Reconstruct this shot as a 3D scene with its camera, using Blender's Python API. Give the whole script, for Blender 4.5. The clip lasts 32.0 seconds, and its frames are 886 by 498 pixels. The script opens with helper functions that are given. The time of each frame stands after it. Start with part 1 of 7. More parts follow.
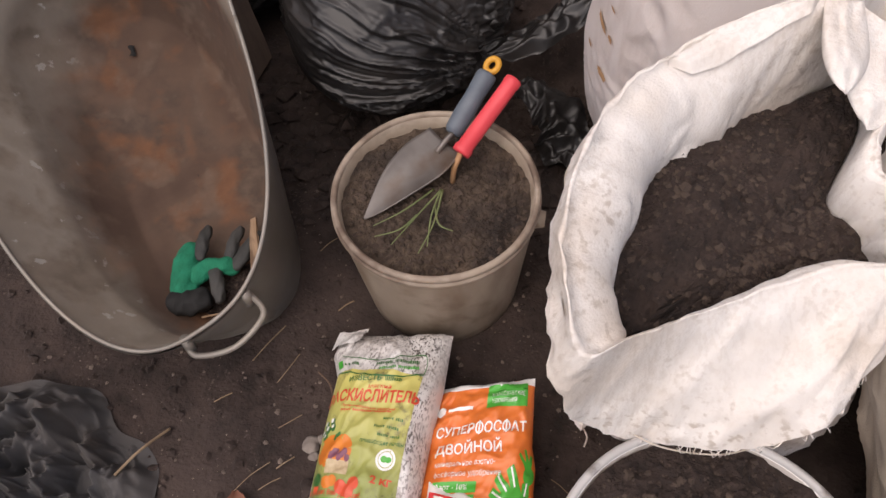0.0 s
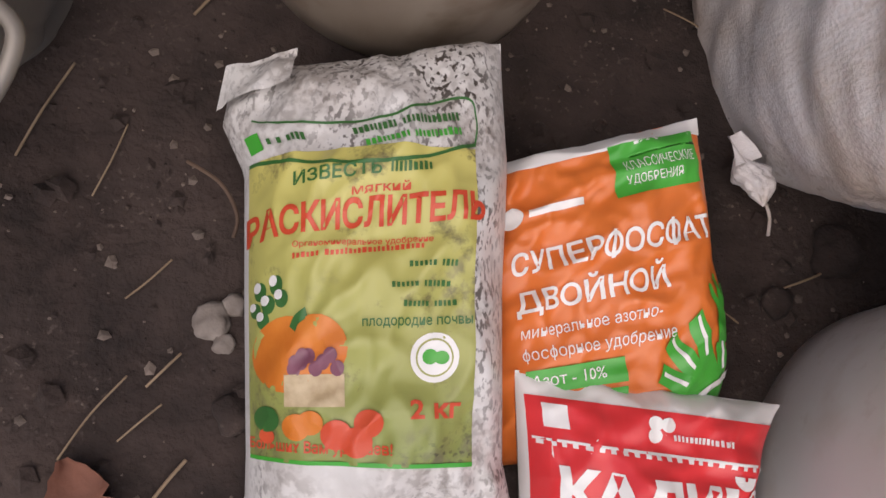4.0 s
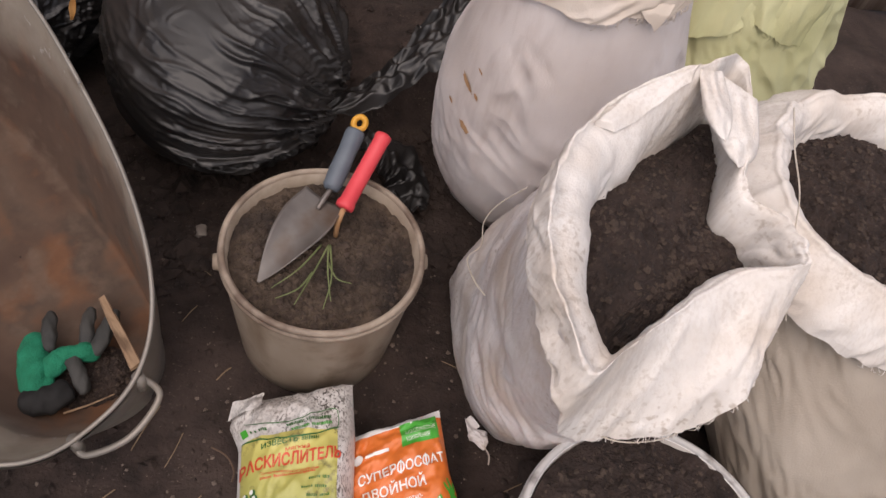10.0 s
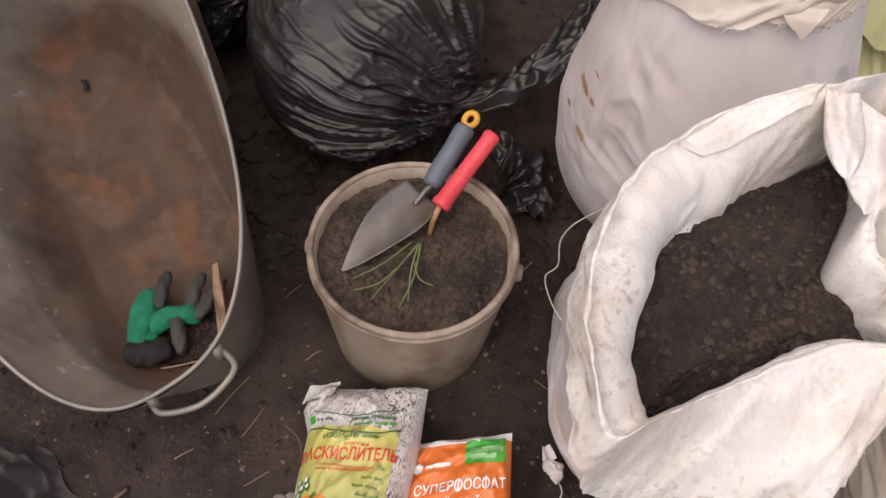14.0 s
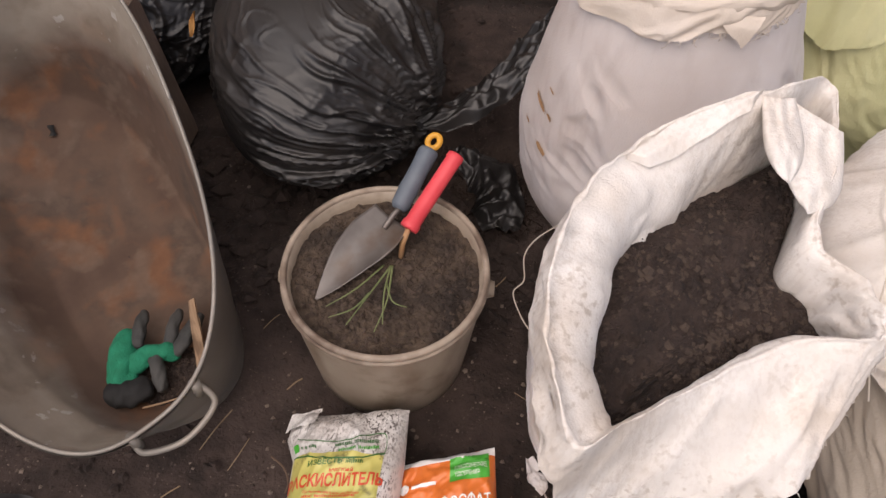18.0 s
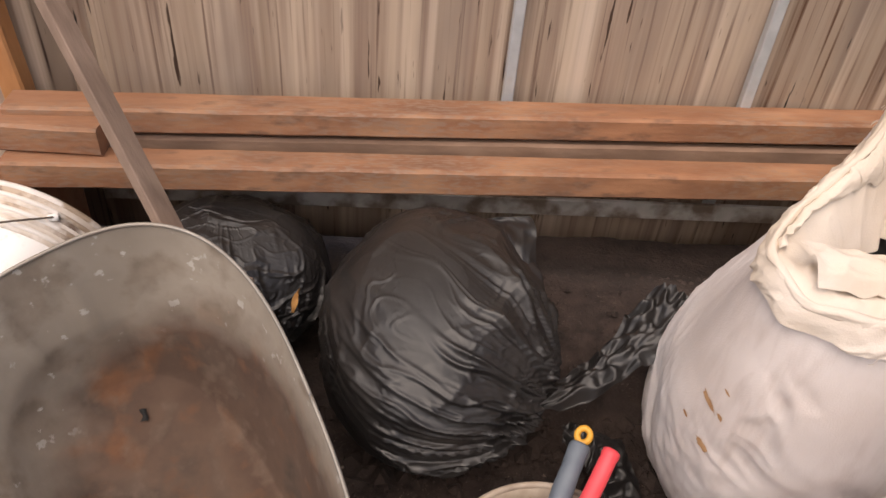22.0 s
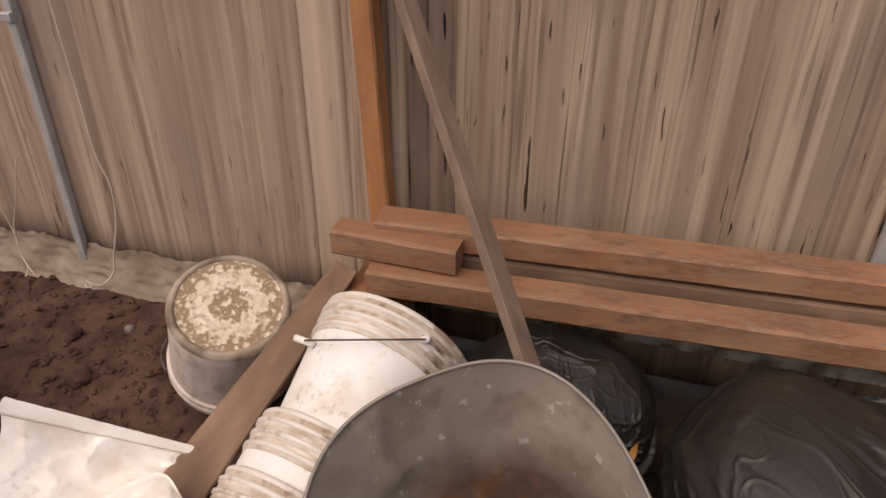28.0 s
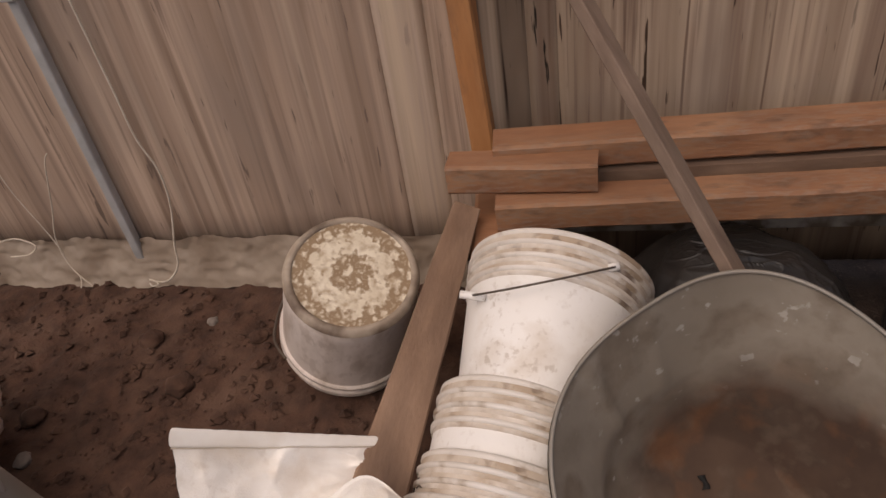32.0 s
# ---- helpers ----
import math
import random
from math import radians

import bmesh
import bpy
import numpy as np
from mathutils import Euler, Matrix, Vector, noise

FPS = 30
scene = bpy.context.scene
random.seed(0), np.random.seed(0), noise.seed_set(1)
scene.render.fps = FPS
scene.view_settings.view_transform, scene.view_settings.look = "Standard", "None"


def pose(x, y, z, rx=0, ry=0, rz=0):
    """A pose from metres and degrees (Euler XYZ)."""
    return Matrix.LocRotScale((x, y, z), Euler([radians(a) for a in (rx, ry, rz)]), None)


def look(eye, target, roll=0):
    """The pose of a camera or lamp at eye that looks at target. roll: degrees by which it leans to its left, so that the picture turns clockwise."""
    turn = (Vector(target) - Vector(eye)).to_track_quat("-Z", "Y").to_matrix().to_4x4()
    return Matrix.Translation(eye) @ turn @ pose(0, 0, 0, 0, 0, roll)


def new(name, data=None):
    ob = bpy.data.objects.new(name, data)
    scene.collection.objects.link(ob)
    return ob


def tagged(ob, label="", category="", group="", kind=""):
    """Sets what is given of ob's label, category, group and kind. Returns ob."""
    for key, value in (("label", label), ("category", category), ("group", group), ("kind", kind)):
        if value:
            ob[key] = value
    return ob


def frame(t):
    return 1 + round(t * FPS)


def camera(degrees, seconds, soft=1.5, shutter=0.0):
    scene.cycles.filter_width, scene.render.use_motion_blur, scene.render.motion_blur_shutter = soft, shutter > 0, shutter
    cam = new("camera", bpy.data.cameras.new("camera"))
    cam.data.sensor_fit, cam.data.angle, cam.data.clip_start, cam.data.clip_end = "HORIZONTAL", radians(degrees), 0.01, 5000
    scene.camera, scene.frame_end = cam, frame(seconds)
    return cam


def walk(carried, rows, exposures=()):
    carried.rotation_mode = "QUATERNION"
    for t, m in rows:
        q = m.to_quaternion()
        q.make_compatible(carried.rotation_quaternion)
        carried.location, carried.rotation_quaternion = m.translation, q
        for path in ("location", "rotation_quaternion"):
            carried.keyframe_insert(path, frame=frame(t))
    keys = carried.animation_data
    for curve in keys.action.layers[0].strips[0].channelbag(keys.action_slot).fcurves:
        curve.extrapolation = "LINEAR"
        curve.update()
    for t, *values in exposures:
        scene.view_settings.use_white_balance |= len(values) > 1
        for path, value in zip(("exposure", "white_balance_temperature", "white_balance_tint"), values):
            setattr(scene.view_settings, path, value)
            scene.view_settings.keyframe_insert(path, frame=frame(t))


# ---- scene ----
cam = camera(62.3, 32.0)
PATH = [
    (0, (0.065, 0.131, 1.015), (-0.228, 1.143, -0.685), -5.0),
    (0.5, (0.059, 0.121, 1.011), (-0.228, 1.144, -0.682), -3.4),
    (1, (0.064, 0.132, 0.992), (-0.216, 1.129, -0.718), -8.8),
    (1.5, (0.038, 0.159, 0.944), (0.052, 0.971, -0.884), 5.8),
    (2, (-0.11, 0.133, 0.894), (0.089, 0.789, -0.985), 23.5),
    (2.5, (-0.179, 0.207, 0.8), (0.135, 0.772, -1.093), 34.1),
    (3, (-0.174, 0.299, 0.588), (0.157, 0.768, -1.328), 38.2),
    (3.5, (-0.164, 0.348, 0.504), (0.17, 0.682, -1.439), 46.3),
    (5.5, (-0.163, 0.349, 0.477), (0.227, 0.773, -1.438), 40.9),
    (6, (-0.161, 0.343, 0.52), (0.228, 0.762, -1.396), 40.2),
    (6.5, (-0.18, 0.308, 0.672), (0.175, 0.847, -1.221), 31.1),
    (7, (-0.179, 0.224, 0.873), (0.053, 0.749, -1.043), 21.3),
    (7.5, (-0.141, 0.149, 0.996), (-0.016, 0.843, -0.875), 7.5),
    (8, (-0.114, 0.12, 1.038), (0.088, 0.955, -0.768), 9.8),
    (8.5, (-0.121, 0.112, 1.037), (0.12, 1.019, -0.729), 10.8),
    (9, (-0.11, 0.099, 1.042), (0.24, 1.114, -0.645), 11.9),
    (9.5, (-0.113, 0.088, 1.047), (0.294, 1.132, -0.61), 13.2),
    (10, (-0.148, 0.1, 1.055), (0.261, 1.236, -0.539), 18.0),
    (10.5, (-0.144, 0.134, 1.046), (0.057, 1.255, -0.598), 11.6),
    (11, (-0.076, 0.162, 1.054), (-0.023, 1.278, -0.605), 6.5),
    (11.5, (-0.037, 0.15, 1.04), (-0.065, 1.232, -0.642), 4.8),
    (12, (-0.018, 0.146, 1.029), (-0.131, 1.198, -0.668), 2.1),
    (12.5, (-0.009, 0.147, 1.018), (-0.097, 1.164, -0.701), 3.4),
    (13, (-0.008, 0.151, 1.027), (-0.086, 1.18, -0.686), 4.5),
    (13.5, (-0.016, 0.149, 1.027), (-0.083, 1.239, -0.648), 6.1),
    (14, (-0.015, 0.153, 1.032), (-0.111, 1.257, -0.633), 5.1),
    (14.5, (-0.017, 0.159, 1.03), (-0.116, 1.275, -0.626), 5.6),
    (15, (-0.011, 0.151, 1.041), (-0.15, 1.268, -0.612), 4.3),
    (15.5, (-0.003, 0.15, 1.043), (-0.165, 1.279, -0.6), 2.0),
    (17.5, (-0.003, 0.153, 1.047), (-0.142, 1.293, -0.59), -0.3),
    (18, (0.005, 0.153, 1.049), (-0.058, 1.296, -0.59), 2.8),
    (18.5, (0.0, 0.165, 1.063), (-0.07, 1.345, -0.55), 4.6),
    (19, (-0.008, 0.181, 1.065), (-0.086, 1.445, -0.483), 4.1),
    (19.5, (0.009, 0.19, 1.08), (-0.031, 1.492, -0.437), 4.2),
    (20, (0.006, 0.201, 1.1), (0.004, 1.541, -0.385), 6.4),
    (20.5, (0.006, 0.226, 1.113), (-0.034, 1.619, -0.321), 3.2),
    (21, (-0.033, 0.239, 1.127), (-0.056, 1.734, -0.201), 2.4),
    (21.5, (-0.128, 0.255, 1.126), (-0.104, 1.802, -0.142), 4.4),
    (22, (-0.278, 0.237, 1.092), (-0.254, 1.801, -0.154), 5.2),
    (22.5, (-0.367, 0.232, 1.104), (-0.338, 1.812, -0.121), 4.2),
    (23, (-0.449, 0.256, 1.116), (-0.716, 1.851, -0.06), 2.0),
    (23.5, (-0.491, 0.265, 1.136), (-1.032, 1.811, -0.012), -1.1),
    (24, (-0.514, 0.27, 1.137), (-1.142, 1.798, 0.01), -2.2),
    (24.5, (-0.518, 0.252, 1.146), (-1.181, 1.778, 0.035), -1.1),
    (25, (-0.524, 0.254, 1.158), (-1.227, 1.766, 0.054), -2.1),
    (25.5, (-0.526, 0.253, 1.167), (-1.258, 1.77, 0.09), -2.4),
    (27.5, (-0.523, 0.259, 1.152), (-1.187, 1.857, 0.15), -0.2),
    (28, (-0.524, 0.269, 1.137), (-1.098, 1.859, 0.068), 0.5),
    (28.5, (-0.515, 0.26, 1.136), (-1.026, 1.857, 0.046), 1.6),
    (29, (-0.518, 0.262, 1.128), (-1.044, 1.757, -0.093), 0.7),
    (29.5, (-0.531, 0.262, 1.113), (-1.083, 1.698, -0.165), -4.6),
    (30, (-0.546, 0.252, 1.117), (-1.167, 1.604, -0.219), -3.9),
    (30.5, (-0.57, 0.291, 1.114), (-1.326, 1.64, -0.153), -5.1),
    (31, (-0.592, 0.32, 1.101), (-1.398, 1.658, -0.148), -6.6),
    (31.5, (-0.66, 0.336, 1.099), (-1.409, 1.701, -0.156), -7.6),
    (32, (-0.835, 0.318, 1.065), (-1.328, 1.82, -0.161), -9.6),
]
walk(cam, [(t, look(eye, target, roll)) for t, eye, target, roll in PATH], [(0.0,0.1,6650,15.5),(1.5,0.08,6650,15.5),(3.0,-0.15,6400,15.5),(6.0,-0.2,6400,15.5),(7.2,0.2,6550,15.5),(10.0,-0.03,6650,15.5),(11.0,0.15,6650,15.5),(14.0,0.10,6650,15.5),(19.0,0.1,6780,15.5),(20.0,0.04,6800,15.5),(21.0,0.04,6850,15.5),(22.0,0.45,7100,15.5),(22.5,0.68,7150,15.5),(23.0,0.6,7250,15.5),(24.0,-0.06,7450,18),(28.0,-0.12,7450,18),(31.0,-0.45,7400,18),(32.0,-0.5,7400,18)])

# soft midday light under an overcast sky, seen through the greenhouse film
world = bpy.data.worlds.new("sky")
scene.world = world
world.use_nodes = True
wn = world.node_tree.nodes
sky = wn.new("ShaderNodeTexSky")
sky.sky_type, sky.sun_disc = "NISHITA", False
sky.sun_elevation, sky.sun_rotation = radians(58), radians(203)
sky.dust_density = 3.0
world.node_tree.links.new(sky.outputs[0], wn["Background"].inputs[0])
wn["Background"].inputs[1].default_value = 0.13
sun = new("sun", bpy.data.lights.new("sun", "SUN"))
sun.data.energy, sun.data.angle, sun.data.color = 2.5, radians(80), (1.0, 0.93, 0.85)
sun.matrix_world = look((-1.1, -0.9, 4.0), (-0.2, 0.8, 0.0))

# ---- materials ----
def mat(name, c1, c2, scale=12.0, rough=0.8, bump=0.2, bscale=None, metal=0.0, stain=None, sscale=4.0, samt=0.5,
        stretch=(1, 1, 1), coat=0.0, sedge=0.08, detail=6.0, trans=0.0, rvar=0.0, fold=0.0, fscale=14.0, spec=0.5):
    """Two tones of grain, a stain colour at a larger scale, and fine relief."""
    m = bpy.data.materials.new(name)
    m.use_nodes = True
    nt = m.node_tree
    n, link = nt.nodes, nt.links.new
    b = n["Principled BSDF"]
    tc, mp = n.new("ShaderNodeTexCoord"), n.new("ShaderNodeMapping")
    mp.inputs["Scale"].default_value = stretch
    link(tc.outputs["Object"], mp.inputs[0])

    def grain(s, d=detail):
        g = n.new("ShaderNodeTexNoise")
        g.inputs["Scale"].default_value, g.inputs["Detail"].default_value = s, d
        link(mp.outputs[0], g.inputs["Vector"])
        return g.outputs["Fac"]

    def ramp(fac, lo, hi, a=(0, 0, 0, 1), z=(1, 1, 1, 1)):
        r = n.new("ShaderNodeValToRGB")
        r.color_ramp.elements[0].position, r.color_ramp.elements[1].position = lo, hi
        r.color_ramp.elements[0].color, r.color_ramp.elements[1].color = a, z
        link(fac, r.inputs[0])
        return r.outputs[0]

    def mix(fac, a, z):
        x = n.new("ShaderNodeMix")
        x.data_type = "RGBA"
        link(fac, x.inputs["Factor"])
        for s, v in ((x.inputs["A"], a), (x.inputs["B"], z)):
            if isinstance(v, tuple):
                s.default_value = v
            else:
                link(v, s)
        return x.outputs["Result"]

    g1 = grain(scale)
    col = ramp(g1, 0.3, 0.7, (*c1, 1), (*c2, 1))
    if stain:
        col = mix(ramp(grain(sscale, 9.0), 1 - samt - sedge, 1 - samt + sedge), col, (*stain, 1))
    link(col, b.inputs["Base Color"])
    b.inputs["Roughness"].default_value, b.inputs["Metallic"].default_value = rough, metal
    if rvar:
        mr = n.new("ShaderNodeMapRange")
        mr.inputs["To Min"].default_value, mr.inputs["To Max"].default_value = rough - rvar, rough + rvar
        link(grain(scale * 0.6), mr.inputs["Value"])
        link(mr.outputs[0], b.inputs["Roughness"])
    b.inputs["Coat Weight"].default_value = coat
    if bump:
        bp = n.new("ShaderNodeBump")
        bp.inputs["Strength"].default_value, bp.inputs["Distance"].default_value = bump, 0.004
        link(grain(bscale or scale * 4), bp.inputs["Height"])
        link(bp.outputs[0], b.inputs["Normal"])
    if fold:
        rg, b2 = n.new("ShaderNodeTexNoise"), n.new("ShaderNodeBump")
        rg.noise_type = "RIDGED_MULTIFRACTAL"
        rg.inputs["Scale"].default_value, rg.inputs["Detail"].default_value, rg.inputs["Distortion"].default_value = fscale, 3.0, 0.7
        link(mp.outputs[0], rg.inputs["Vector"])
        link(rg.outputs["Fac"], b2.inputs["Height"])
        b2.inputs["Strength"].default_value, b2.inputs["Distance"].default_value = fold, 0.006
        if bump:
            link(bp.outputs[0], b2.inputs["Normal"])
        link(b2.outputs[0], b.inputs["Normal"])
    b.inputs["Specular IOR Level"].default_value = spec
    if trans:
        tr, mx = n.new("ShaderNodeBsdfTranslucent"), n.new("ShaderNodeMixShader")
        link(col, tr.inputs[0])
        mx.inputs[0].default_value = trans
        link(b.outputs[0], mx.inputs[1])
        link(tr.outputs[0], mx.inputs[2])
        link(mx.outputs[0], n["Material Output"].inputs[0])
    return m


def smear(m, tone, fine=160.0, coarse=9.0, lo=0.50, hi=0.62, amt=1.0, stretch=(1, 1, 1), clo=0.45, chi=0.62):
    """Dirt in small specks, gathered in larger patches."""
    n, link = m.node_tree.nodes, m.node_tree.links.new
    b = n["Principled BSDF"]
    col = b.inputs["Base Color"].links[0].from_socket
    tc, mp = n.new("ShaderNodeTexCoord"), n.new("ShaderNodeMapping")
    mp.inputs["Scale"].default_value = stretch
    link(tc.outputs["Object"], mp.inputs[0])
    facs = []
    for scale, a, z in ((fine, lo, hi), (coarse, clo, chi)):
        g, r = n.new("ShaderNodeTexNoise"), n.new("ShaderNodeMapRange")
        g.inputs["Scale"].default_value, g.inputs["Detail"].default_value = scale, 5
        link(mp.outputs[0], g.inputs["Vector"])
        r.inputs["From Min"].default_value, r.inputs["From Max"].default_value = a, z
        link(g.outputs["Fac"], r.inputs["Value"])
        facs.append(r.outputs[0])
    k, q, x = n.new("ShaderNodeMath"), n.new("ShaderNodeMath"), n.new("ShaderNodeMix")
    k.operation = q.operation = "MULTIPLY"
    link(facs[0], k.inputs[0])
    link(facs[1], k.inputs[1])
    link(k.outputs[0], q.inputs[0])
    q.inputs[1].default_value = amt
    x.data_type = "RGBA"
    link(q.outputs[0], x.inputs["Factor"])
    link(col, x.inputs["A"])
    x.inputs["B"].default_value = (*tone, 1)
    link(x.outputs["Result"], b.inputs["Base Color"])
    return m


SOIL = smear(mat("dark_soil", (0.0145, 0.0088, 0.0069), (0.043, 0.0277, 0.0223), 34, 0.95, 1.0, 120, stain=(0.068, 0.047, 0.039), sscale=6, samt=0.40, sedge=0.16, detail=10), (0.105, 0.078, 0.064), 210, 14, 0.60, 0.66, 0.7)
BED = mat("bed_soil", (0.040, 0.0185, 0.0115), (0.094, 0.046, 0.029), 25, 0.95, 0.8, 110, stain=(0.13, 0.073, 0.05), sscale=9, samt=0.36, sedge=0.15)
POT_SOIL = mat("potting_soil", (0.042, 0.0275, 0.0185), (0.098, 0.069, 0.048), 60, 0.95, 1.0, 220, stain=(0.025, 0.017, 0.013), sscale=14, samt=0.45)
DRY = mat("dry_clod", (0.038, 0.025, 0.0185), (0.074, 0.051, 0.038), 60, 0.95, 0.6, 200)
SACK_SOIL = mat("sack_soil", (0.017, 0.0105, 0.0082), (0.042, 0.0265, 0.0205), 50, 0.95, 1.0, 200)
# Cool outside, warm inside and cuff: the light's tint is put into these colours.
SACK = smear(smear(mat("woven_white", (0.62, 0.575, 0.565), (0.79, 0.76, 0.755), 16, 0.55, 0.3, 420, stain=(0.53, 0.44, 0.37), sscale=9, samt=0.42, sedge=0.12, fold=0.4, fscale=24), (0.34, 0.26, 0.21), 150, 7, 0.55, 0.67, 0.7), (0.50, 0.42, 0.35), 240, 11, 0.47, 0.60, 0.30, (1, 1, 0.07), 0.36, 0.60)
SACK_IN = smear(mat("woven_cream", (0.85, 0.805, 0.755), (0.95, 0.925, 0.89), 16, 0.7, 0.22, 420, stain=(0.68, 0.58, 0.48), sscale=9, samt=0.40, sedge=0.12, fold=0.36, fscale=24), (0.52, 0.42, 0.34), 90, 6, 0.52, 0.70, 0.45)
SACK_HEM = mat("woven_hem", (0.84, 0.80, 0.745), (0.93, 0.90, 0.86), 16, 0.7, 0.22, 420, stain=(0.74, 0.66, 0.57), sscale=9, samt=0.36, sedge=0.14)
SACK_CUFF = smear(smear(mat("woven_cuff", (0.69, 0.64, 0.59), (0.82, 0.78, 0.735), 16, 0.7, 0.25, 420, stain=(0.62, 0.53, 0.445), sscale=9, samt=0.40, sedge=0.14, fold=0.4, fscale=24), (0.38, 0.30, 0.23), 130, 8, 0.54, 0.67, 0.6), (0.50, 0.42, 0.35), 240, 11, 0.47, 0.60, 0.30, (1, 1, 0.07), 0.36, 0.60)
SACK_OLD = mat("woven_dusty", (0.58, 0.51, 0.445), (0.72, 0.655, 0.585), 7, 0.7, 0.22, 420, stain=(0.56, 0.45, 0.33), sscale=5, samt=0.42, sedge=0.2, fold=0.5, fscale=13)
SACK_2 = smear(mat("woven_grey_white", (0.62, 0.57, 0.555), (0.77, 0.73, 0.72), 8, 0.6, 0.22, 420, stain=(0.60, 0.53, 0.495), sscale=5, samt=0.42, sedge=0.2, fold=0.5, fscale=13), (0.46, 0.39, 0.36), 60, 6, 0.46, 0.66, 0.5, (1, 1, 0.25), 0.44, 0.62)
SACK_B = mat("woven_beige", (0.31, 0.265, 0.213), (0.42, 0.365, 0.305), 7, 0.65, 0.22, 420, stain=(0.31, 0.25, 0.19), sscale=4, samt=0.4, sedge=0.2, fold=0.45, fscale=13)
SACK_G = mat("woven_green", (0.50, 0.50, 0.26), (0.62, 0.61, 0.36), 6, 0.6, 0.25, 300, stain=(0.38, 0.36, 0.2), sscale=4, samt=0.35, sedge=0.2, fold=0.8, fscale=11)
RUST = mat("rust_stain", (0.30, 0.15, 0.06), (0.42, 0.25, 0.13), 40, 0.8, 0.1)
BLACK_FILM = mat("black_film", (0.009, 0.008, 0.008), (0.020, 0.018, 0.017), 9, 0.41, 0.12, 40, stain=(0.034, 0.027, 0.022), sscale=7, samt=0.26, sedge=0.2, rvar=0.10, fold=0.35, fscale=11, spec=0.55)
DULL_FILM = mat("dull_film", (0.050, 0.047, 0.047), (0.088, 0.083, 0.082), 14, 0.8, 0.1, 40, stain=(0.07, 0.055, 0.045), sscale=8, samt=0.35, sedge=0.2)
ZINC = mat("galvanised", (0.19, 0.175, 0.155), (0.31, 0.285, 0.255), 8, 0.55, 0.15, 40, metal=0.45, stain=(0.30, 0.25, 0.20), sscale=6, samt=0.4, sedge=0.2)
PAIL = smear(mat("dirty_pail", (0.235, 0.185, 0.14), (0.345, 0.285, 0.222), 8, 0.5, 0.12, 60, stretch=(1.6, 1.6, 0.5), stain=(0.15, 0.105, 0.07), sscale=10, samt=0.36, sedge=0.14), (0.13, 0.085, 0.055), 38, 9, 0.50, 0.70, 0.55, clo=0.40, chi=0.60)
PAIL_W = smear(mat("white_pail", (0.72, 0.695, 0.665), (0.83, 0.81, 0.79), 6, 0.4, 0.06, 40, stain=(0.60, 0.53, 0.46), sscale=14, samt=0.34, sedge=0.12), (0.34, 0.26, 0.19), 95, 10, 0.55, 0.68, 0.45)
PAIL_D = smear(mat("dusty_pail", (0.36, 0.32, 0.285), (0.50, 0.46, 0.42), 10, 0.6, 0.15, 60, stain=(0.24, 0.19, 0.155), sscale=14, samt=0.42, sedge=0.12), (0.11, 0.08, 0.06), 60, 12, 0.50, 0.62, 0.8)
PAIL_RIB = mat("grimy_rib", (0.56, 0.51, 0.46), (0.74, 0.70, 0.66), 14, 0.55, 0.2, 60, stain=(0.31, 0.235, 0.17), sscale=18, samt=0.42, sedge=0.06)
PAIL_SCUFF = mat("scuffed_rib", (0.46, 0.44, 0.42), (0.62, 0.60, 0.58), 12, 0.5, 0.15, 60, stain=(0.13, 0.105, 0.09), sscale=24, samt=0.40, sedge=0.07)
# Brown of the lines under pail ribs: dirt, with the rib's shade painted in.
PAIL_DIRT_SHADE = mat("dirt_and_shade", (0.42, 0.335, 0.26), (0.68, 0.63, 0.58), 34, 0.8, 0.2, 60, stain=(0.15, 0.105, 0.078), sscale=20, samt=0.38, sedge=0.08)
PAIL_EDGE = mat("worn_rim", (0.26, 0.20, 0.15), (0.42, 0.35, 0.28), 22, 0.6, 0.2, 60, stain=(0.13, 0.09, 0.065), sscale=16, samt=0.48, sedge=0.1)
PAIL_BAND = smear(mat("grimy_band", (0.50, 0.42, 0.34), (0.71, 0.655, 0.60), 14, 0.5, 0.15, 60, stain=(0.38, 0.29, 0.21), sscale=12, samt=0.50, sedge=0.1), (0.17, 0.12, 0.085), 60, 12, 0.50, 0.60, 0.9)
PAIL_MUD = mat("muddy_pail", (0.19, 0.122, 0.082), (0.31, 0.218, 0.155), 16, 0.8, 0.5, 70, stain=(0.36, 0.285, 0.22), sscale=9, samt=0.36, sedge=0.12)
PAIL_G = smear(mat("grey_pail", (0.55, 0.475, 0.43), (0.69, 0.615, 0.57), 8, 0.5, 0.1, 60, stretch=(1.5, 1.5, 0.6), stain=(0.32, 0.245, 0.19), sscale=12, samt=0.32, sedge=0.16), (0.27, 0.19, 0.14), 60, 8, 0.50, 0.62, 0.3, (1, 1, 0.5), 0.42, 0.60)
LID = mat("dirty_lid", (0.60, 0.515, 0.395), (0.78, 0.71, 0.59), 26, 0.6, 0.3, 80, stain=(0.32, 0.22, 0.125), sscale=55, samt=0.40, sedge=0.14)


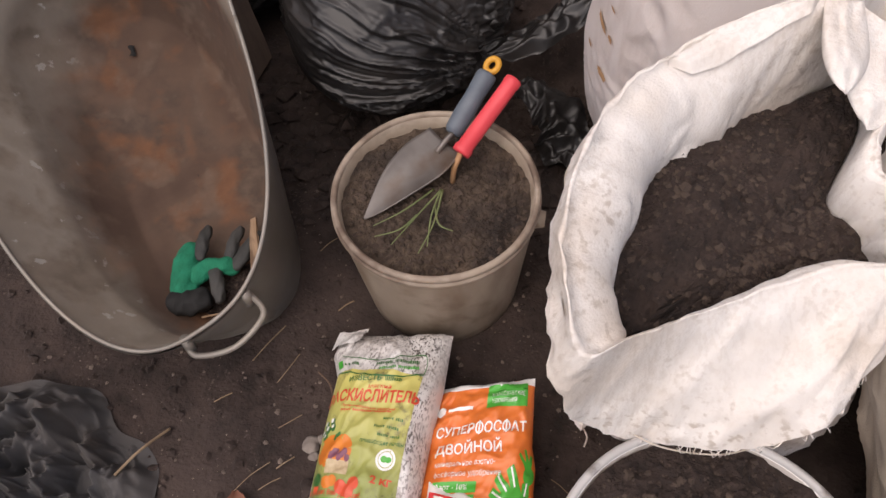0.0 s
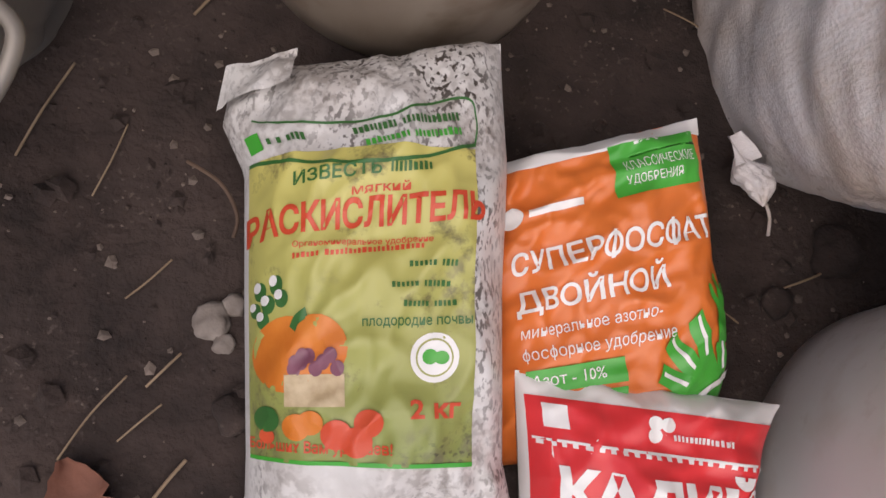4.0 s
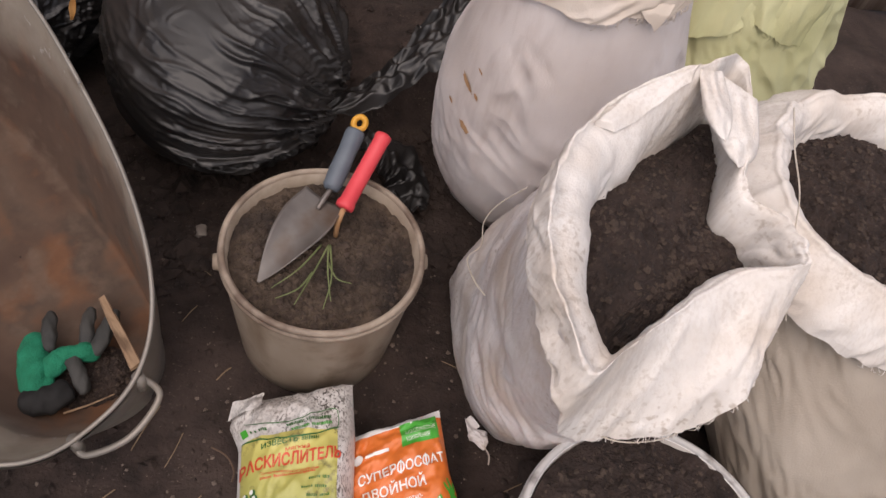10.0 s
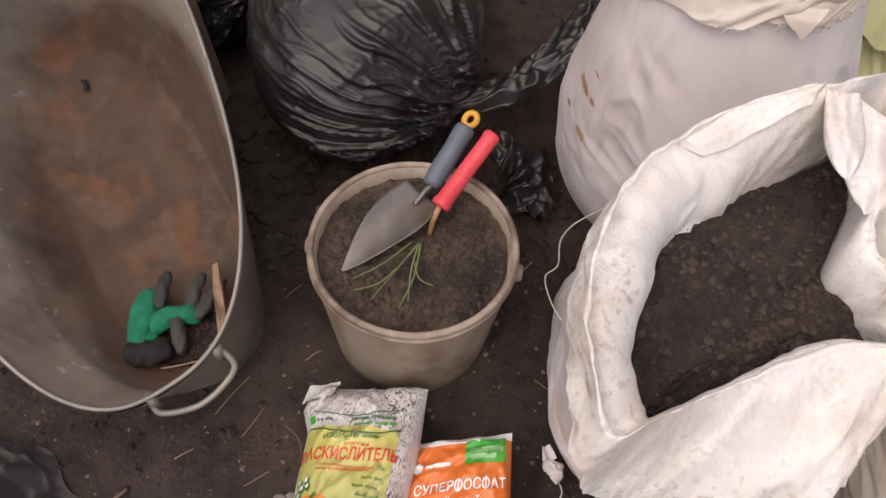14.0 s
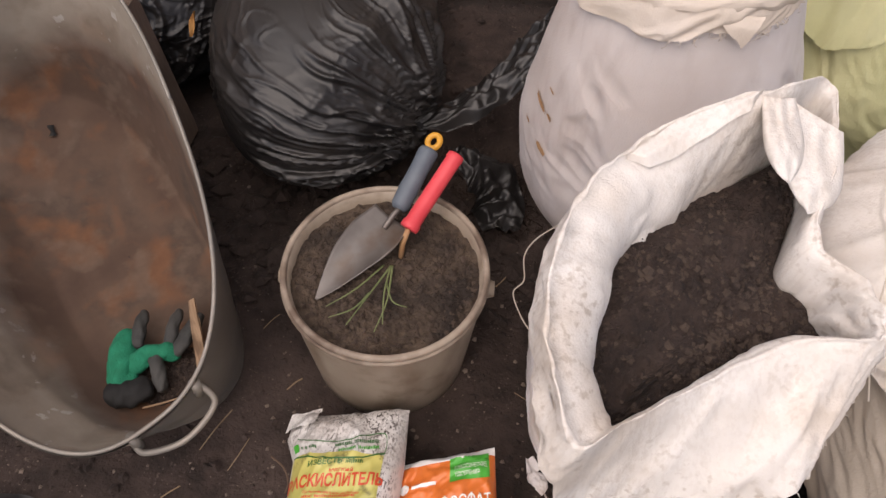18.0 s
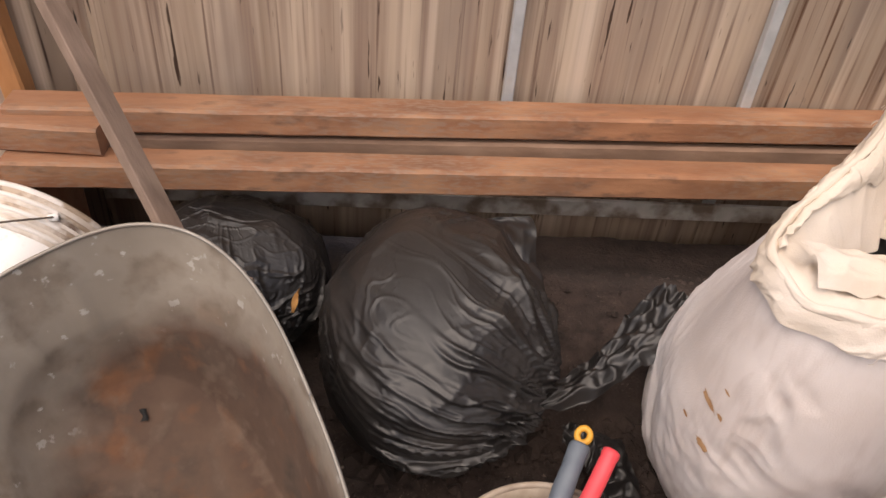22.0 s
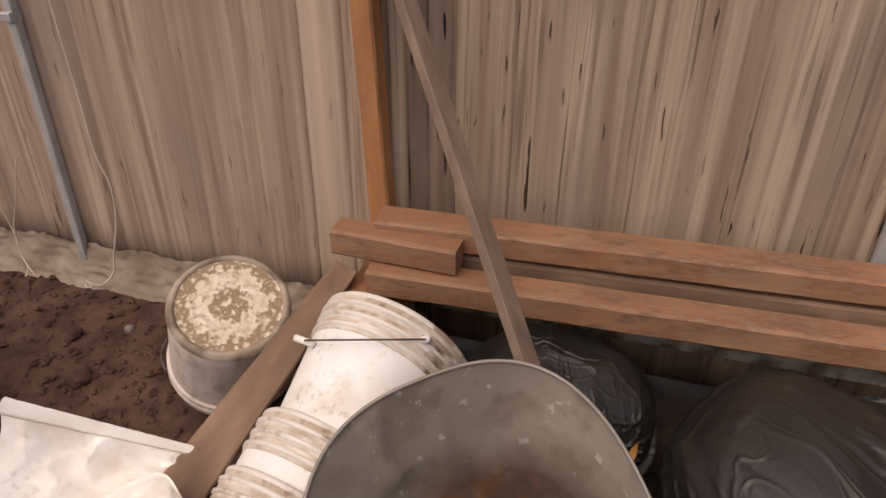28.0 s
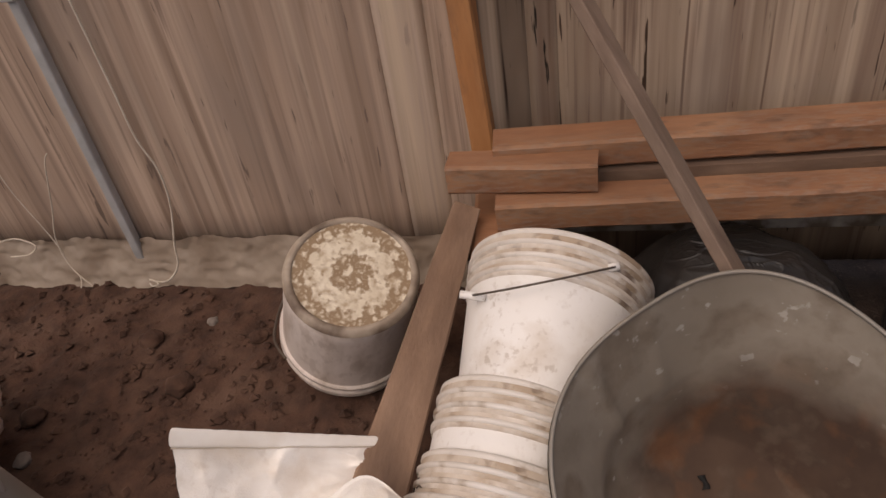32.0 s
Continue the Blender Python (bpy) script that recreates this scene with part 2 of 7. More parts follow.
def ring_mud(m):
    """Dried mud left in rings round the middle of the base."""
    n, link = m.node_tree.nodes, m.node_tree.links.new
    b = n["Principled BSDF"]
    col = b.inputs["Base Color"].links[0].from_socket
    tc, w, r, k = n.new("ShaderNodeTexCoord"), n.new("ShaderNodeTexWave"), n.new("ShaderNodeValToRGB"), n.new("ShaderNodeMix")
    w.wave_type, w.rings_direction = "RINGS", "Z"
    w.inputs["Scale"].default_value, w.inputs["Distortion"].default_value, w.inputs["Detail"].default_value, w.inputs["Detail Scale"].default_value = 4.6, 5.5, 8.0, 14.0
    w.inputs["Phase Offset"].default_value = 1.2
    link(tc.outputs["Object"], w.inputs["Vector"])
    r.color_ramp.elements[0].position, r.color_ramp.elements[1].position = 0.42, 0.95
    link(w.outputs["Fac"], r.inputs[0])
    k.data_type = "RGBA"
    link(r.outputs[0], k.inputs["Factor"])
    link(col, k.inputs["A"])
    k.inputs["B"].default_value = (0.27, 0.185, 0.11, 1)
    link(k.outputs["Result"], b.inputs["Base Color"])
    return m


ring_mud(LID)
WOOD = smear(smear(smear(mat("brown_wood", (0.230, 0.098, 0.047), (0.385, 0.188, 0.098), 8, 0.75, 0.35, 60, stretch=(0.7, 3.0, 3.0), stain=(0.165, 0.080, 0.046), sscale=6, samt=0.43, sedge=0.22), (0.46, 0.255, 0.140), 18, 4, 0.44, 0.66, 0.6, (0.5, 1.2, 1.2), 0.42, 0.60), (0.105, 0.060, 0.040), 36, 6, 0.54, 0.68, 0.65, (0.5, 1.2, 1.2), 0.44, 0.60), (0.26, 0.19, 0.145), 120, 5, 0.48, 0.60, 0.5, (0.4, 1.5, 1.5), 0.42, 0.62)
# The plank's weathered wood; on the middle beam its grey tone stands for shade.
WOOD_DK = mat("weathered_shade_wood", (0.20, 0.118, 0.075), (0.32, 0.205, 0.14), 9, 0.8, 0.35, 60, stretch=(1, 3, 3), stain=(0.14, 0.085, 0.058), sscale=6, samt=0.42, sedge=0.2)
WOOD_OR = smear(mat("orange_wood", (0.38, 0.160, 0.058), (0.51, 0.245, 0.098), 7, 0.7, 0.2, 40, stretch=(4, 4, 0.8), stain=(0.25, 0.115, 0.052), sscale=4, samt=0.36, sedge=0.2), (0.20, 0.10, 0.055), 30, 8, 0.52, 0.66, 0.7, (2, 2, 0.5))
WOOD_GR = mat("grey_wood", (0.17, 0.115, 0.086), (0.27, 0.192, 0.147), 8, 0.8, 0.3, 50, stretch=(1, 4, 4), stain=(0.14, 0.095, 0.07), sscale=9, samt=0.42, sedge=0.15)
STEEL = mat("steel_pipe", (0.37, 0.375, 0.38), (0.50, 0.505, 0.51), 20, 0.5, 0.1, metal=0.25, stain=(0.44, 0.39, 0.34), sscale=8, samt=0.35)
STRIP = mat("dull_strip", (0.36, 0.34, 0.31), (0.50, 0.47, 0.44), 20, 0.6, 0.2, metal=0.1, stain=(0.16, 0.12, 0.09), sscale=14, samt=0.48)
WIRE = mat("rusty_wire", (0.06, 0.045, 0.035), (0.12, 0.09, 0.07), 30, 0.6, 0.2, metal=0.4)
BLADE = mat("steel_blade", (0.13, 0.115, 0.105), (0.22, 0.20, 0.185), 14, 0.5, 0.1, 60, metal=0.6, stain=(0.14, 0.10, 0.075), sscale=12, samt=0.4)
BLUE = mat("blue_grip", (0.085, 0.105, 0.13), (0.12, 0.14, 0.165), 30, 0.55, 0.1)
RED_G = mat("red_grip", (0.62, 0.045, 0.06), (0.70, 0.07, 0.085), 20, 0.5, 0.1)
YEL = mat("yellow_cap", (0.55, 0.26, 0.02), (0.62, 0.32, 0.04), 20, 0.5, 0.1)
GREEN_GL = mat("green_knit", (0.0, 0.13, 0.065), (0.005, 0.19, 0.10), 60, 0.85, 0.5, 400)
DARK_GL = mat("dark_rubber", (0.018, 0.019, 0.018), (0.045, 0.043, 0.04), 20, 0.7, 0.3, 120)
GRASS = mat("dry_grass", (0.10, 0.13, 0.045), (0.19, 0.22, 0.09), 30, 0.7, 0.1)
STRAW = mat("straw", (0.20, 0.135, 0.08), (0.33, 0.24, 0.15), 30, 0.8, 0.1)


def wall_material(name="dirty_sheet", soft=0.0, warm=0.0, pale=1.0):
    """Twin-wall sheet with dirt that has run down its channels, in broad bands, thin lines and short dark ticks."""
    m = mat(name, (0.31 + 0.03 * warm, 0.225, 0.162 + 0.012 * warm), (pale * (0.67 + 0.03 * warm), pale * (0.535 - 0.02 * warm), pale * (0.41 + 0.01 * warm)), 9, 0.5, 0.1, 30, stretch=(2.0, 2.0, 0.06), stain=(0.30, 0.208, 0.153), sscale=18, samt=0.42, sedge=0.1, trans=0.12)
    n, link = m.node_tree.nodes, m.node_tree.links.new
    b = n["Principled BSDF"]
    col = b.inputs["Base Color"].links[0].from_socket
    tc = n.new("ShaderNodeTexCoord")
    for stretch, scale, lo, hi, tone in (((1, 1, 0.02), 110, 0.56, 0.68, (0.20, 0.132, 0.098, 1)), ((1, 1, 0.012), 34, 0.52, 0.70, (0.28, 0.196, 0.148, 1)), ((1, 1, 0.30), 5.5, 0.50, 0.70, (0.26, 0.195, 0.158, 1)), ((1, 1, 0.09), 90, 0.665, 0.70, (0.06, 0.035, 0.024, 1)), ((1, 1, 0.015), 26, 0.56, 0.72, (0.62, 0.495, 0.39, 1))):
        mp, g, r, k = n.new("ShaderNodeMapping"), n.new("ShaderNodeTexNoise"), n.new("ShaderNodeValToRGB"), n.new("ShaderNodeMix")
        mp.inputs["Scale"].default_value = stretch
        g.inputs["Scale"].default_value, g.inputs["Detail"].default_value = scale, 3
        r.color_ramp.elements[0].position, r.color_ramp.elements[1].position = lo, hi
        k.data_type = "RGBA"
        link(tc.outputs["Object"], mp.inputs[0])
        link(mp.outputs[0], g.inputs["Vector"])
        link(g.outputs["Fac"], r.inputs[0])
        link(r.outputs[0], k.inputs["Factor"])
        link(col, k.inputs["A"])
        k.inputs["B"].default_value = tuple(a + (z - a) * soft for a, z in zip(tone, (0.58, 0.455, 0.375, 1)))
        col = k.outputs["Result"]
    link(col, b.inputs["Base Color"])
    return m


SHEET = wall_material()
SHEET_L = wall_material("pale_dirty_sheet", 0.22, 0.5)
SHEET_P = wall_material("bare_sheet", 0.65, 0.0, 1.1)
# Streaked sheet beside the post; the post's shade is put into its colour.
SHEET_S = wall_material("post_shade_sheet", -0.5, 0.0, 0.36)
SHEET_D = wall_material("dark_dirty_sheet", -0.25, 0.0, 0.62)
FILM_BASE = mat("base_film", (0.29, 0.23, 0.18), (0.40, 0.33, 0.265), 14, 0.45, 0.1, 40, stain=(0.20, 0.145, 0.105), sscale=9, samt=0.42, sedge=0.16, fold=0.35, fscale=16)


# ---- mesh helpers ----
def part(name, bm, material, parent=None, label="", smooth=True):
    me = bpy.data.meshes.new(name)
    bm.normal_update()
    bm.to_mesh(me)
    bm.free()
    for m in material if isinstance(material, (list, tuple)) else [material]:
        me.materials.append(m)
    if smooth:
        me.polygons.foreach_set("use_smooth", [True] * len(me.polygons))
    ob = new(name, me)
    ob.parent = parent
    return tagged(ob, label)


def thing(name, x=0, y=0, z=0, rz=0.0, label="", category="", group="", rx=0.0, ry=0.0):
    ob = new(name)
    ob.matrix_basis = pose(x, y, z, rx, ry, rz)
    return tagged(ob, label, category, group)


def nz(x, y, z=0.0, s=1.0):
    return noise.noise(Vector((x * s, y * s, z * s)))


def grid(f, nu, nv, closed=False, bm=None, mi=None):
    """A sheet f(u, v), u and v from 0 to 1; closed: round in u."""
    bm = bm or bmesh.new()
    cols = nu if closed else nu + 1
    vs = [[bm.verts.new(f(i / nu, j / nv)) for i in range(cols)] for j in range(nv + 1)]
    for j in range(nv):
        for i in range(nu):
            k = (i + 1) % cols
            fc = bm.faces.new((vs[j][i], vs[j][k], vs[j + 1][k], vs[j + 1][i]))
            if mi:
                fc.material_index = mi((i + 0.5) / nu, (j + 0.5) / nv)
    return bm


def lathe(profile, n=56, wob=0.0, bm=None):
    """Turns a profile of (radius, height) round z."""
    bm = bm or bmesh.new()
    rings = []
    for k, (r, z) in enumerate(profile):
        ring = []
        for i in range(n):
            a = 2 * math.pi * i / n
            q = 1 + wob * nz(math.cos(a) * 1.3, math.sin(a) * 1.3, z * 3)
            ring.append(bm.verts.new((r * q * math.cos(a), r * q * math.sin(a), z)))
        rings.append(ring)
    for p, q in zip(rings, rings[1:]):
        for i in range(n):
            bm.faces.new((p[i], p[(i + 1) % n], q[(i + 1) % n], q[i]))
    return bm


def tube(pts, r, n=8, bm=None, taper=None):
    """A round bar along points; taper gives the radius at the end."""
    bm = bm or bmesh.new()
    pts = [Vector(p) for p in pts]
    rings, side = [], None
    for k, p in enumerate(pts):
        d = (pts[min(k + 1, len(pts) - 1)] - pts[max(k - 1, 0)]).normalized()
        if side is None:
            side = d.orthogonal().normalized()
        side = (side - d * side.dot(d)).normalized()
        other = d.cross(side)
        rr = r if taper is None else r + (taper - r) * k / (len(pts) - 1)
        rings.append([bm.verts.new(p + rr * (math.cos(2 * math.pi * i / n) * side + math.sin(2 * math.pi * i / n) * other)) for i in range(n)])
    for p, q in zip(rings, rings[1:]):
        for i in range(n):
            bm.faces.new((p[i], p[(i + 1) % n], q[(i + 1) % n], q[i]))
    bm.faces.new(rings[0][::-1])
    bm.faces.new(rings[-1])
    return bm


def curve(pts, n=12, closed=False):
    """A smooth line through points."""
    pts = [Vector(p) for p in pts]
    m, out = len(pts), []
    for k in range(m if closed else m - 1):
        a, b, c, d = (pts[(k + o) % m] if closed else pts[min(max(k + o, 0), m - 1)] for o in (-1, 0, 1, 2))
        for i in range(n):
            t = i / n
            out.append(0.5 * (2 * b + (c - a) * t + (2 * a - 5 * b + 4 * c - d) * t * t + (3 * b - a - 3 * c + d) * t ** 3))
    if not closed:
        out.append(pts[-1])
    return out


def plank(lx, ly, lz, rough=0.002, seed=0.0, nx=24, end=None):
    """A sawn timber along x with worn edges, from x = 0; end: its far width as a share of the near one."""
    bm = bmesh.new()
    prof = []
    c = min(ly, lz) * 0.10
    for sy, sz in ((1, 1), (-1, 1), (-1, -1), (1, -1)):
        y, z = sy * ly / 2, sz * lz / 2
        pair = [(y, z - sz * c), (y - sy * c, z)]
        prof += pair if sy * sz > 0 else pair[::-1]
    rings = []
    for i in range(nx + 1):
        x = lx * i / nx
        s = 1 if end is None else 1 + (end - 1) * i / nx
        rings.append([bm.verts.new((x + rough * 2 * nz(y * 30, z * 30, seed) * (i in (0, nx)), y * s + rough * nz(x * 9, k, seed), z + rough * nz(x * 9 + 5, k, seed))) for k, (y, z) in enumerate(prof)])
    for p, q in zip(rings, rings[1:]):
        for k in range(8):
            bm.faces.new((p[k], p[(k + 1) % 8], q[(k + 1) % 8], q[k]))
    bm.faces.new(rings[0][::-1])
    bm.faces.new(rings[-1])
    bmesh.ops.recalc_face_normals(bm, faces=bm.faces)
    return bm


def smooth(a, b, x):
    t = min(max((x - a) / (b - a), 0.0), 1.0)
    return t * t * (3 - 2 * t)


def along(ob, a, b, roll=0.0):
    """Turns ob's x axis from a to b."""
    a, b = Vector(a), Vector(b)
    ob.matrix_basis = Matrix.Translation(a) @ (b - a).to_track_quat("X", "Z").to_matrix().to_4x4() @ pose(0, 0, 0, roll)
    return ob


def thin(name, pts, r, material, label, category, r2=None):
    return tagged(part(name, tube(curve(pts, 8), r, 6, None, r2), material), label, category)


# ---- ground ----
def rise(x, y):
    h = 0.15 * smooth(1.02, 1.26, y) * smooth(-0.30, -0.02, x) * (1 - 0.6 * smooth(1.34, 1.56, y))
    h += 0.038 * math.exp(-((x + 1.33) ** 2 + (y - 1.22) ** 2) / 0.045)
    h += 0.02 * smooth(-0.2, 0.12, x) * smooth(0.7, 0.45, y) * smooth(0.0, 0.3, y)
    return h


def ground_z(x, y):
    bed = smooth(-1.0, -1.25, x)
    h = rise(x, y) - 0.012
    h += 0.010 * nz(x, y, 1, 5) + 0.006 * nz(x, y, 2, 14) + (0.0025 + 0.004 * bed) * nz(x, y, 3, 45) + 0.012 * bed * nz(x, y, 4, 18)
    return h


def build_ground():
    xs = [-40, -12, -5, -3.6] + [-2.9 + 0.0125 * i for i in range(329)] + [1.6, 2.4, 5, 12, 40]
    ys = [-40, -12, -4, -1.6, -0.8] + [-0.3 + 0.0125 * i for i in range(161)] + [2.4, 4, 12, 40]
    bm = bmesh.new()
    vs = [[bm.verts.new((x, y, ground_z(x, y) if -3 < x < 1.4 and -0.5 < y < 2 else -0.01)) for x in xs] for y in ys]
    for j in range(len(ys) - 1):
        for i in range(len(xs) - 1):
            f = bm.faces.new((vs[j][i], vs[j][i + 1], vs[j + 1][i + 1], vs[j + 1][i]))
            f.material_index = 1 if xs[i] < -1.12 + 0.06 * nz(ys[j], 0, 0, 6) else 0
    return tagged(part("ground", bm, [SOIL, BED]), "dark trodden soil with clods and bits of straw", "ground", kind="structure")


build_ground()

# ---- greenhouse shell ----
WALL_TURN = math.degrees(math.atan(0.06))


def wall_y(x):
    return 1.505 + 0.06 * (x + 2.06)


def build_wall():
    wall = tagged(new("wall_north"), "dirty twin-wall plastic greenhouse wall streaked with brown", "wall", kind="structure")
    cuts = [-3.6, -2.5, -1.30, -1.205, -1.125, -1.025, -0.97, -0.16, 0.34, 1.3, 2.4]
    for k, (a, b) in enumerate(zip(cuts, cuts[1:])):
        n = max(2, int((b - a) / 0.012))

        def f(u, v, a=a, b=b, k=k):
            x = a + (b - a) * u
            return Vector((x, wall_y(x) + 0.0012 * math.sin(x * 260) + 0.006 * nz(x, v, 3, 2.0), 0.02 + 1.88 * v))

        bm = grid(f, n, 12)
        ex = bmesh.ops.extrude_face_region(bm, geom=bm.faces[:])
        bmesh.ops.translate(bm, vec=(0, 0.008, 0), verts=[e for e in ex["geom"] if isinstance(e, bmesh.types.BMVert)])
        bmesh.ops.recalc_face_normals(bm, faces=bm.faces)
        # Two sheets right of the post carry its painted shade, fading to the right.
        part("sheet", bm, SHEET_P if a == -1.30 else SHEET_L if b < -1.1 else SHEET_S if a == -1.125 else SHEET_D if a > 0.3 or a == -1.025 else SHEET, wall)
    return wall


build_wall()


def build_shell():
    """The sides and roof behind and above the camera."""
    for name, (a, b) in (("wall_west", ((-3.6, -1.6), (-3.6, 1.41))), ("wall_east", ((2.4, 1.77), (2.4, -1.6))), ("wall_south", ((2.4, -1.6), (-3.6, -1.6)))):
        a, b = Vector((*a, 0)), Vector((*b, 0))
        side = (b - a).normalized().cross(Vector((0, 0, 1)))
        bm = grid(lambda u, v: a + (b - a) * u + Vector((0, 0, 1.9 * v)) + 0.002 * math.sin(u * 900) * side, 60, 4)
        ex = bmesh.ops.extrude_face_region(bm, geom=bm.faces[:])
        bmesh.ops.translate(bm, vec=-0.01 * side, verts=[e for e in ex["geom"] if isinstance(e, bmesh.types.BMVert)])
        tagged(part(name, bm, CLEAR), "pale twin-wall plastic greenhouse side", "wall", kind="structure").visible_shadow = False
    bm = grid(lambda u, v: Vector((-3.6 + 6 * u, -1.6 + 3.3 * v, 1.9 + 0.7 * math.sin(math.pi * v))), 30, 20)
    tagged(part("ceiling", bm, CLEAR), "arched clear plastic greenhouse roof", "roof", kind="structure").visible_shadow = False


def clear_sheet():
    m = bpy.data.materials.new("clear_sheet")
    m.use_nodes = True
    n, link = m.node_tree.nodes, m.node_tree.links.new
    tr, mx = n.new("ShaderNodeBsdfTransparent"), n.new("ShaderNodeMixShader")
    n["Principled BSDF"].inputs["Base Color"].default_value = (0.7, 0.68, 0.64, 1)
    n["Principled BSDF"].inputs["Roughness"].default_value = 0.4
    mx.inputs[0].default_value = 0.85
    link(n["Principled BSDF"].outputs[0], mx.inputs[1])
    link(tr.outputs[0], mx.inputs[2])
    link(mx.outputs[0], n["Material Output"].inputs[0])
    return m


CLEAR = clear_sheet()
build_shell()


def build_pipe(x):
    p = thing("frame_pipe", x, wall_y(x) - 0.018, 0.0, WALL_TURN, "grey galvanised square frame pipe against the plastic wall", "pipe", "frame pipes")
    foot = 0.15 if x > -1 else 0.0
    bm = plank(1.9 - foot, 0.022, 0.022, 0.0005, x)
    bmesh.ops.rotate(bm, matrix=Matrix.Rotation(radians(-90), 3, "Y"), verts=bm.verts)
    bmesh.ops.translate(bm, vec=(0, 0, foot), verts=bm.verts)
    part("bar", bm, STEEL, p, "", False)
    for z in (0.70,):
        bm = plank(0.026, 0.034, 0.02, 0.001, x)
        bmesh.ops.translate(bm, vec=(-0.013, -0.006, z), verts=bm.verts)
        part("clip", bm, STEEL, p, "", False)
    return p


for px in (-0.155, 0.335, -1.983, -2.408):
    build_pipe(px)


# ---- timber by the wall ----
def beam(a, b, ly, lz, material, label, seed):
    ob = part("beam", plank((Vector(b) - Vector(a)).length, ly, lz, 0.0014, seed, 60), material, None, label, False)
    along(ob, a, b)
    return tagged(ob, label, "beam", "stacked beams")


def on_beam(x, off, z):
    return Vector((x, 1.339 + 0.113 * (x + 1.06) + off, z))


beam(on_beam(-1.06, 0.0, 0.3245), on_beam(0.95, 0, 0.3245), 0.065, 0.055, WOOD, "long sawn brown beam lying at the front of the stack", 1.0)
# Middle beam: shade between its neighbours is put into the greyer wood.
beam(on_beam(-0.98, 0.078, 0.336), on_beam(0.95, 0.094, 0.336), 0.060, 0.055, WOOD_DK, "long sawn beam wedged behind the front one, shade put into its greyer wood", 2.0)
beam(on_beam(-1.07, 0.073, 0.399), on_beam(0.95, 0.105, 0.399), 0.072, 0.05, WOOD, "long sawn brown beam lying on top of the stack", 3.0)
beam(on_beam(-1.145, 0.038, 0.381), on_beam(-0.89, 0.020, 0.381), 0.06, 0.056, WOOD, "short sawn offcut of brown beam on the stack", 4.0)
for bx in (-1.07, 0.62):
    q = thing("bearer", bx, on_beam(bx, 0.05, 0).y, 0.148, 8, "dark timber bearer under the stacked beams", "timber", "bearers")
    bm = plank(0.26, 0.09, 0.296, 0.003, bx)
    bmesh.ops.rotate(bm, matrix=Matrix.Rotation(radians(90), 3, "Z"), verts=bm.verts)
    bmesh.ops.translate(bm, vec=(0, -0.13, 0), verts=bm.verts)
    part("block", bm, WOOD, q, "", False)
post = thing("wooden_post", -1.096, 1.519, 0, 3.4, "orange sawn wooden post standing against the wall", "post", ry=-2.6)
bm = plank(1.75, 0.048, 0.044, 0.002, 7, 40)
bmesh.ops.rotate(bm, matrix=Matrix.Rotation(radians(-90), 3, "Y"), verts=bm.verts)
part("timber", bm, WOOD_OR, post, "", False)
pole = tagged(part("slat", plank(1.12, 0.040, 0.018, 0.001, 9, 30), WOOD_GR, None, "", False), "weathered grey-brown slat leaning against the wall", "slat")
along(pole, (-0.632, 1.085, 0.275), (-1.165, 1.555, 1.07), 25)


# ---- buckets ----
def bucket(name, x, y, z, r0, r1, h, material, label, rings=1, rz=0.0, rim=0.006, ribbed=None):
    """An open plastic pail with ring ribs and lugs for the bail."""
    b = thing(name, x, y, z, rz, label, "bucket")
    pr = [(0.0, 0.0), (r0 - 0.006, 0.0), (r0, 0.006)]
    pr += [(r0 + (r1 - r0) * k / 8, 0.006 + (h - 0.012) * k / 8) for k in range(1, 9)]
    pr += [(r1 - 0.008 - (r1 - r0) * k / 6, h - 0.006 - (h - 0.02) * k / 6) for k in range(7)] + [(0.0, 0.01)]
    bm = lathe(pr, 72, 0.006)
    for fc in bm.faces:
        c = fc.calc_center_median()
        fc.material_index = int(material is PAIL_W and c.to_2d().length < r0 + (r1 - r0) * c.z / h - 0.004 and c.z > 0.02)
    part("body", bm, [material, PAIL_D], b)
    part("rim", lathe([(r1 - 0.007, h - 0.012), (r1 - 0.007, h - 0.004), (r1 - 0.005, h), (r1 - 0.001, h), (r1 + 0.002, h - 0.003), (r1 + 0.002, h - 0.008), (r1 - 0.001, h - 0.010)], 72, 0.006), ribbed or material, b)
    if rings == 3:
        part("collar", lathe([(r0 + (r1 - r0) * (h - 0.064) / h + 0.0012, h - 0.064), (r0 + (r1 - r0) * (h - 0.008) / h + 0.0012, h - 0.008)], 72, 0.006), PAIL_BAND if material is PAIL_W else material, b)
    for k in range(rings):
        zz = h - 0.018 - 0.02 * (rings - 1 - k) - (0.0 if rings == 1 else 0.006)
        rk = r0 + (r1 - r0) * zz / h
        part("rib", lathe([(rk - 0.001, zz - 0.002), (rk + rim, zz - 0.001), (rk + rim + 0.001, zz + 0.004), (rk + 0.001, zz + 0.007)], 72, 0.006), ribbed or material, b)
        if ribbed is PAIL_RIB:
            # A ring below each rib holds dirt and, in its colour, the rib's shade.
            part("dirt_line", lathe([(rk - 0.0014, zz - 0.0085), (rk + 0.0014, zz - 0.0075), (rk + 0.0016, zz - 0.0015)], 72, 0.006), PAIL_DIRT_SHADE, b, "brown line of dirt and painted shade under the rib")
    return b


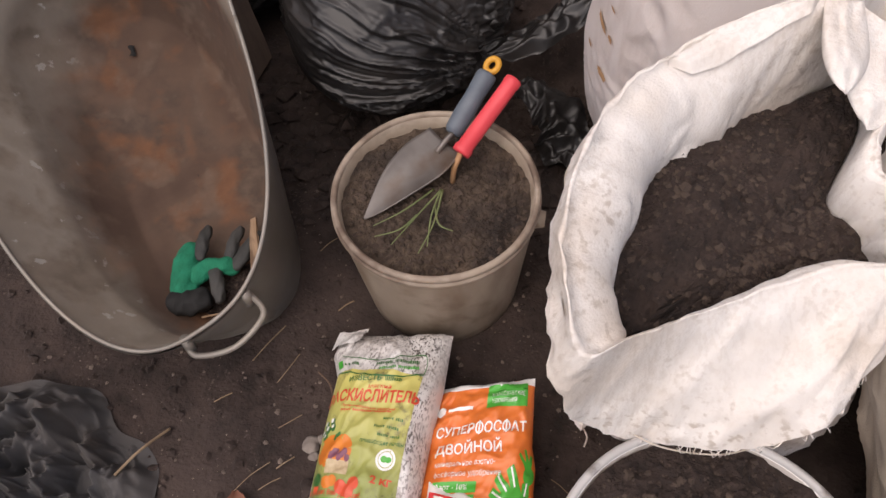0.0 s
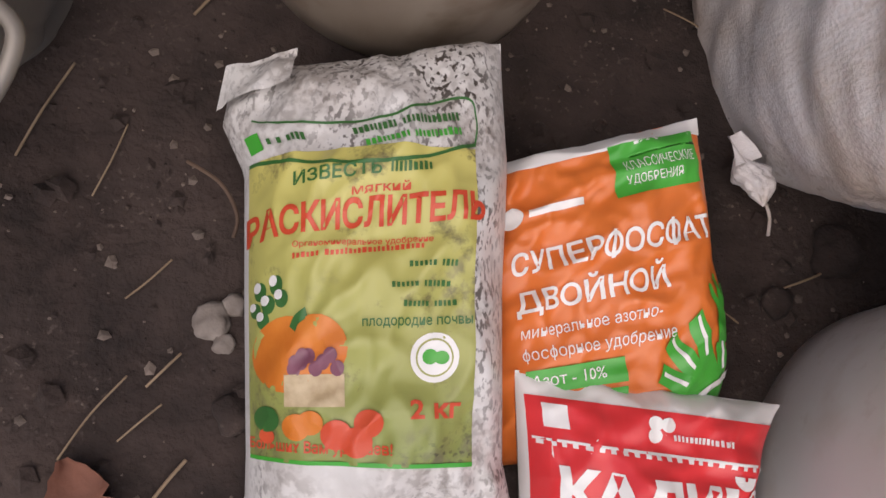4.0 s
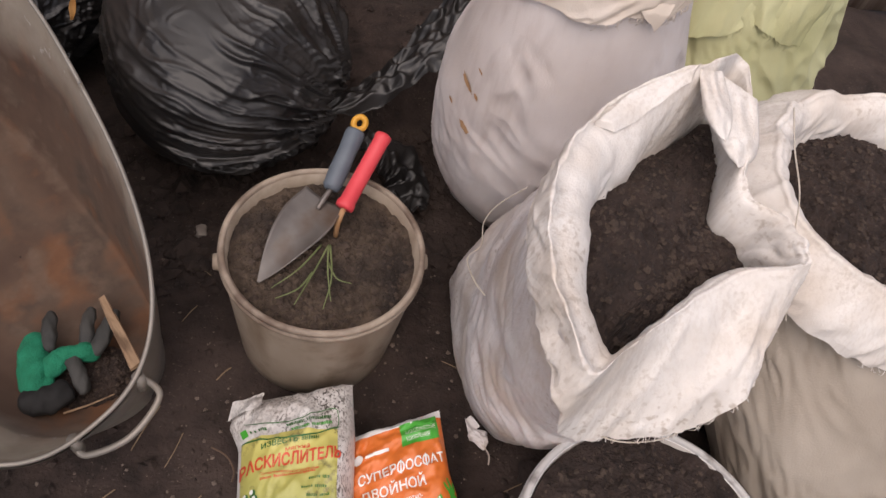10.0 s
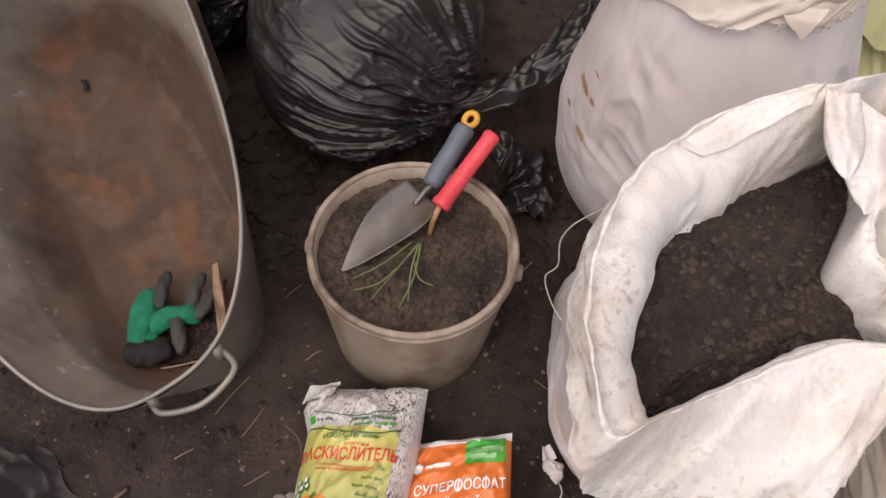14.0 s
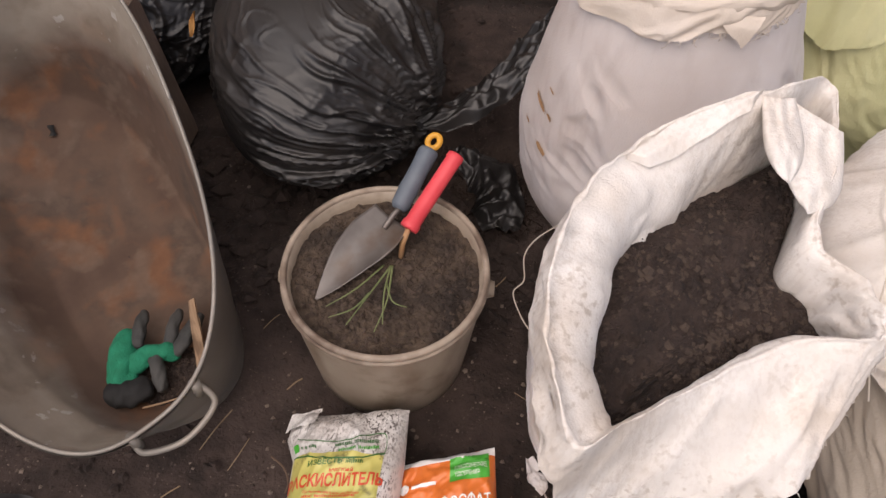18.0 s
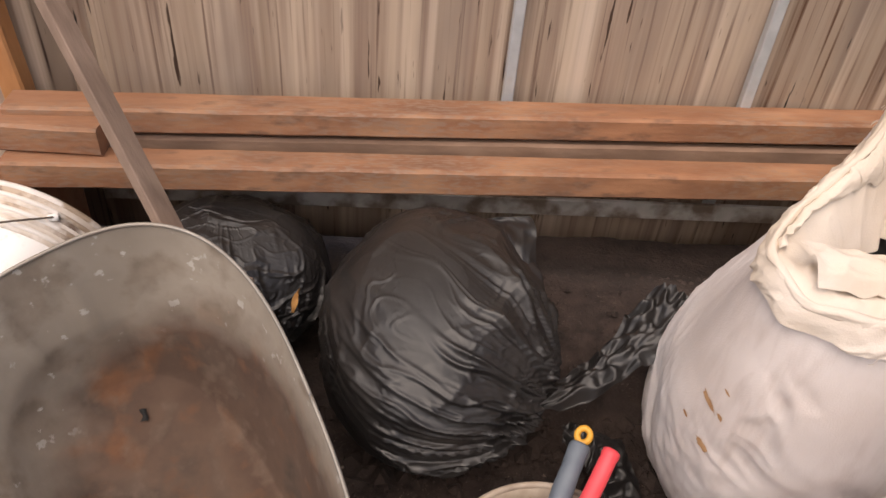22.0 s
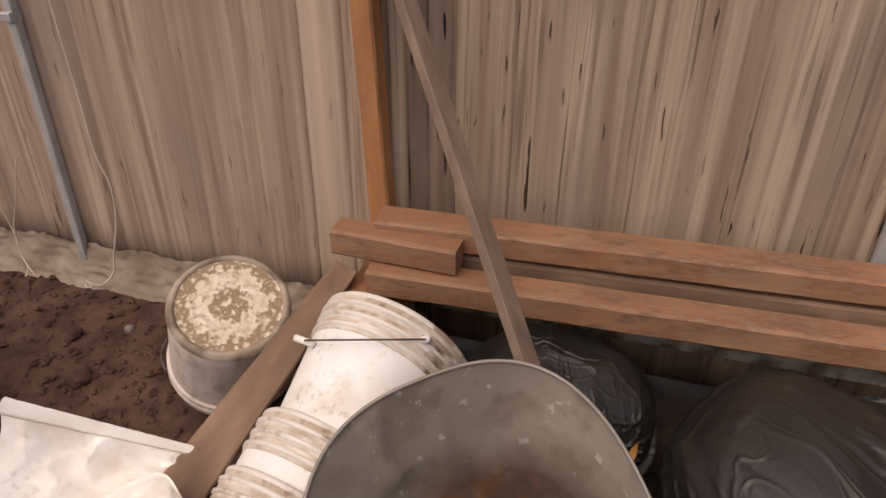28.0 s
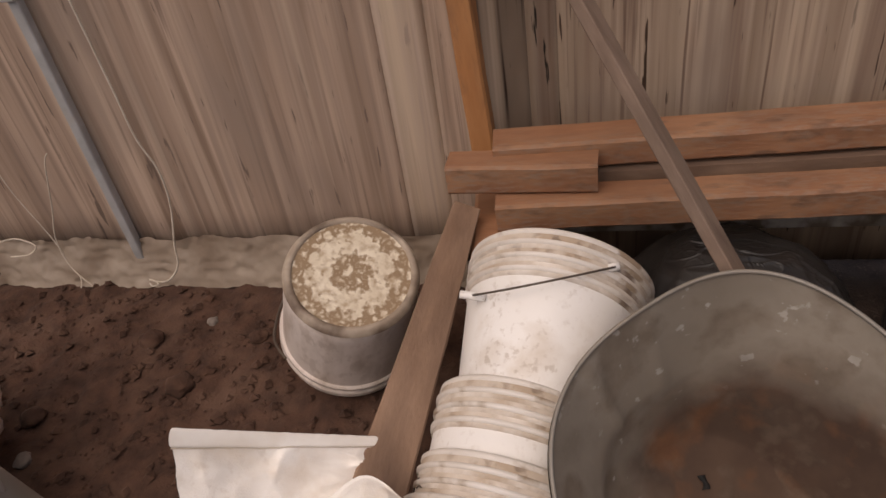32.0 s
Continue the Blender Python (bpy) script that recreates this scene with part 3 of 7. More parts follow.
def lug(b, a, r, z, material):
    bm = bmesh.new()
    bmesh.ops.create_cone(bm, cap_ends=True, segments=14, radius1=0.015, radius2=0.011, depth=0.016)
    bmesh.ops.rotate(bm, matrix=Matrix.Rotation(radians(90), 3, "Y"), verts=bm.verts)
    bmesh.ops.translate(bm, vec=(r + 0.006, 0, z), verts=bm.verts)
    bmesh.ops.rotate(bm, matrix=Matrix.Rotation(radians(a), 3, "Z"), verts=bm.verts)
    part("lug", bm, material, b)


def soil_fill(name, x, y, z, r, material, label, dome=0.008, n=46, rough=1.0, shape=None, clods=140, seed=0, size=1.0):
    """A rough heap of soil that fills a round or drawn outline."""
    rnd = random.Random(seed)

    def f(u, v):
        a = 2 * math.pi * u
        rr = (shape(u) if shape else r) * v
        px, py = rr * math.cos(a), rr * math.sin(a)
        h = dome * (1 - v * v) + rough * (0.005 * nz(x + px, y + py, seed, 22) + 0.004 * nz(x + px, y + py, seed, 60) + 0.003 * nz(x + px, y + py, seed, 130))
        return Vector((px, py, h))

    bm = grid(f, 130, n, True)
    for _ in range(clods * 16):
        a, q = rnd.random(), math.sqrt(rnd.random()) * 0.95
        p = f(a, q)
        s = size * (0.0009 + 0.0036 * rnd.random() ** 4)
        clod(bm, p - Vector((0, 0, s * 0.25)), s, rnd, rnd.random() < 0.45)
    ob = part(name, bm, [material, DRY], None, "", False)
    ob.matrix_basis = pose(x, y, z)
    return tagged(ob, label, "soil", kind="stuff")


def clod(bm, p, s, rnd, dry=False):
    """One small lump."""
    t = rnd.random() * 6.28
    base = [(0, 0, 0.8), (0, 0, -0.6)] + [(math.cos(t + 1.2566 * k), math.sin(t + 1.2566 * k), 0.25 * (-1) ** k) for k in range(5)]
    vs = [bm.verts.new(Vector(p) + Vector((s * b[0] * rnd.uniform(0.7, 1.3), s * b[1] * rnd.uniform(0.7, 1.3), s * (b[2] * rnd.uniform(0.6, 1.1) + 0.3)))) for b in base]
    for k in range(5):
        a, b = vs[2 + k], vs[2 + (k + 1) % 5]
        bm.faces.new((vs[0], a, b)).material_index = int(dry)
        bm.faces.new((vs[1], b, a)).material_index = int(dry)


b1 = bucket("bucket", -0.101, 0.693, ground_z(-0.1, 0.69) - 0.004, 0.119, 0.1395, 0.237, PAIL, "dirty beige plastic bucket filled with soil", 1, rim=0.004, ribbed=PAIL_EDGE)
for a in (2, 182):
    lug(b1, a, 0.136, 0.195, PAIL)
soil_fill("bucket_soil", -0.101, 0.693, 0.198, 0.130, POT_SOIL, "crumbly brown soil filling the beige bucket", 0.006, rough=1.6, seed=3, size=1.5)
b2 = bucket("bucket", 0.266, 0.263, 0.002, 0.134, 0.159, 0.237, PAIL_W, "white ribbed plastic bucket full of dark soil", 3, rim=0.004, ribbed=PAIL_SCUFF)
soil_fill("bucket_soil", 0.268, 0.262, 0.228, 0.151, SACK_SOIL, "dark soil filling the white bucket", 0.004, rough=1.4, seed=4, size=1.3)


# ---- galvanised bath ----
def tub_material():
    """Zinc with rust and dried mud that reach a ragged water line."""
    m = mat("rusty_zinc", (0.270, 0.233, 0.191), (0.435, 0.385, 0.325), 12, 0.6, 0.2, 40, metal=0.2, stain=(0.22, 0.18, 0.14), sscale=6, samt=0.4, sedge=0.2)
    n, link = m.node_tree.nodes, m.node_tree.links.new
    b = n["Principled BSDF"]
    zinc = b.inputs["Base Color"].links[0].from_socket
    tc, sep = n.new("ShaderNodeTexCoord"), n.new("ShaderNodeSeparateXYZ")
    link(tc.outputs["Object"], sep.inputs[0])

    def cloud(scale, lo, hi, c0, c1):
        g, r = n.new("ShaderNodeTexNoise"), n.new("ShaderNodeValToRGB")
        g.inputs["Scale"].default_value, g.inputs["Detail"].default_value = scale, 8
        link(tc.outputs["Object"], g.inputs["Vector"])
        r.color_ramp.elements[0].position, r.color_ramp.elements[1].position = lo, hi
        r.color_ramp.elements[0].color, r.color_ramp.elements[1].color = c0, c1
        link(g.outputs["Fac"], r.inputs[0])
        return g.outputs["Fac"], r.outputs[0]

    def mix(fac, x, y):
        k = n.new("ShaderNodeMix")
        k.data_type = "RGBA"
        link(fac, k.inputs["Factor"])
        link(x, k.inputs["A"])
        link(y, k.inputs["B"])
        return k.outputs["Result"]

    _, mud = cloud(9, 0.35, 0.65, (0.064, 0.037, 0.025, 1), (0.104, 0.064, 0.043, 1))
    fac, _ = cloud(6, 0, 1, (0, 0, 0, 1), (1, 1, 1, 1))
    _, spots = cloud(10, 0.50, 0.62, (0, 0, 0, 1), (1, 1, 1, 1))
    _, dark = cloud(30, 0.3, 0.7, (0.054, 0.035, 0.025, 1), (0.080, 0.053, 0.038, 1))
    mud = mix(spots, mud, dark)
    _, orange = cloud(14, 0.52, 0.68, (0, 0, 0, 1), (1, 1, 1, 1))
    _, rust = cloud(40, 0.3, 0.7, (0.105, 0.047, 0.023, 1), (0.150, 0.070, 0.034, 1))
    mud = mix(orange, mud, rust)
    _, dusty = cloud(20, 0.55, 0.66, (0, 0, 0, 1), (0.6, 0.6, 0.6, 1))
    _, clay = cloud(60, 0.3, 0.7, (0.100, 0.067, 0.047, 1), (0.132, 0.092, 0.067, 1))
    mud = mix(dusty, mud, clay)
    _, smear = cloud(12, 0.49, 0.60, (0, 0, 0, 1), (0.8, 0.8, 0.8, 1))
    _, grime = cloud(25, 0.3, 0.7, (0.150, 0.118, 0.089, 1), (0.27, 0.222, 0.176, 1))
    zinc = mix(smear, zinc, grime)
    _, flecks = cloud(38, 0.645, 0.69, (0, 0, 0, 1), (1, 1, 1, 1))
    _, chalk = cloud(30, 0.3, 0.7, (0.40, 0.37, 0.33, 1), (0.52, 0.49, 0.45, 1))
    zinc = mix(flecks, zinc, chalk)
    h = n.new("ShaderNodeMath")
    h.operation, h.inputs[1].default_value = "MULTIPLY_ADD", 0.16
    link(fac, h.inputs[0])
    lean = n.new("ShaderNodeMath")
    lean.operation, lean.inputs[1].default_value = "MULTIPLY_ADD", -0.48
    link(sep.outputs["X"], lean.inputs[0])
    link(sep.outputs["Z"], lean.inputs[2])
    up_end = n.new("ShaderNodeMath")
    up_end.operation, up_end.inputs[1].default_value = "MULTIPLY_ADD", -0.20
    link(sep.outputs["Y"], up_end.inputs[0])
    link(lean.outputs[0], up_end.inputs[2])
    link(up_end.outputs[0], h.inputs[2])
    r = n.new("ShaderNodeMapRange")
    r.inputs["From Min"].default_value, r.inputs["From Max"].default_value = 0.165, 0.255
    r.inputs["To Min"].default_value, r.inputs["To Max"].default_value = 1.0, 0.0
    link(h.outputs[0], r.inputs["Value"])
    link(mix(r.outputs[0], zinc, mud), b.inputs["Base Color"])
    inv = n.new("ShaderNodeMapRange")
    inv.inputs["To Min"].default_value, inv.inputs["To Max"].default_value = 0.5, 0.9
    link(r.outputs[0], inv.inputs["Value"])
    link(inv.outputs[0], b.inputs["Roughness"])
    met = n.new("ShaderNodeMapRange")
    met.inputs["To Min"].default_value, met.inputs["To Max"].default_value = 0.2, 0.0
    link(r.outputs[0], met.inputs["Value"])
    link(met.outputs[0], b.inputs["Metallic"])
    return m


TUB_IN = tub_material()


def build_tub():
    t = thing("bath_tub", -0.5953, 0.7355, 0.0, 39.2, "old galvanised child's bath tub with a rusty bottom", "bath tub")

    def bed(y):
        """The bottom lies flat at the foot and climbs to the head."""
        return 0.010 + 0.75 * max(0.0, y + 0.10) ** 2

    def floor(px, py):
        y = 0.02 + 0.30 * py
        left = -0.050 - 0.25 * max(0.0, y - 0.10)
        return (left + 0.186) / 2 + (0.186 - left) / 2 * px, y

    def f(u, v):
        """The inside of the basin; y runs to its high, broad end."""
        a = 2 * math.pi * u
        c, q = math.cos(a), math.sin(a)
        e = 2.58
        k = (abs(c) ** e + abs(q) ** e) ** (-1 / e)
        ox, oy = k * c, k * q
        if v < 0.3:
            w = v / 0.3
            fx, fy = floor(ox * w, oy * w)
            return Vector((fx, fy, bed(fy) + 0.003 * nz(ox * w, oy * w, 5, 4)))
        w = (v - 0.3) / 0.7
        g = w ** (0.75 + 0.25 * smooth(0.1, -0.4, ox))
        bow = 0.008 * math.sin(math.pi * min(w * 2, 1)) * (ox < 0.3) + 0.004 * nz(ox * 2, oy * 2, w * 2, 1.5) * (1 - w)
        for u0, deep in ((0.235, 0.004), (0.30, 0.007), (0.62, 0.003), (0.93, 0.003)):
            bow -= deep * math.exp(-((u - u0 - 0.01 * w) / 0.008) ** 2) * smooth(0.25, 0.6, w) * smooth(1.0, 0.9, w)
        fx, fy = floor(ox, oy)
        zb = bed(fy)
        zr = 0.2647 + 0.1294 * oy + 0.0183 * oy * oy + 0.051 * ox
        rx, ry = 0.2178 * ox * (1 + 0.2069 * oy), 0.3521 * oy
        return Vector((fx + (rx - fx) * g + bow * ox, fy + (ry - fy) * g + bow * oy, zb + (zr - zb) * w ** 1.15))

    part("basin", grid(lambda u, v: f(u, max(v, 0.002)), 160, 50, True), TUB_IN, t, "rust and dried mud on grey zinc")

    def skin(u, v):
        p = f(u, 0.3 + 0.7 * max(v, 0.02))
        return Vector((0.067 + (p.x - 0.067) * 1.014, (p.y - 0.01) * 1.010 + 0.01, -0.012 if v == 0 else p.z - 0.003))

    part("shell", grid(skin, 160, 24, True), ZINC, t)
    part("rolled_rim", tube([f(i / 160, 1.0) + Vector((0, 0, 0.001)) for i in range(161)], 0.0031, 8), ZINC, t)
    h0, h1 = f(0.723, 0.94), f(0.812, 0.94)
    mid = (h0 + h1) / 2
    out = Vector((0.02, -0.10, 0)).normalized()
    part("handle", tube(curve([h0, h0 + out * 0.018 + Vector((0, 0, -0.016)), mid + out * 0.034 + Vector((0, 0, -0.034)), h1 + out * 0.026 + Vector((0.006, 0, -0.022)), h1 + Vector((0.004, 0, 0.002))], 8), 0.0045, 8), ZINC, t, "bent steel wire handle")
    for h in (h0, h1):
        part("handle_lug", tube([h + out * 0.002 + Vector((0, 0, 0.012)), h + out * 0.006 + Vector((0, 0, -0.014))], 0.008, 8), ZINC, t)
    return t


build_tub()


# ---- sacks ----
def sack(name, x, y, base, rim, belly, material, label, soil_z, soil_label, drop=0.1, seed=0.0, wr=1.0, top_in=0.03, flare=0.02, soil=None, tilt=0.0, inside=None, hole=None, roll=0.005, ply=None, bulge=0.012, hang=None, lumps=1.0, hem=False, shut=False):
    """A woven sack with its mouth rolled outwards. base: (cx, cy, rx, ry); rim: points of the mouth, anticlockwise from the east; belly: swell."""
    s = thing(name, x, y, 0, 0, label, "sack")
    loop = curve(rim, 24, True)
    m = len(loop)
    mid = sum(loop, Vector()) / m

    def at(u):
        q = (u % 1.0) * m
        k = int(q)
        return loop[k % m].lerp(loop[(k + 1) % m], q - k)

    def crease(u, z, fine=1.0, broad=1.0):
        """Broad facets and sharp slanting creases; z in metres along the cloth."""
        a = 6.283185 * u
        c, q = 0.2 * math.cos(a), 0.2 * math.sin(a)
        w = 0.014 * broad * nz(c, q, z + seed, 5.5)
        k = 0.03 * nz(c, q, z + seed * 2, 7)
        for twist, f, amp in ((2.2, 8, 0.022 * broad), (-1.6, 13, 0.014 * broad), (2.8, 26, 0.010 * fine), (3.2, 52, 0.0055 * fine)):
            b = a + twist * z + k * 3
            m_ = 0.55 + 1.1 * nz(c, q, z + seed + f, 6)
            w += amp * (0.27 - abs(nz(0.2 * math.cos(b) + k, 0.2 * math.sin(b) - k, z * 0.55 + seed + f, f))) * max(m_, 0.1)
        return w * wr

    def body(u, v):
        a = 6.283185 * u
        e = 3.0
        k = (abs(math.cos(a)) ** e + abs(math.sin(a)) ** e) ** (-1 / e)
        b = Vector((base[0] + base[2] * math.cos(a) * k, base[1] + base[3] * math.sin(a) * k, 0.0))
        r = at(u)
        hz = r.z - 0.012
        p = b.lerp(Vector((r.x, r.y, hz)), smooth(0, 1, v) * 0.55 + v * 0.45)
        p.z = hz * v ** 0.92
        o = Vector((math.cos(a), math.sin(a), 0))
        swell = belly * math.sin(math.pi * min(1, v ** 0.75)) - 0.022 * (1 - v) ** 6
        cr = crease(u, v * 0.5, 1.0 + 0.5 * (1 - v))
        cr -= max(cr, 0.0) * smooth(0.45, 0.66, v)
        p += o * (swell + cr * smooth(1.0, 0.75, v) + 0.5 * roll * smooth(0.8, 1, v))
        return p

    part("body", grid(body, 300, 110, True), material, s)

    def cuff(u, v):
        a = 6.283185 * u
        r = at(u)
        o = Vector((r.x - mid.x, r.y - mid.y, 0)).normalized()
        r = r + Vector((0, 0, 0.010 * nz(r.x, r.y, seed, 19) + 0.006 * (0.25 - abs(nz(r.x, r.y, seed + 3, 34)))))
        dr = drop(u) if callable(drop) else drop
        dr *= 1 + 0.2 * nz(math.cos(a) * 2, math.sin(a) * 2, seed + 9, 1.3)
        ti = top_in(u) if callable(top_in) else top_in
        c = crease(u, v * 0.18 + 5, 1.5, 0.7)
        if v < 0.55:
            w = v / 0.55
            if hole:
                e = hole + (r - hole) * ((0.46 if lumps < 1 else 0.02 if shut else 0.36) + (0.0 if shut else 0.16) * nz(math.cos(a), math.sin(a), seed, 1.5))
                p = e.lerp(r, w)
                lump_ = 0.085 * (0.22 - abs(nz(p.x, p.y, seed, 9))) + 0.050 * (0.22 - abs(nz(p.x + 0.4 * p.y, p.y, seed + 4, 19))) + 0.022 * (0.22 - abs(nz(p.x - 0.5 * p.y, p.y, seed + 6, 38))) + 0.006 * nz(p.x, p.y, seed, 45)
                p.z = hole.z + (r.z - hole.z) * w ** (1.15 if lumps < 1 else 1.7) + (0.02 + lumps * lump_) * math.sin(math.pi * w) ** 0.7 + (0.045 * math.sin(3 * a + 2.4 + 2 * w) * math.sin(math.pi * w) * w if shut else 0.0)
                return p + o * c * 0.5 * smooth(0.6, 1.0, w)
            ti *= 1 + 0.25 * nz(r.x, r.y, seed + 7, 12)
            p = Vector((r.x, r.y, soil_z - 0.02 + (r.z - soil_z + 0.02) * w)) - o * ti * math.sqrt(1 - max(0.0, (w - 0.45) / 0.55) ** 2)
            return p + o * max(min(c, 0.003), -0.005) * (0.8 - 0.3 * smooth(0.7, 1.0, w))
        w = (v - 0.55) / 0.45
        if w < 0.2:
            q = w / 0.2 * math.pi
            return Vector((r.x, r.y, r.z + roll * math.sin(q))) + o * (roll - roll * math.cos(q) + c * 0.5)
        w = (w - 0.2) / 0.8
        rel = max(0.0, 1 - dr * w / r.z) ** 1.087
        out = belly * math.sin(math.pi * min(1, rel ** 0.75)) if bulge < 0.01 else 0.0
        return Vector((r.x, r.y, r.z - dr * w)) + o * (2 * roll + (0.5 + 0.6 * w) * c + flare * w + out + (0.002 if hole else bulge) * math.sin(math.pi * w) + (0.012 if bulge > 0.01 else 0.004) * w) + (drape(u, w) if hang else Vector()) + (o * (0.055 * (0.24 - abs(nz(u * 9 + 0.7 * w, w * 0.45, seed, 1.0))) + 0.022 * (0.24 - abs(nz(u * 26 - 1.2 * w, w * 0.8, seed + 4, 1.0)))) * smooth(0.0, 0.45, w) if shut else Vector())

    def drape(u, w):
        """The loose flap, with soft folds that run down it."""
        h = hang(u)
        k = h.length * 9
        soft = 0.020 * (0.22 - abs(nz(u * 16 + 0.6 * w, w * 1.1, seed, 1.3))) + 0.010 * (0.22 - abs(nz(u * 34 - w, w * 2.2, seed + 3, 1.3))) + 0.003 * nz(u * 60, w * 6, seed)
        return h * w ** 0.85 + Vector((0, -0.3, 1)) * (soft * k * smooth(0, 0.2, w) - 0.012 * k * w ** 5)

    collar = part("cuff", grid(cuff, 320, 96, True), inside or material, s, "mouth rolled outwards with a frayed edge")
    if hem:
        def roll_size(u):
            return 0.0065 + 0.008 * (smooth(0.72, 0.9, u) + smooth(0.26, 0.14, u) * (u < 0.5)) + 0.003 * nz(u * 21, seed, 5)

        def rolled(u, v):
            """The hem, rolled over into a soft uneven tube."""
            r, a = at(u), 6.283185 * v
            o = Vector((r.x - mid.x, r.y - mid.y, 0)).normalized()
            k = roll_size(u) * (1 + 0.30 * nz(u * 30 + 2 * math.cos(a), math.sin(a) * 1.2, seed, 1.4))
            return r + o * (0.004 + k * math.cos(a)) + Vector((0, 0, 0.004 + 0.010 * nz(r.x, r.y, seed, 19) - 0.55 * k + k * 1.15 * math.sin(a)))

        part("rolled_hem", grid(rolled, 260, 20, True), inside, collar, "soft rolled hem round the mouth")

        def second(u, v):
            """The inner ply, folded down over the lining of the hood."""
            k = 0.13 + 0.43 * u
            deep = 0.10 + 0.34 * smooth(1.0, 0.35, u) * smooth(0.0, 0.15, u) + 0.05 * nz(k * 18, seed, 3)
            q = 0.55 - 0.55 * deep * v
            p = cuff(k, q)
            n = (cuff(k + 0.004, q) - p).cross(cuff(k, q - 0.01) - p).normalized()
            n = n if n.dot(mid - p) > 0 else -n
            return p + n * (0.003 + 0.008 * math.sin(math.pi * min(1.0, v * 0.9 + 0.1)) + 0.006 * (0.25 - abs(nz(u * 7, v * 1.5, seed, 1.3))) * v)

        part("folded_hem", grid(second, 120, 24), inside, collar, "inner ply folded down inside the hood")
    if ply:
        def ply_edge(u, v):
            k = ply[0] + (ply[1] - ply[0]) * u
            r = at(k)
            o = Vector((r.x - mid.x, r.y - mid.y, 0)).normalized()
            wd = (0.016 + 0.010 * nz(k * 14, seed, 2)) * smooth(0, 0.08, u) * smooth(1, 0.92, u)
            return r + o * (roll - 0.004 - wd * v + 0.003 * nz(k * 40, v, 4)) + Vector((0, 0, roll + 0.0045 - 0.010 * v * v + 0.004 * nz(k * 22, v * 2, seed)))

        part("folded_hem", grid(ply_edge, 120, 10), inside or material, collar, "frayed second ply along the mouth")
    fr, rnd = bmesh.new(), random.Random(int(seed * 10) + 5)
    for _ in range(170):
        u = rnd.random()
        p = cuff(u, 1.0)
        if p.x < mid.x - 0.07:
            continue
        o = Vector((p.x - mid.x, p.y - mid.y, 0)).normalized()
        ln = rnd.uniform(0.003, 0.011)
        sd = Vector((-o.y, o.x, 0)) * rnd.uniform(-0.01, 0.01)
        tube([p, p + o * 0.003 + sd * 0.5 + Vector((0, 0, -ln * 0.6)), p + sd + Vector((0, 0, -ln))], 0.0004, 4, fr)
    tagged(part("frayed_threads", fr, inside or material, collar), "loose white threads along the cut hem", kind="stuff")
    around = sorted((math.atan2((p - mid).y, (p - mid).x) % 6.283185, (p - mid).to_2d().length) for p in loop)

    def reach(u):
        a = 6.283185 * (u % 1)
        return min(around, key=lambda q: abs(math.remainder(q[0] - a, 6.283185)))[1] - 0.012

    soil_fill("sack_soil", x + mid.x, y + mid.y, soil_z, 0, soil or SACK_SOIL, soil_label, 0.015, 40, 1.6, reach, 200, int(seed * 7) + 1).matrix_basis @= pose(0, 0, 0, tilt)
    return s


S1_RIM = [(0.325, 0.45, 0.565), (0.318, 0.50, 0.562), (0.288, 0.535, 0.57), (0.305, 0.60, 0.60), (0.305, 0.665, 0.615), (0.25, 0.632, 0.637), (0.168, 0.608, 0.605), (0.100, 0.540, 0.588),
          (0.072, 0.430, 0.568), (0.094, 0.349, 0.545), (0.135, 0.37, 0.54), (0.21, 0.42, 0.53), (0.28, 0.452, 0.545)]


def s1_drop(u):
    """The flap hangs lowest at the front."""
    return 0.036 + 0.010 * smooth(0.3, 0.5, u) + 0.075 * smooth(0.66, 0.77, u) - 0.055 * smooth(0.82, 0.93, u) - 0.02 * smooth(0.95, 1.0, u)


def s1_hang(u):
    """Towards its right end the flap leans away from the sack."""
    k = smooth(0.72, 0.90, u) * smooth(1.0, 0.91, u)
    return Vector((-0.004 * k, -0.085 * k, 0))


def s1_slope(u):
    """The cloth leans in over the soil along the back and the left side."""
    return 0.011 + 0.037 * smooth(0.36, 0.50, u) * smooth(0.76, 0.70, u)


sack("sack", 0, 0, (0.294, 0.652, 0.186, 0.190), S1_RIM, 0.013, SACK, "white woven plastic sack full of dark soil, mouth rolled open", 0.505,
     "dark crumbly soil inside the open white sack", s1_drop, 1.0, 1.0, s1_slope, 0.0, None, 14, SACK_CUFF, roll=0.0024, ply=(0.40, 0.50), bulge=0.002, hang=s1_hang)
def s1_pleat(name, a, b, tip, deep, label):
    """A fold of the mouth that hangs into the sack, from the rim between a and b to a rounded tip."""
    a, b, tip = Vector(a), Vector(b), Vector(tip)
    owner = next(c for c in bpy.data.objects["sack"].children if c.name.startswith("cuff"))

    def f(u, v):
        c = 2 * u - 1
        m = a.lerp(b, 0.5).lerp(tip, v)
        half = (b - a) / 2 * (1 + 0.25 * math.sin(2.6 * v)) * math.sqrt(max(0.0, 1 - (max(0.0, v - 0.6) / 0.4) ** 2))
        out = Vector((-0.25, -0.85, 0.35))
        return m + half * c + out * (deep * math.sqrt(max(0.0, 1 - c * c)) * (0.2 + 0.8 * smooth(0, 0.6, v)) + 0.005 * nz(c * 1.5, v * 2.5, deep * 90, 1.6))

    part(name, grid(f, 32, 32), SACK_CUFF, owner, label)


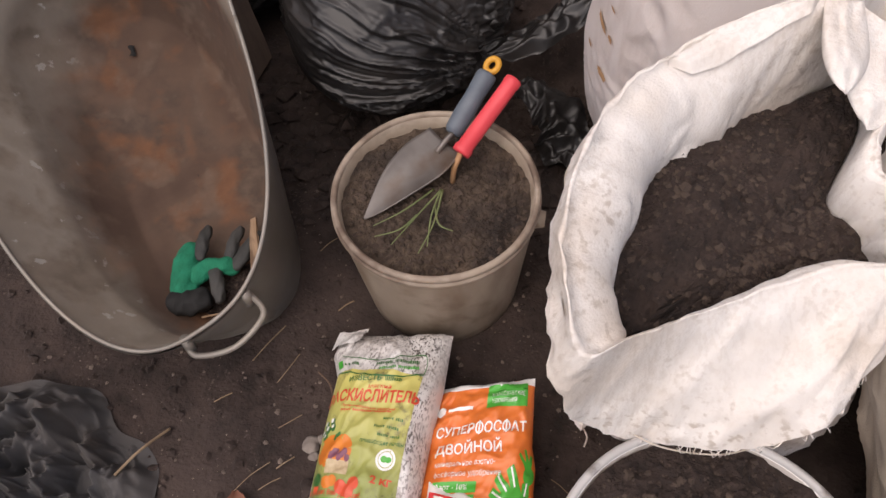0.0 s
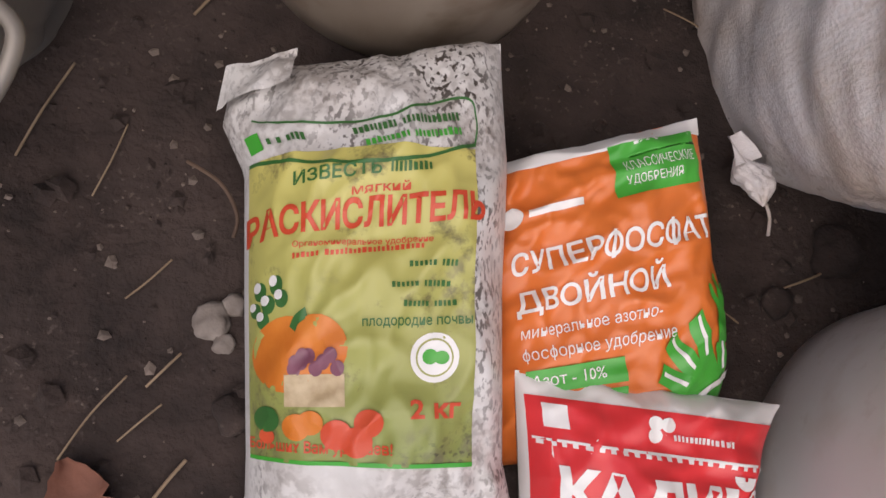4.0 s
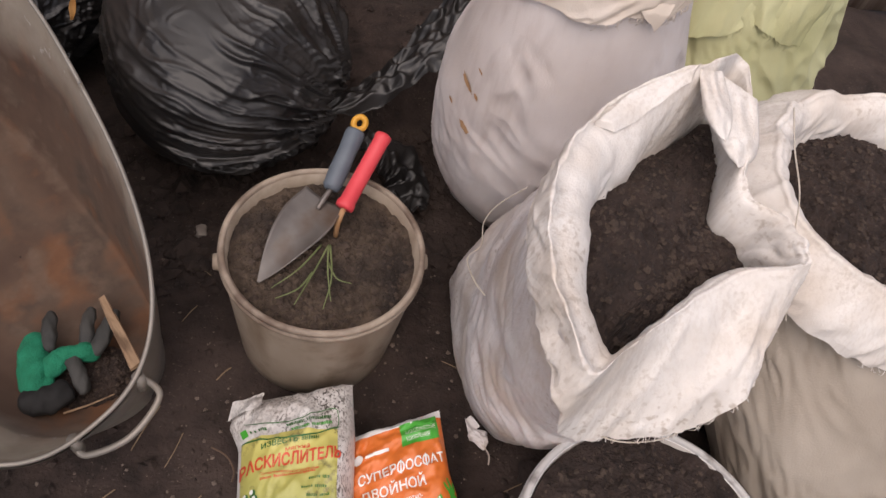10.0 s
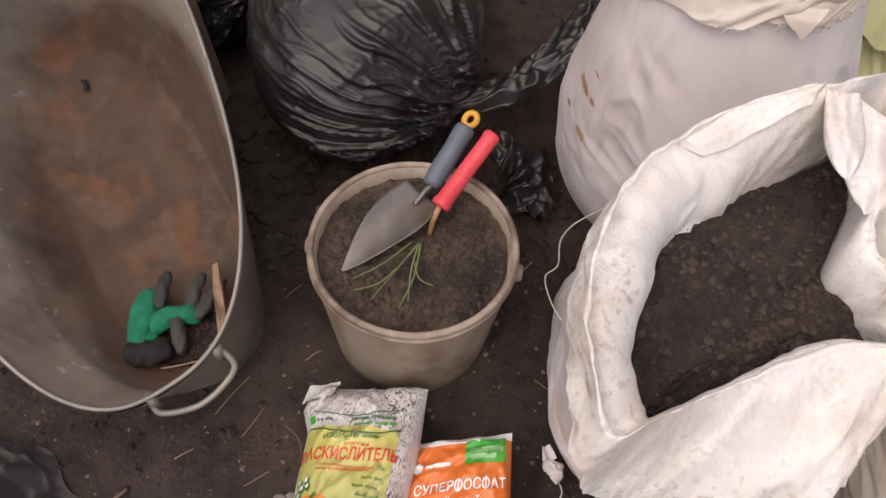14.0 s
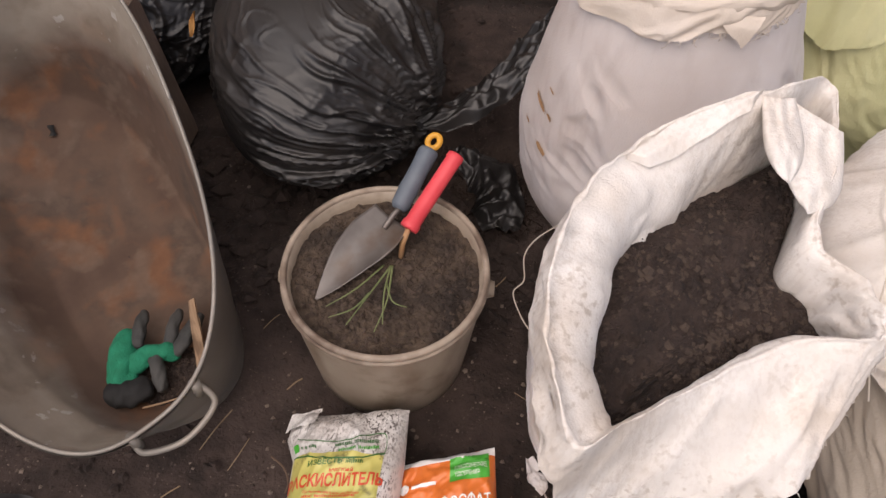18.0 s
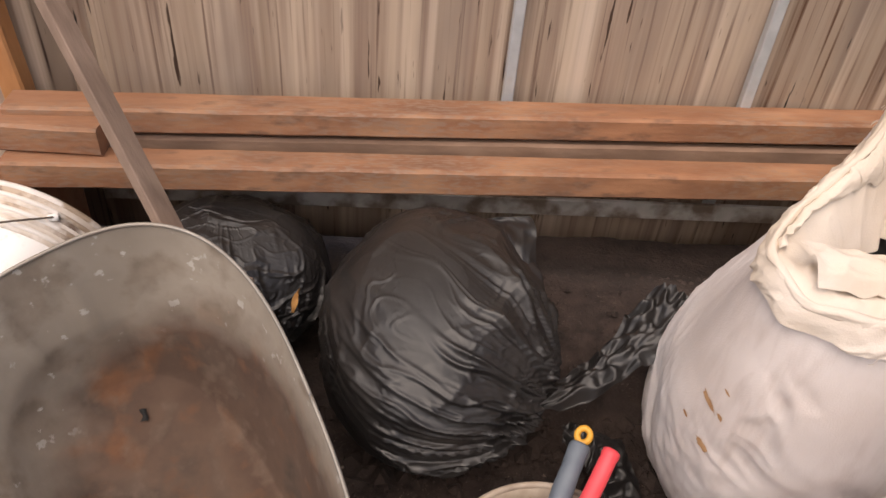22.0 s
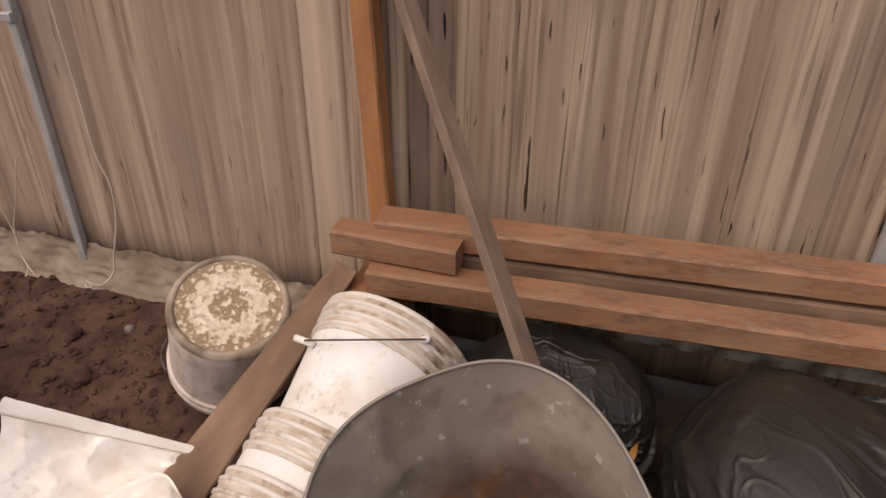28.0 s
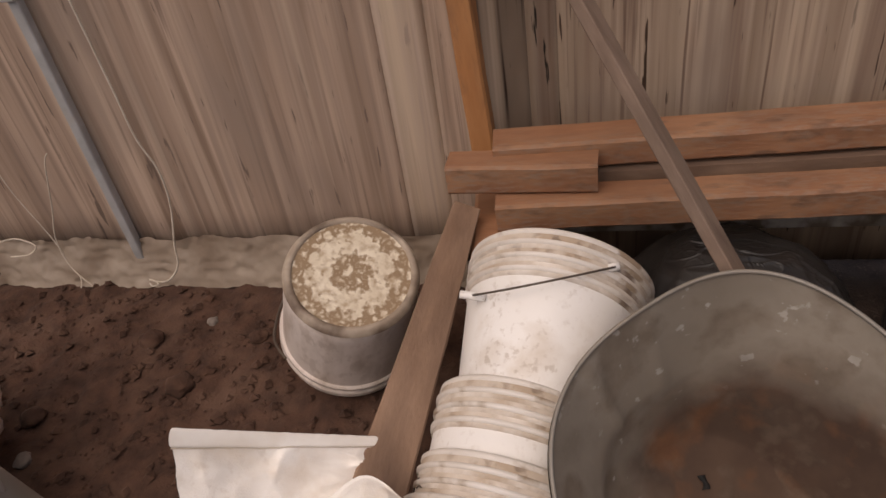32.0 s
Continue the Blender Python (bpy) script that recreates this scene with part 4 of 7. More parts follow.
s1_pleat("hanging_fold", (0.236, 0.626, 0.634), (0.266, 0.633, 0.629), (0.262, 0.574, 0.598), 0.020, "fold of cloth hanging into the mouth")
s1_pleat("hanging_fold", (0.268, 0.634, 0.624), (0.314, 0.622, 0.606), (0.287, 0.566, 0.572), 0.018, "broad pleat beside the fold")
sack("sack", 0, 0, (0.300, 1.045, 0.165, 0.165),
     [(0.336, 0.905, 0.635), (0.330, 0.985, 0.690), (0.295, 1.045, 0.740), (0.262, 1.050, 0.750), (0.222, 0.995, 0.700), (0.165, 0.955, 0.650), (0.104, 0.898, 0.612), (0.118, 0.835, 0.592), (0.190, 0.805, 0.585), (0.272, 0.815, 0.592), (0.318, 0.850, 0.605)],
     0.058, SACK_2, "bulging off-white woven sack with its mouth open and drooping", 0.455, "dark soil inside the off-white sack", 0.030, 2.3, 0.95, 0.04, -0.004, inside=SACK_OLD, hole=Vector((0.292, 0.950, 0.560)), lumps=0.45, hem=True)


def s2_flap():
    """A corner of the cloth turned back inside the mouth."""
    owner = next(c for c in bpy.data.objects["sack.001"].children if c.name.startswith("cuff"))
    a, b, c, d = Vector((0.130, 0.834, 0.604)), Vector((0.246, 0.828, 0.600)), Vector((0.120, 0.884, 0.628)), Vector((0.244, 0.880, 0.618))

    def f(u, v):
        p = a.lerp(b, u).lerp(c.lerp(d, u), v)
        w = 0.010 * (0.25 - abs(nz(u * 2.5, v * 1.6, 3, 1.4))) + 0.003 * nz(u * 6, v * 5, 1)
        return p + Vector((0, -0.006 * math.sin(math.pi * v), w + 0.012 * math.sin(math.pi * v) - 0.014 * smooth(0.75, 1, u)))

    part("turned_corner", grid(f, 40, 24), SACK_OLD, owner, "pale corner of cloth turned inwards")
    part("torn_hem", grid(lambda u, v: Vector((0.236, 0.800, 0.583)).lerp(Vector((0.284, 0.802, 0.586)), u).lerp(Vector((0.270, 0.792, 0.552)), v ** 1.4) + Vector((0, -0.004 * math.sin(math.pi * v) - 0.004, 0.004 * nz(u * 3, v * 3, 1))), 16, 14), SACK_OLD, owner, "torn tongue of the hem")


s2_flap()
sack("sack", 0, 0, (0.700, 0.455, 0.180, 0.185),
     [(0.73, 0.60, 0.47), (0.70, 0.72, 0.48), (0.61, 0.77, 0.49), (0.49, 0.74, 0.50), (0.418, 0.65, 0.51), (0.410, 0.56, 0.50), (0.475, 0.495, 0.48), (0.58, 0.47, 0.46), (0.69, 0.51, 0.455)],
     0.045, SACK_B, "full beige woven sack with a gathered mouth", 0.44, "dark soil inside the beige sack", 0.07, 3.7, 1.35, 0.02, 0.03, inside=SACK_CUFF)
sack("sack", 0, 0, (0.69, 1.20, 0.15, 0.14),
     [(0.76, 1.20, 0.62), (0.71, 1.26, 0.64), (0.61, 1.27, 0.69), (0.53, 1.24, 0.70), (0.485, 1.17, 0.63), (0.53, 1.11, 0.60), (0.62, 1.09, 0.60), (0.71, 1.12, 0.61)],
     0.05, SACK_G, "pale yellow-green woven sack with folded-over top", 0.50, "dark soil inside the yellow-green sack", 0.24, 5.1, 1.7, 0.03, 0.03, hole=Vector((0.60, 1.19, 0.660)), shut=True)


# ---- black film bags ----
def film_bag(x, y, rx, ry, h, label, tie, seed=0.0, rz=0.0):
    """A full refuse bag; pleats fan out from a tie at (direction in degrees, height from 0 to 1)."""
    b = thing("refuse_bag", x, y, ground_z(x, y) - 0.005, rz, label, "bag", "black bags")
    ta, tz = radians(tie[0]), 2 * tie[1] - 1
    tq = math.sqrt(1 - tz * tz)
    top = Vector((tq * math.cos(ta), tq * math.sin(ta), tz))
    e1 = top.orthogonal().normalized()
    e2 = top.cross(e1)

    def f(u, v):
        a = 6.283185 * u
        ph = math.pi * 0.97 * v
        c, s = math.cos(ph), math.sin(ph)
        n = Vector((math.cos(a) * s, math.sin(a) * s, c))
        zz = (1 + c) / 2
        d = math.acos(min(max(n.dot(top), -1), 1))
        ca, sa = n.dot(e1), n.dot(e2)
        k = 1 / max(math.hypot(ca, sa), 1e-4)
        wp = 0.09 * nz(n.x, n.y, n.z + seed, 2.2)
        ca, sa = ca * k + wp, sa * k - wp
        near = smooth(2.5, 0.3, d)
        patch = max(0.0, 0.45 + 1.2 * nz(n.x, n.y, n.z + seed + 9, 1.8))
        w = 0.014 * (0.26 - abs(nz(ca * 1.8, sa * 1.8, seed + d * 0.12))) * smooth(0, 0.35, d)
        for fq, amp, wid, dd in ((2.6, 0.015, 0.13, 0.16), (4.6, 0.013, 0.11, 0.22), (8.0, 0.009 * near, 0.12, 0.30), (15, 0.005 * near * near, 0.15, 0.4)):
            ridge = max(0.0, 1 - abs(nz(ca * fq, sa * fq, seed + d * dd + fq)) / wid)
            w += amp * ridge ** 1.1 * near * (0.25 + 1.1 * patch) * smooth(0.0, 0.4, d)
        q = n + 0.10 * Vector((nz(n.x, n.y, n.z + seed, 2.2), nz(n.y, n.z, n.x + seed, 2.2), nz(n.z, n.x, n.y + seed, 2.2)))
        w += 0.014 * (0.27 - abs(nz(q.x, q.y, q.z * 1.3 + seed, 1.2)))
        for fr, am, wid in ((2.2, 0.005, 0.16), (4.6, 0.0030, 0.09), (9.0, 0.0012, 0.08)):
            w += am * patch * max(0.0, 1 - abs(nz(q.x * 0.7, q.y * 1.2, q.z * 1.6 + seed + fr, fr)) / wid)
        w += 0.03 * smooth(0.5, 0.0, d) - 0.05 * smooth(0.22, 0.0, d)
        return Vector((n.x * (rx + w), n.y * (ry + w), h * zz ** 0.85 + w * zz))

    part("film", grid(f, 340, 210, True), BLACK_FILM, b)
    return b


bag1 = film_bag(-0.266, 1.150, 0.194, 0.266, 0.375, "shiny black plastic bag, bulging and tied at its side", (-30, 0.45), 0.4)
film_bag(-0.665, 1.30, 0.19, 0.165, 0.30, "second shiny black plastic bag under the beams", (-75, 0.15), 2.4)


def sheet(name, pts, wide, material, label, category, seed=0.0, amp=0.01, n=50, m=14, bag=None):
    """A crumpled strip along a line of points; wide: half widths along it."""
    base = bag.matrix_basis.translation if bag else Vector()
    line = [p - base for p in curve(pts, 10)]
    k = len(line) - 1

    def f(u, v):
        q = u * k
        i = min(int(q), k - 1)
        p = line[i].lerp(line[i + 1], q - i)
        d = (line[i + 1] - line[i]).normalized()
        sd = d.cross(Vector((0, 0, 1))).normalized()
        wq = u * (len(wide) - 1)
        j = min(int(wq), len(wide) - 2)
        w = wide[j] + (wide[j + 1] - wide[j]) * (wq - j)
        c = (v - 0.5) * 2
        r = amp * ((0.35 - abs(nz(u * 7, c * 1.6, seed))) * 2.4 + 0.5 * nz(u * 16, c * 4, seed))
        return p + sd * (w * c * (1 + 0.35 * nz(u * 5, seed, c))) + Vector((0, 0, r + 0.35 * w * (1 - c * c)))

    if bag:
        return part(name, grid(f, n, m), material, bag, label)
    return tagged(part(name, grid(f, n, m), material), label, category)


sheet("film_tail", [(-0.10, 1.02, 0.145), (-0.02, 1.06, 0.165), (0.04, 1.09, 0.20), (0.10, 1.135, 0.235), (0.135, 1.19, 0.275)], [0.012, 0.03, 0.035, 0.05, 0.03], BLACK_FILM, "twisted loose end of black plastic film", "film", seed=1, amp=0.014, n=90, m=30, bag=bag1)
sheet("film_scrap", [(-0.04, 1.01, 0.10), (0.02, 1.0, 0.075), (0.055, 0.97, 0.03), (0.06, 0.92, 0.012)], [0.02, 0.045, 0.05, 0.03], BLACK_FILM, "torn scrap of black plastic film on the soil", "film", seed=4, amp=0.012, n=80, m=30)


def build_film_flap():
    """The slack upper side of the bag, drawn up flat to the rail."""
    o = bag1.matrix_basis.translation
    far = curve([(-0.105, 1.335, 0.310), (-0.095, 1.27, 0.290), (-0.082, 1.17, 0.222), (-0.080, 1.09, 0.165)], 10)
    near = curve([(-0.26, 1.33, 0.270), (-0.235, 1.25, 0.315), (-0.19, 1.15, 0.270), (-0.135, 1.08, 0.165)], 10)
    k = len(far) - 1

    def f(u, v):
        i = min(int(v * k), k - 1)
        a, b = near[i].lerp(near[i + 1], v * k - i), far[i].lerp(far[i + 1], v * k - i)
        w = 0.012 * (0.25 - abs(nz(u * 2.2 + v, v * 3.4, 2, 1.3))) + 0.006 * (0.25 - abs(nz(u * 5 - v, v * 4, 7, 1.4))) + 0.002 * nz(u, v, 4, 9)
        return a.lerp(b, u) - o + Vector((0.004 * math.sin(11 * v) * u, -w, w + 0.010 * math.sin(math.pi * u)))

    part("film_flap", grid(f, 50, 80), BLACK_FILM, bag1, "slack upper side of the bag drawn up flat")


build_film_flap()

# crumpled dark film on the ground beside the tub
def build_heap():
    def f(u, v):
        a, r = 6.283185 * u, v
        px, py = (0.20 + 0.03 * nz(math.cos(a), math.sin(a), 3, 2)) * r * math.cos(a), (0.155 + 0.03 * nz(math.cos(a), math.sin(a), 7, 2)) * r * math.sin(a)
        wq = 0.02 * nz(px, py, 3.0, 14)
        z = 0.036 * (1 - r ** 2.2) + (0.13 * (0.22 - abs(nz(px + 0.3 * py + wq, py * 0.95 - wq, 2.0, 12))) + 0.085 * (0.22 - abs(nz(px * 0.9 + wq, py - 0.4 * px, 5.0, 24))) + 0.020 * (0.22 - abs(nz(px + wq, py, 8.0, 62))) + 0.045 * (0.22 - abs(nz(px + wq, 0.7 * py + 0.4 * px, 3.0, 28)))) * (1 - r ** 4)
        for fq, am, wid in ((7, 0.030, 0.16), (13, 0.018, 0.12), (26, 0.008, 0.10)):
            z += am * max(0.0, 1 - abs(nz(px + 0.5 * py + 2 * wq, py - 0.3 * px + wq, fq, fq)) / wid) * (1 - r ** 4)
        return Vector((px, py, max(z, 0.001)))

    ob = part("crumpled_film", grid(f, 240, 130, True), DULL_FILM)
    ob.matrix_basis = pose(-0.60, 0.245, -0.005, 0, 0, -20)
    return tagged(ob, "crumpled heap of dull black film lying on the soil", "film")


build_heap()

# ---- things between tub and bags ----
LEAF_OR = mat("orange_leaf", (0.42, 0.20, 0.06), (0.55, 0.30, 0.10), 60, 0.7, 0.2)
scrap = tagged(part("dead_leaf", grid(lambda u, v: Vector(((u - 0.5) * 0.012 * math.sin(math.pi * min(max(v, 0.05), 0.95)), (v - 0.5) * 0.046, 0.003 * math.sin(5 * u + 3 * v))), 8, 14), LEAF_OR), "small orange dead leaf stuck on the black bag", "leaf")
scrap.matrix_basis = pose(-0.512, 1.172, 0.205, 62, 0, -28)
slab = tagged(part("board", plank(0.30, 0.085, 0.014, 0.002, 21, 10), WOOD_GR, None, "", False), "dark board leaning between the tub and the black bag", "board")
along(slab, (-0.545, 1.072, 0.0), (-0.573, 1.080, 0.275), 12)
strip = tagged(part("metal_strip", plank(1.9, 0.012, 0.042, 0.001, 23, 30), STRIP, None, "", False), "dirty grey metal rail along the foot of the wall", "strip")
along(strip, (-1.0, wall_y(-1.0) - 0.034, 0.150), (0.9, wall_y(0.9) - 0.034, 0.168))

# ---- trowel, second handle and grass in the bucket ----
def build_trowel():
    tip, heel, top = Vector((-0.188, 0.640, 0.207)), Vector((-0.100, 0.768, 0.228)), Vector((-0.050, 0.878, 0.292))
    t = thing("trowel", *heel, 0, "garden trowel with grey steel blade and blue-grey grip, lying on soil", "trowel")
    d = (heel - tip).normalized()
    sd = d.cross(Vector((0, 0, 1))).normalized()
    up = sd.cross(d)

    def f(u, v):
        w = 0.0355 * min(1.0, (1 - (1 - min(v / 0.75, 1)) ** 1.7)) * (1 - 0.12 * smooth(0.75, 1, v)) + 0.0015
        c = (u - 0.5) * 2
        return (tip - heel) * (1 - v) * 1.0 + sd * w * c + up * (0.010 * c * c * smooth(0, 0.5, v) + 0.004 * math.sin(math.pi * v))

    bm = grid(f, 16, 30)
    ex = bmesh.ops.extrude_face_region(bm, geom=bm.faces[:])
    bmesh.ops.translate(bm, vec=up * -0.0016, verts=[e for e in ex["geom"] if isinstance(e, bmesh.types.BMVert)])
    bmesh.ops.recalc_face_normals(bm, faces=bm.faces)
    part("blade", bm, BLADE, t)
    z = Vector()
    part("neck", tube(curve([z - d * 0.02 + up * 0.002, z + up * 0.010, z + d * 0.02 + up * 0.012], 6), 0.0042, 8), BLADE, t)
    g0, g1 = z + d * 0.012 + up * 0.012, top - heel
    ax = (g1 - g0).normalized()
    ln = (g1 - g0).length
    prof = [(0, 0.0), (0.010, 0.0), (0.0135, 0.006), (0.0145, 0.03), (0.0135, 0.06), (0.0145, 0.085), (0.0145, ln - 0.03), (0.013, ln - 0.026), (0, ln - 0.026)]
    q = ax.to_track_quat("Z", "Y").to_matrix()
    bm = lathe(prof, 20)
    bmesh.ops.transform(bm, matrix=Matrix.Translation(g0) @ q.to_4x4(), verts=bm.verts)
    grip = part("grip", bm, BLUE, t, "worn blue-grey rubber grip")
    bm = grid(lambda u, v: Vector((math.cos(6.283 * u) * (0.0085 + 0.0045 * math.cos(6.283 * v)), 0.0045 * math.sin(6.283 * v), math.sin(6.283 * u) * (0.010 + 0.0045 * math.cos(6.283 * v)))), 24, 10, True)
    bmesh.ops.transform(bm, matrix=Matrix.Translation(g1 - ax * 0.013) @ q.to_4x4(), verts=bm.verts)
    part("hanging_loop", bm, YEL, grip, "yellow plastic hanging loop")
    return t


build_trowel()


def build_red_tool():
    a, b = Vector((-0.076, 0.742, 0.244)), Vector((-0.020, 0.842, 0.292))
    t = thing("hand_fork", *a, 0, "red plastic handle of a hand tool lying across the bucket", "hand tool")
    ln = (b - a).length
    q = (b - a).to_track_quat("Z", "Y").to_matrix().to_4x4()
    bm = lathe([(0, 0), (0.0125, 0), (0.0135, 0.003), (0.0135, 0.008), (0.0118, 0.012), (0.0115, ln - 0.012), (0.0125, ln - 0.008), (0.012, ln - 0.002), (0.009, ln), (0.009, ln - 0.012), (0, ln - 0.012)], 22)
    bmesh.ops.transform(bm, matrix=q, verts=bm.verts)
    part("grip", bm, RED_G, t)
    d = (b - a).normalized()
    part("shank", tube([Vector(), -d * 0.02 + Vector((0.002, 0.004, -0.012)), -d * 0.03 + Vector((0.004, 0.004, -0.040))], 0.004, 8), RUST, t, "rusty steel shank pushed into the soil")
    return t


build_red_tool()


def blades(name, x, y, z, specs, material, label, category, r=0.0016):
    t = thing(name, x, y, z, 0, label, category)
    for pts in specs:
        part("blade", tube(curve(pts, 6), r, 5, None, r * 0.4), material, t)
    return t


blades("grass_tuft", -0.105, 0.70, 0.213, [
    [(0, 0, 0), (-0.03, -0.045, 0.006), (-0.065, -0.075, 0.004)], [(0.01, 0, 0), (-0.01, -0.05, 0.008), (-0.035, -0.10, 0.004)],
    [(0.01, 0, 0), (0.008, -0.05, 0.01), (0.012, -0.095, 0.006)], [(0.008, -0.03, 0.004), (0.02, -0.06, 0.008), (0.04, -0.065, 0.004)],
    [(-0.012, -0.05, 0.006), (-0.03, -0.075, 0.004), (-0.06, -0.09, 0.002)], [(0.012, 0, 0), (0.013, -0.06, 0.008), (0.002, -0.105, 0.002)]], GRASS, "limp green grass blades on the bucket soil", "grass")

# ---- glove, stick and soil in the tub ----
def build_glove():
    t = thing("glove", -0.453, 0.617, 0.026, 0, "green knitted work glove with dark rubber fingers, lying crumpled", "glove")

    def blob(pts, r, r2, flat=0.8):
        """A stuffed, creased finger of cloth with rounded ends."""
        line = curve(pts, 8)
        bm = tube(line, 1.0, 16)
        m = len(line)
        for k, p in enumerate(line):
            q = k / (m - 1)
            rr = (r + (r2 - r) * q) * math.sqrt(max(0.02, 1 - abs(2 * q - 1) ** 5))
            for v in list(bm.verts)[16 * k:16 * k + 16]:
                d = (v.co - p).normalized()
                w = 1 + 0.30 * nz(v.co.x * 0.01 + d.x * 0.6 + q * 3, d.y * 0.6, d.z * 0.6 + r * 90, 2.0)
                v.co = p + d * rr * w
                v.co.z = p.z + (v.co.z - p.z) * flat
        bmesh.ops.subdivide_edges(bm, edges=bm.edges[:], cuts=1, use_grid_fill=True, smooth=0.5)
        return bm

    part("palm", blob([(-0.047, 0.034, 0.012), (-0.043, 0.0, 0.016), (-0.035, -0.032, 0.014), (-0.020, -0.062, 0.010)], 0.017, 0.025, 0.7), GREEN_GL, t)
    part("back", blob([(-0.022, -0.036, 0.014), (-0.006, -0.012, 0.020), (0.018, 0.0, 0.020), (0.046, 0.004, 0.014)], 0.017, 0.014, 0.75), GREEN_GL, t)
    part("cuff", blob([(-0.044, -0.062, 0.006), (-0.016, -0.070, 0.012), (0.018, -0.052, 0.010)], 0.021, 0.020, 0.8), CHIP, t, "black elastic cuff")
    for pts, r in (([(-0.024, 0.002, 0.014), (-0.028, 0.032, 0.020), (-0.034, 0.070, 0.012)], 0.011), ([(0.026, 0.004, 0.016), (0.022, 0.038, 0.022), (0.020, 0.078, 0.012)], 0.0105),
                   ([(0.036, -0.004, 0.016), (0.048, 0.030, 0.022), (0.055, 0.074, 0.014)], 0.012), ([(0.006, -0.006, 0.018), (0.020, -0.028, 0.022), (0.035, -0.060, 0.010)], 0.0115)):
        part("finger", blob(pts, r, r * 0.85), DARK_GL, t)
    return t


CHIP = mat("black_rubber", (0.004, 0.004, 0.004), (0.010, 0.009, 0.009), 30, 0.8, 0.1)
build_glove()
SPLINTER = mat("pale_splinter", (0.27, 0.17, 0.10), (0.40, 0.27, 0.17), 30, 0.8, 0.3, 90, stretch=(0.5, 3, 3), stain=(0.14, 0.085, 0.05), sscale=24, samt=0.4)
stick = tagged(part("stick", plank(0.186, 0.010, 0.005, 0.003, 51, 16, 1.7), SPLINTER, None, "", False), "split piece of wood leaning in the tub", "stick")
along(stick, (-0.424, 0.718, 0.030), (-0.344, 0.566, 0.104), 10)
thin("twig", [(-0.445, 0.536, 0.022), (-0.412, 0.545, 0.030), (-0.380, 0.556, 0.040)], 0.0018, SPLINTER, "thin dry twig lying in the tub", "twig", 0.001)
tub_soil = soil_fill("tub_soil", -0.42, 0.595, 0.012, 0, SACK_SOIL, "loose dark soil in the foot of the tub", 0.012, 24, 1.2, lambda u: 0.046 + 0.012 * math.cos(6.283 * u - 0.4) ** 2, 40, 9)

# ---- upturned bucket, nested pails ----
def lift(ob, m):
    ob.matrix_basis = m
    return ob


up = bucket("bucket", 0, 0, 0, 0.114, 0.130, 0.238, PAIL_G, "grey-white bucket tipped upside down against the plank, base caked with mud", 2)
lift(up, Matrix.Translation((-1.286, 1.185, 0.298)) @ Vector((-0.336, 0.322, -1.0)).to_track_quat("Z", "Y").to_matrix().to_4x4())
def build_base_mud():
    bm = grid(lambda u, v: Vector((0.100 * v * math.cos(6.283185 * u), 0.100 * v * math.sin(6.283185 * u), -0.002 - 0.0025 * nz(math.cos(6.283 * u) * v, math.sin(6.283 * u) * v, 3, 5) * (1 - v))), 60, 14, True)
    bmesh.ops.reverse_faces(bm, faces=bm.faces)
    part("base", bm, LID, up, "cream base with rings of dried mud")
    part("base_ring", lathe([(0.099, 0.001), (0.101, -0.006), (0.110, -0.006), (0.116, 0.006)], 60), PAIL_EDGE, up, "muddy raised base ring")
    part("bail", tube(curve([(0.138, 0, 0.196), (0.131, 0.060, 0.206), (0.050, 0.139, 0.214), (-0.050, 0.139, 0.214), (-0.131, 0.060, 0.206), (-0.138, 0, 0.196)], 8), 0.0026, 6), WIRE, up, "wire bail hanging round the rim")


build_base_mud()
AXIS = Vector((0.1183, 0.9372, 0.3281)).normalized()


def wire_over(a, b, centre, reach, n=14):
    """A wire from a to b that is pushed out until it clears a drum round AXIS."""
    out, pts = Vector((0.34, -0.69, 0.64)).normalized(), []
    for k in range(n + 1):
        p = a.lerp(b, k / n)
        while ((p - centre) - AXIS * (p - centre).dot(AXIS)).length < reach:
            p = p + out * 0.002
        pts.append(p)
    return pts


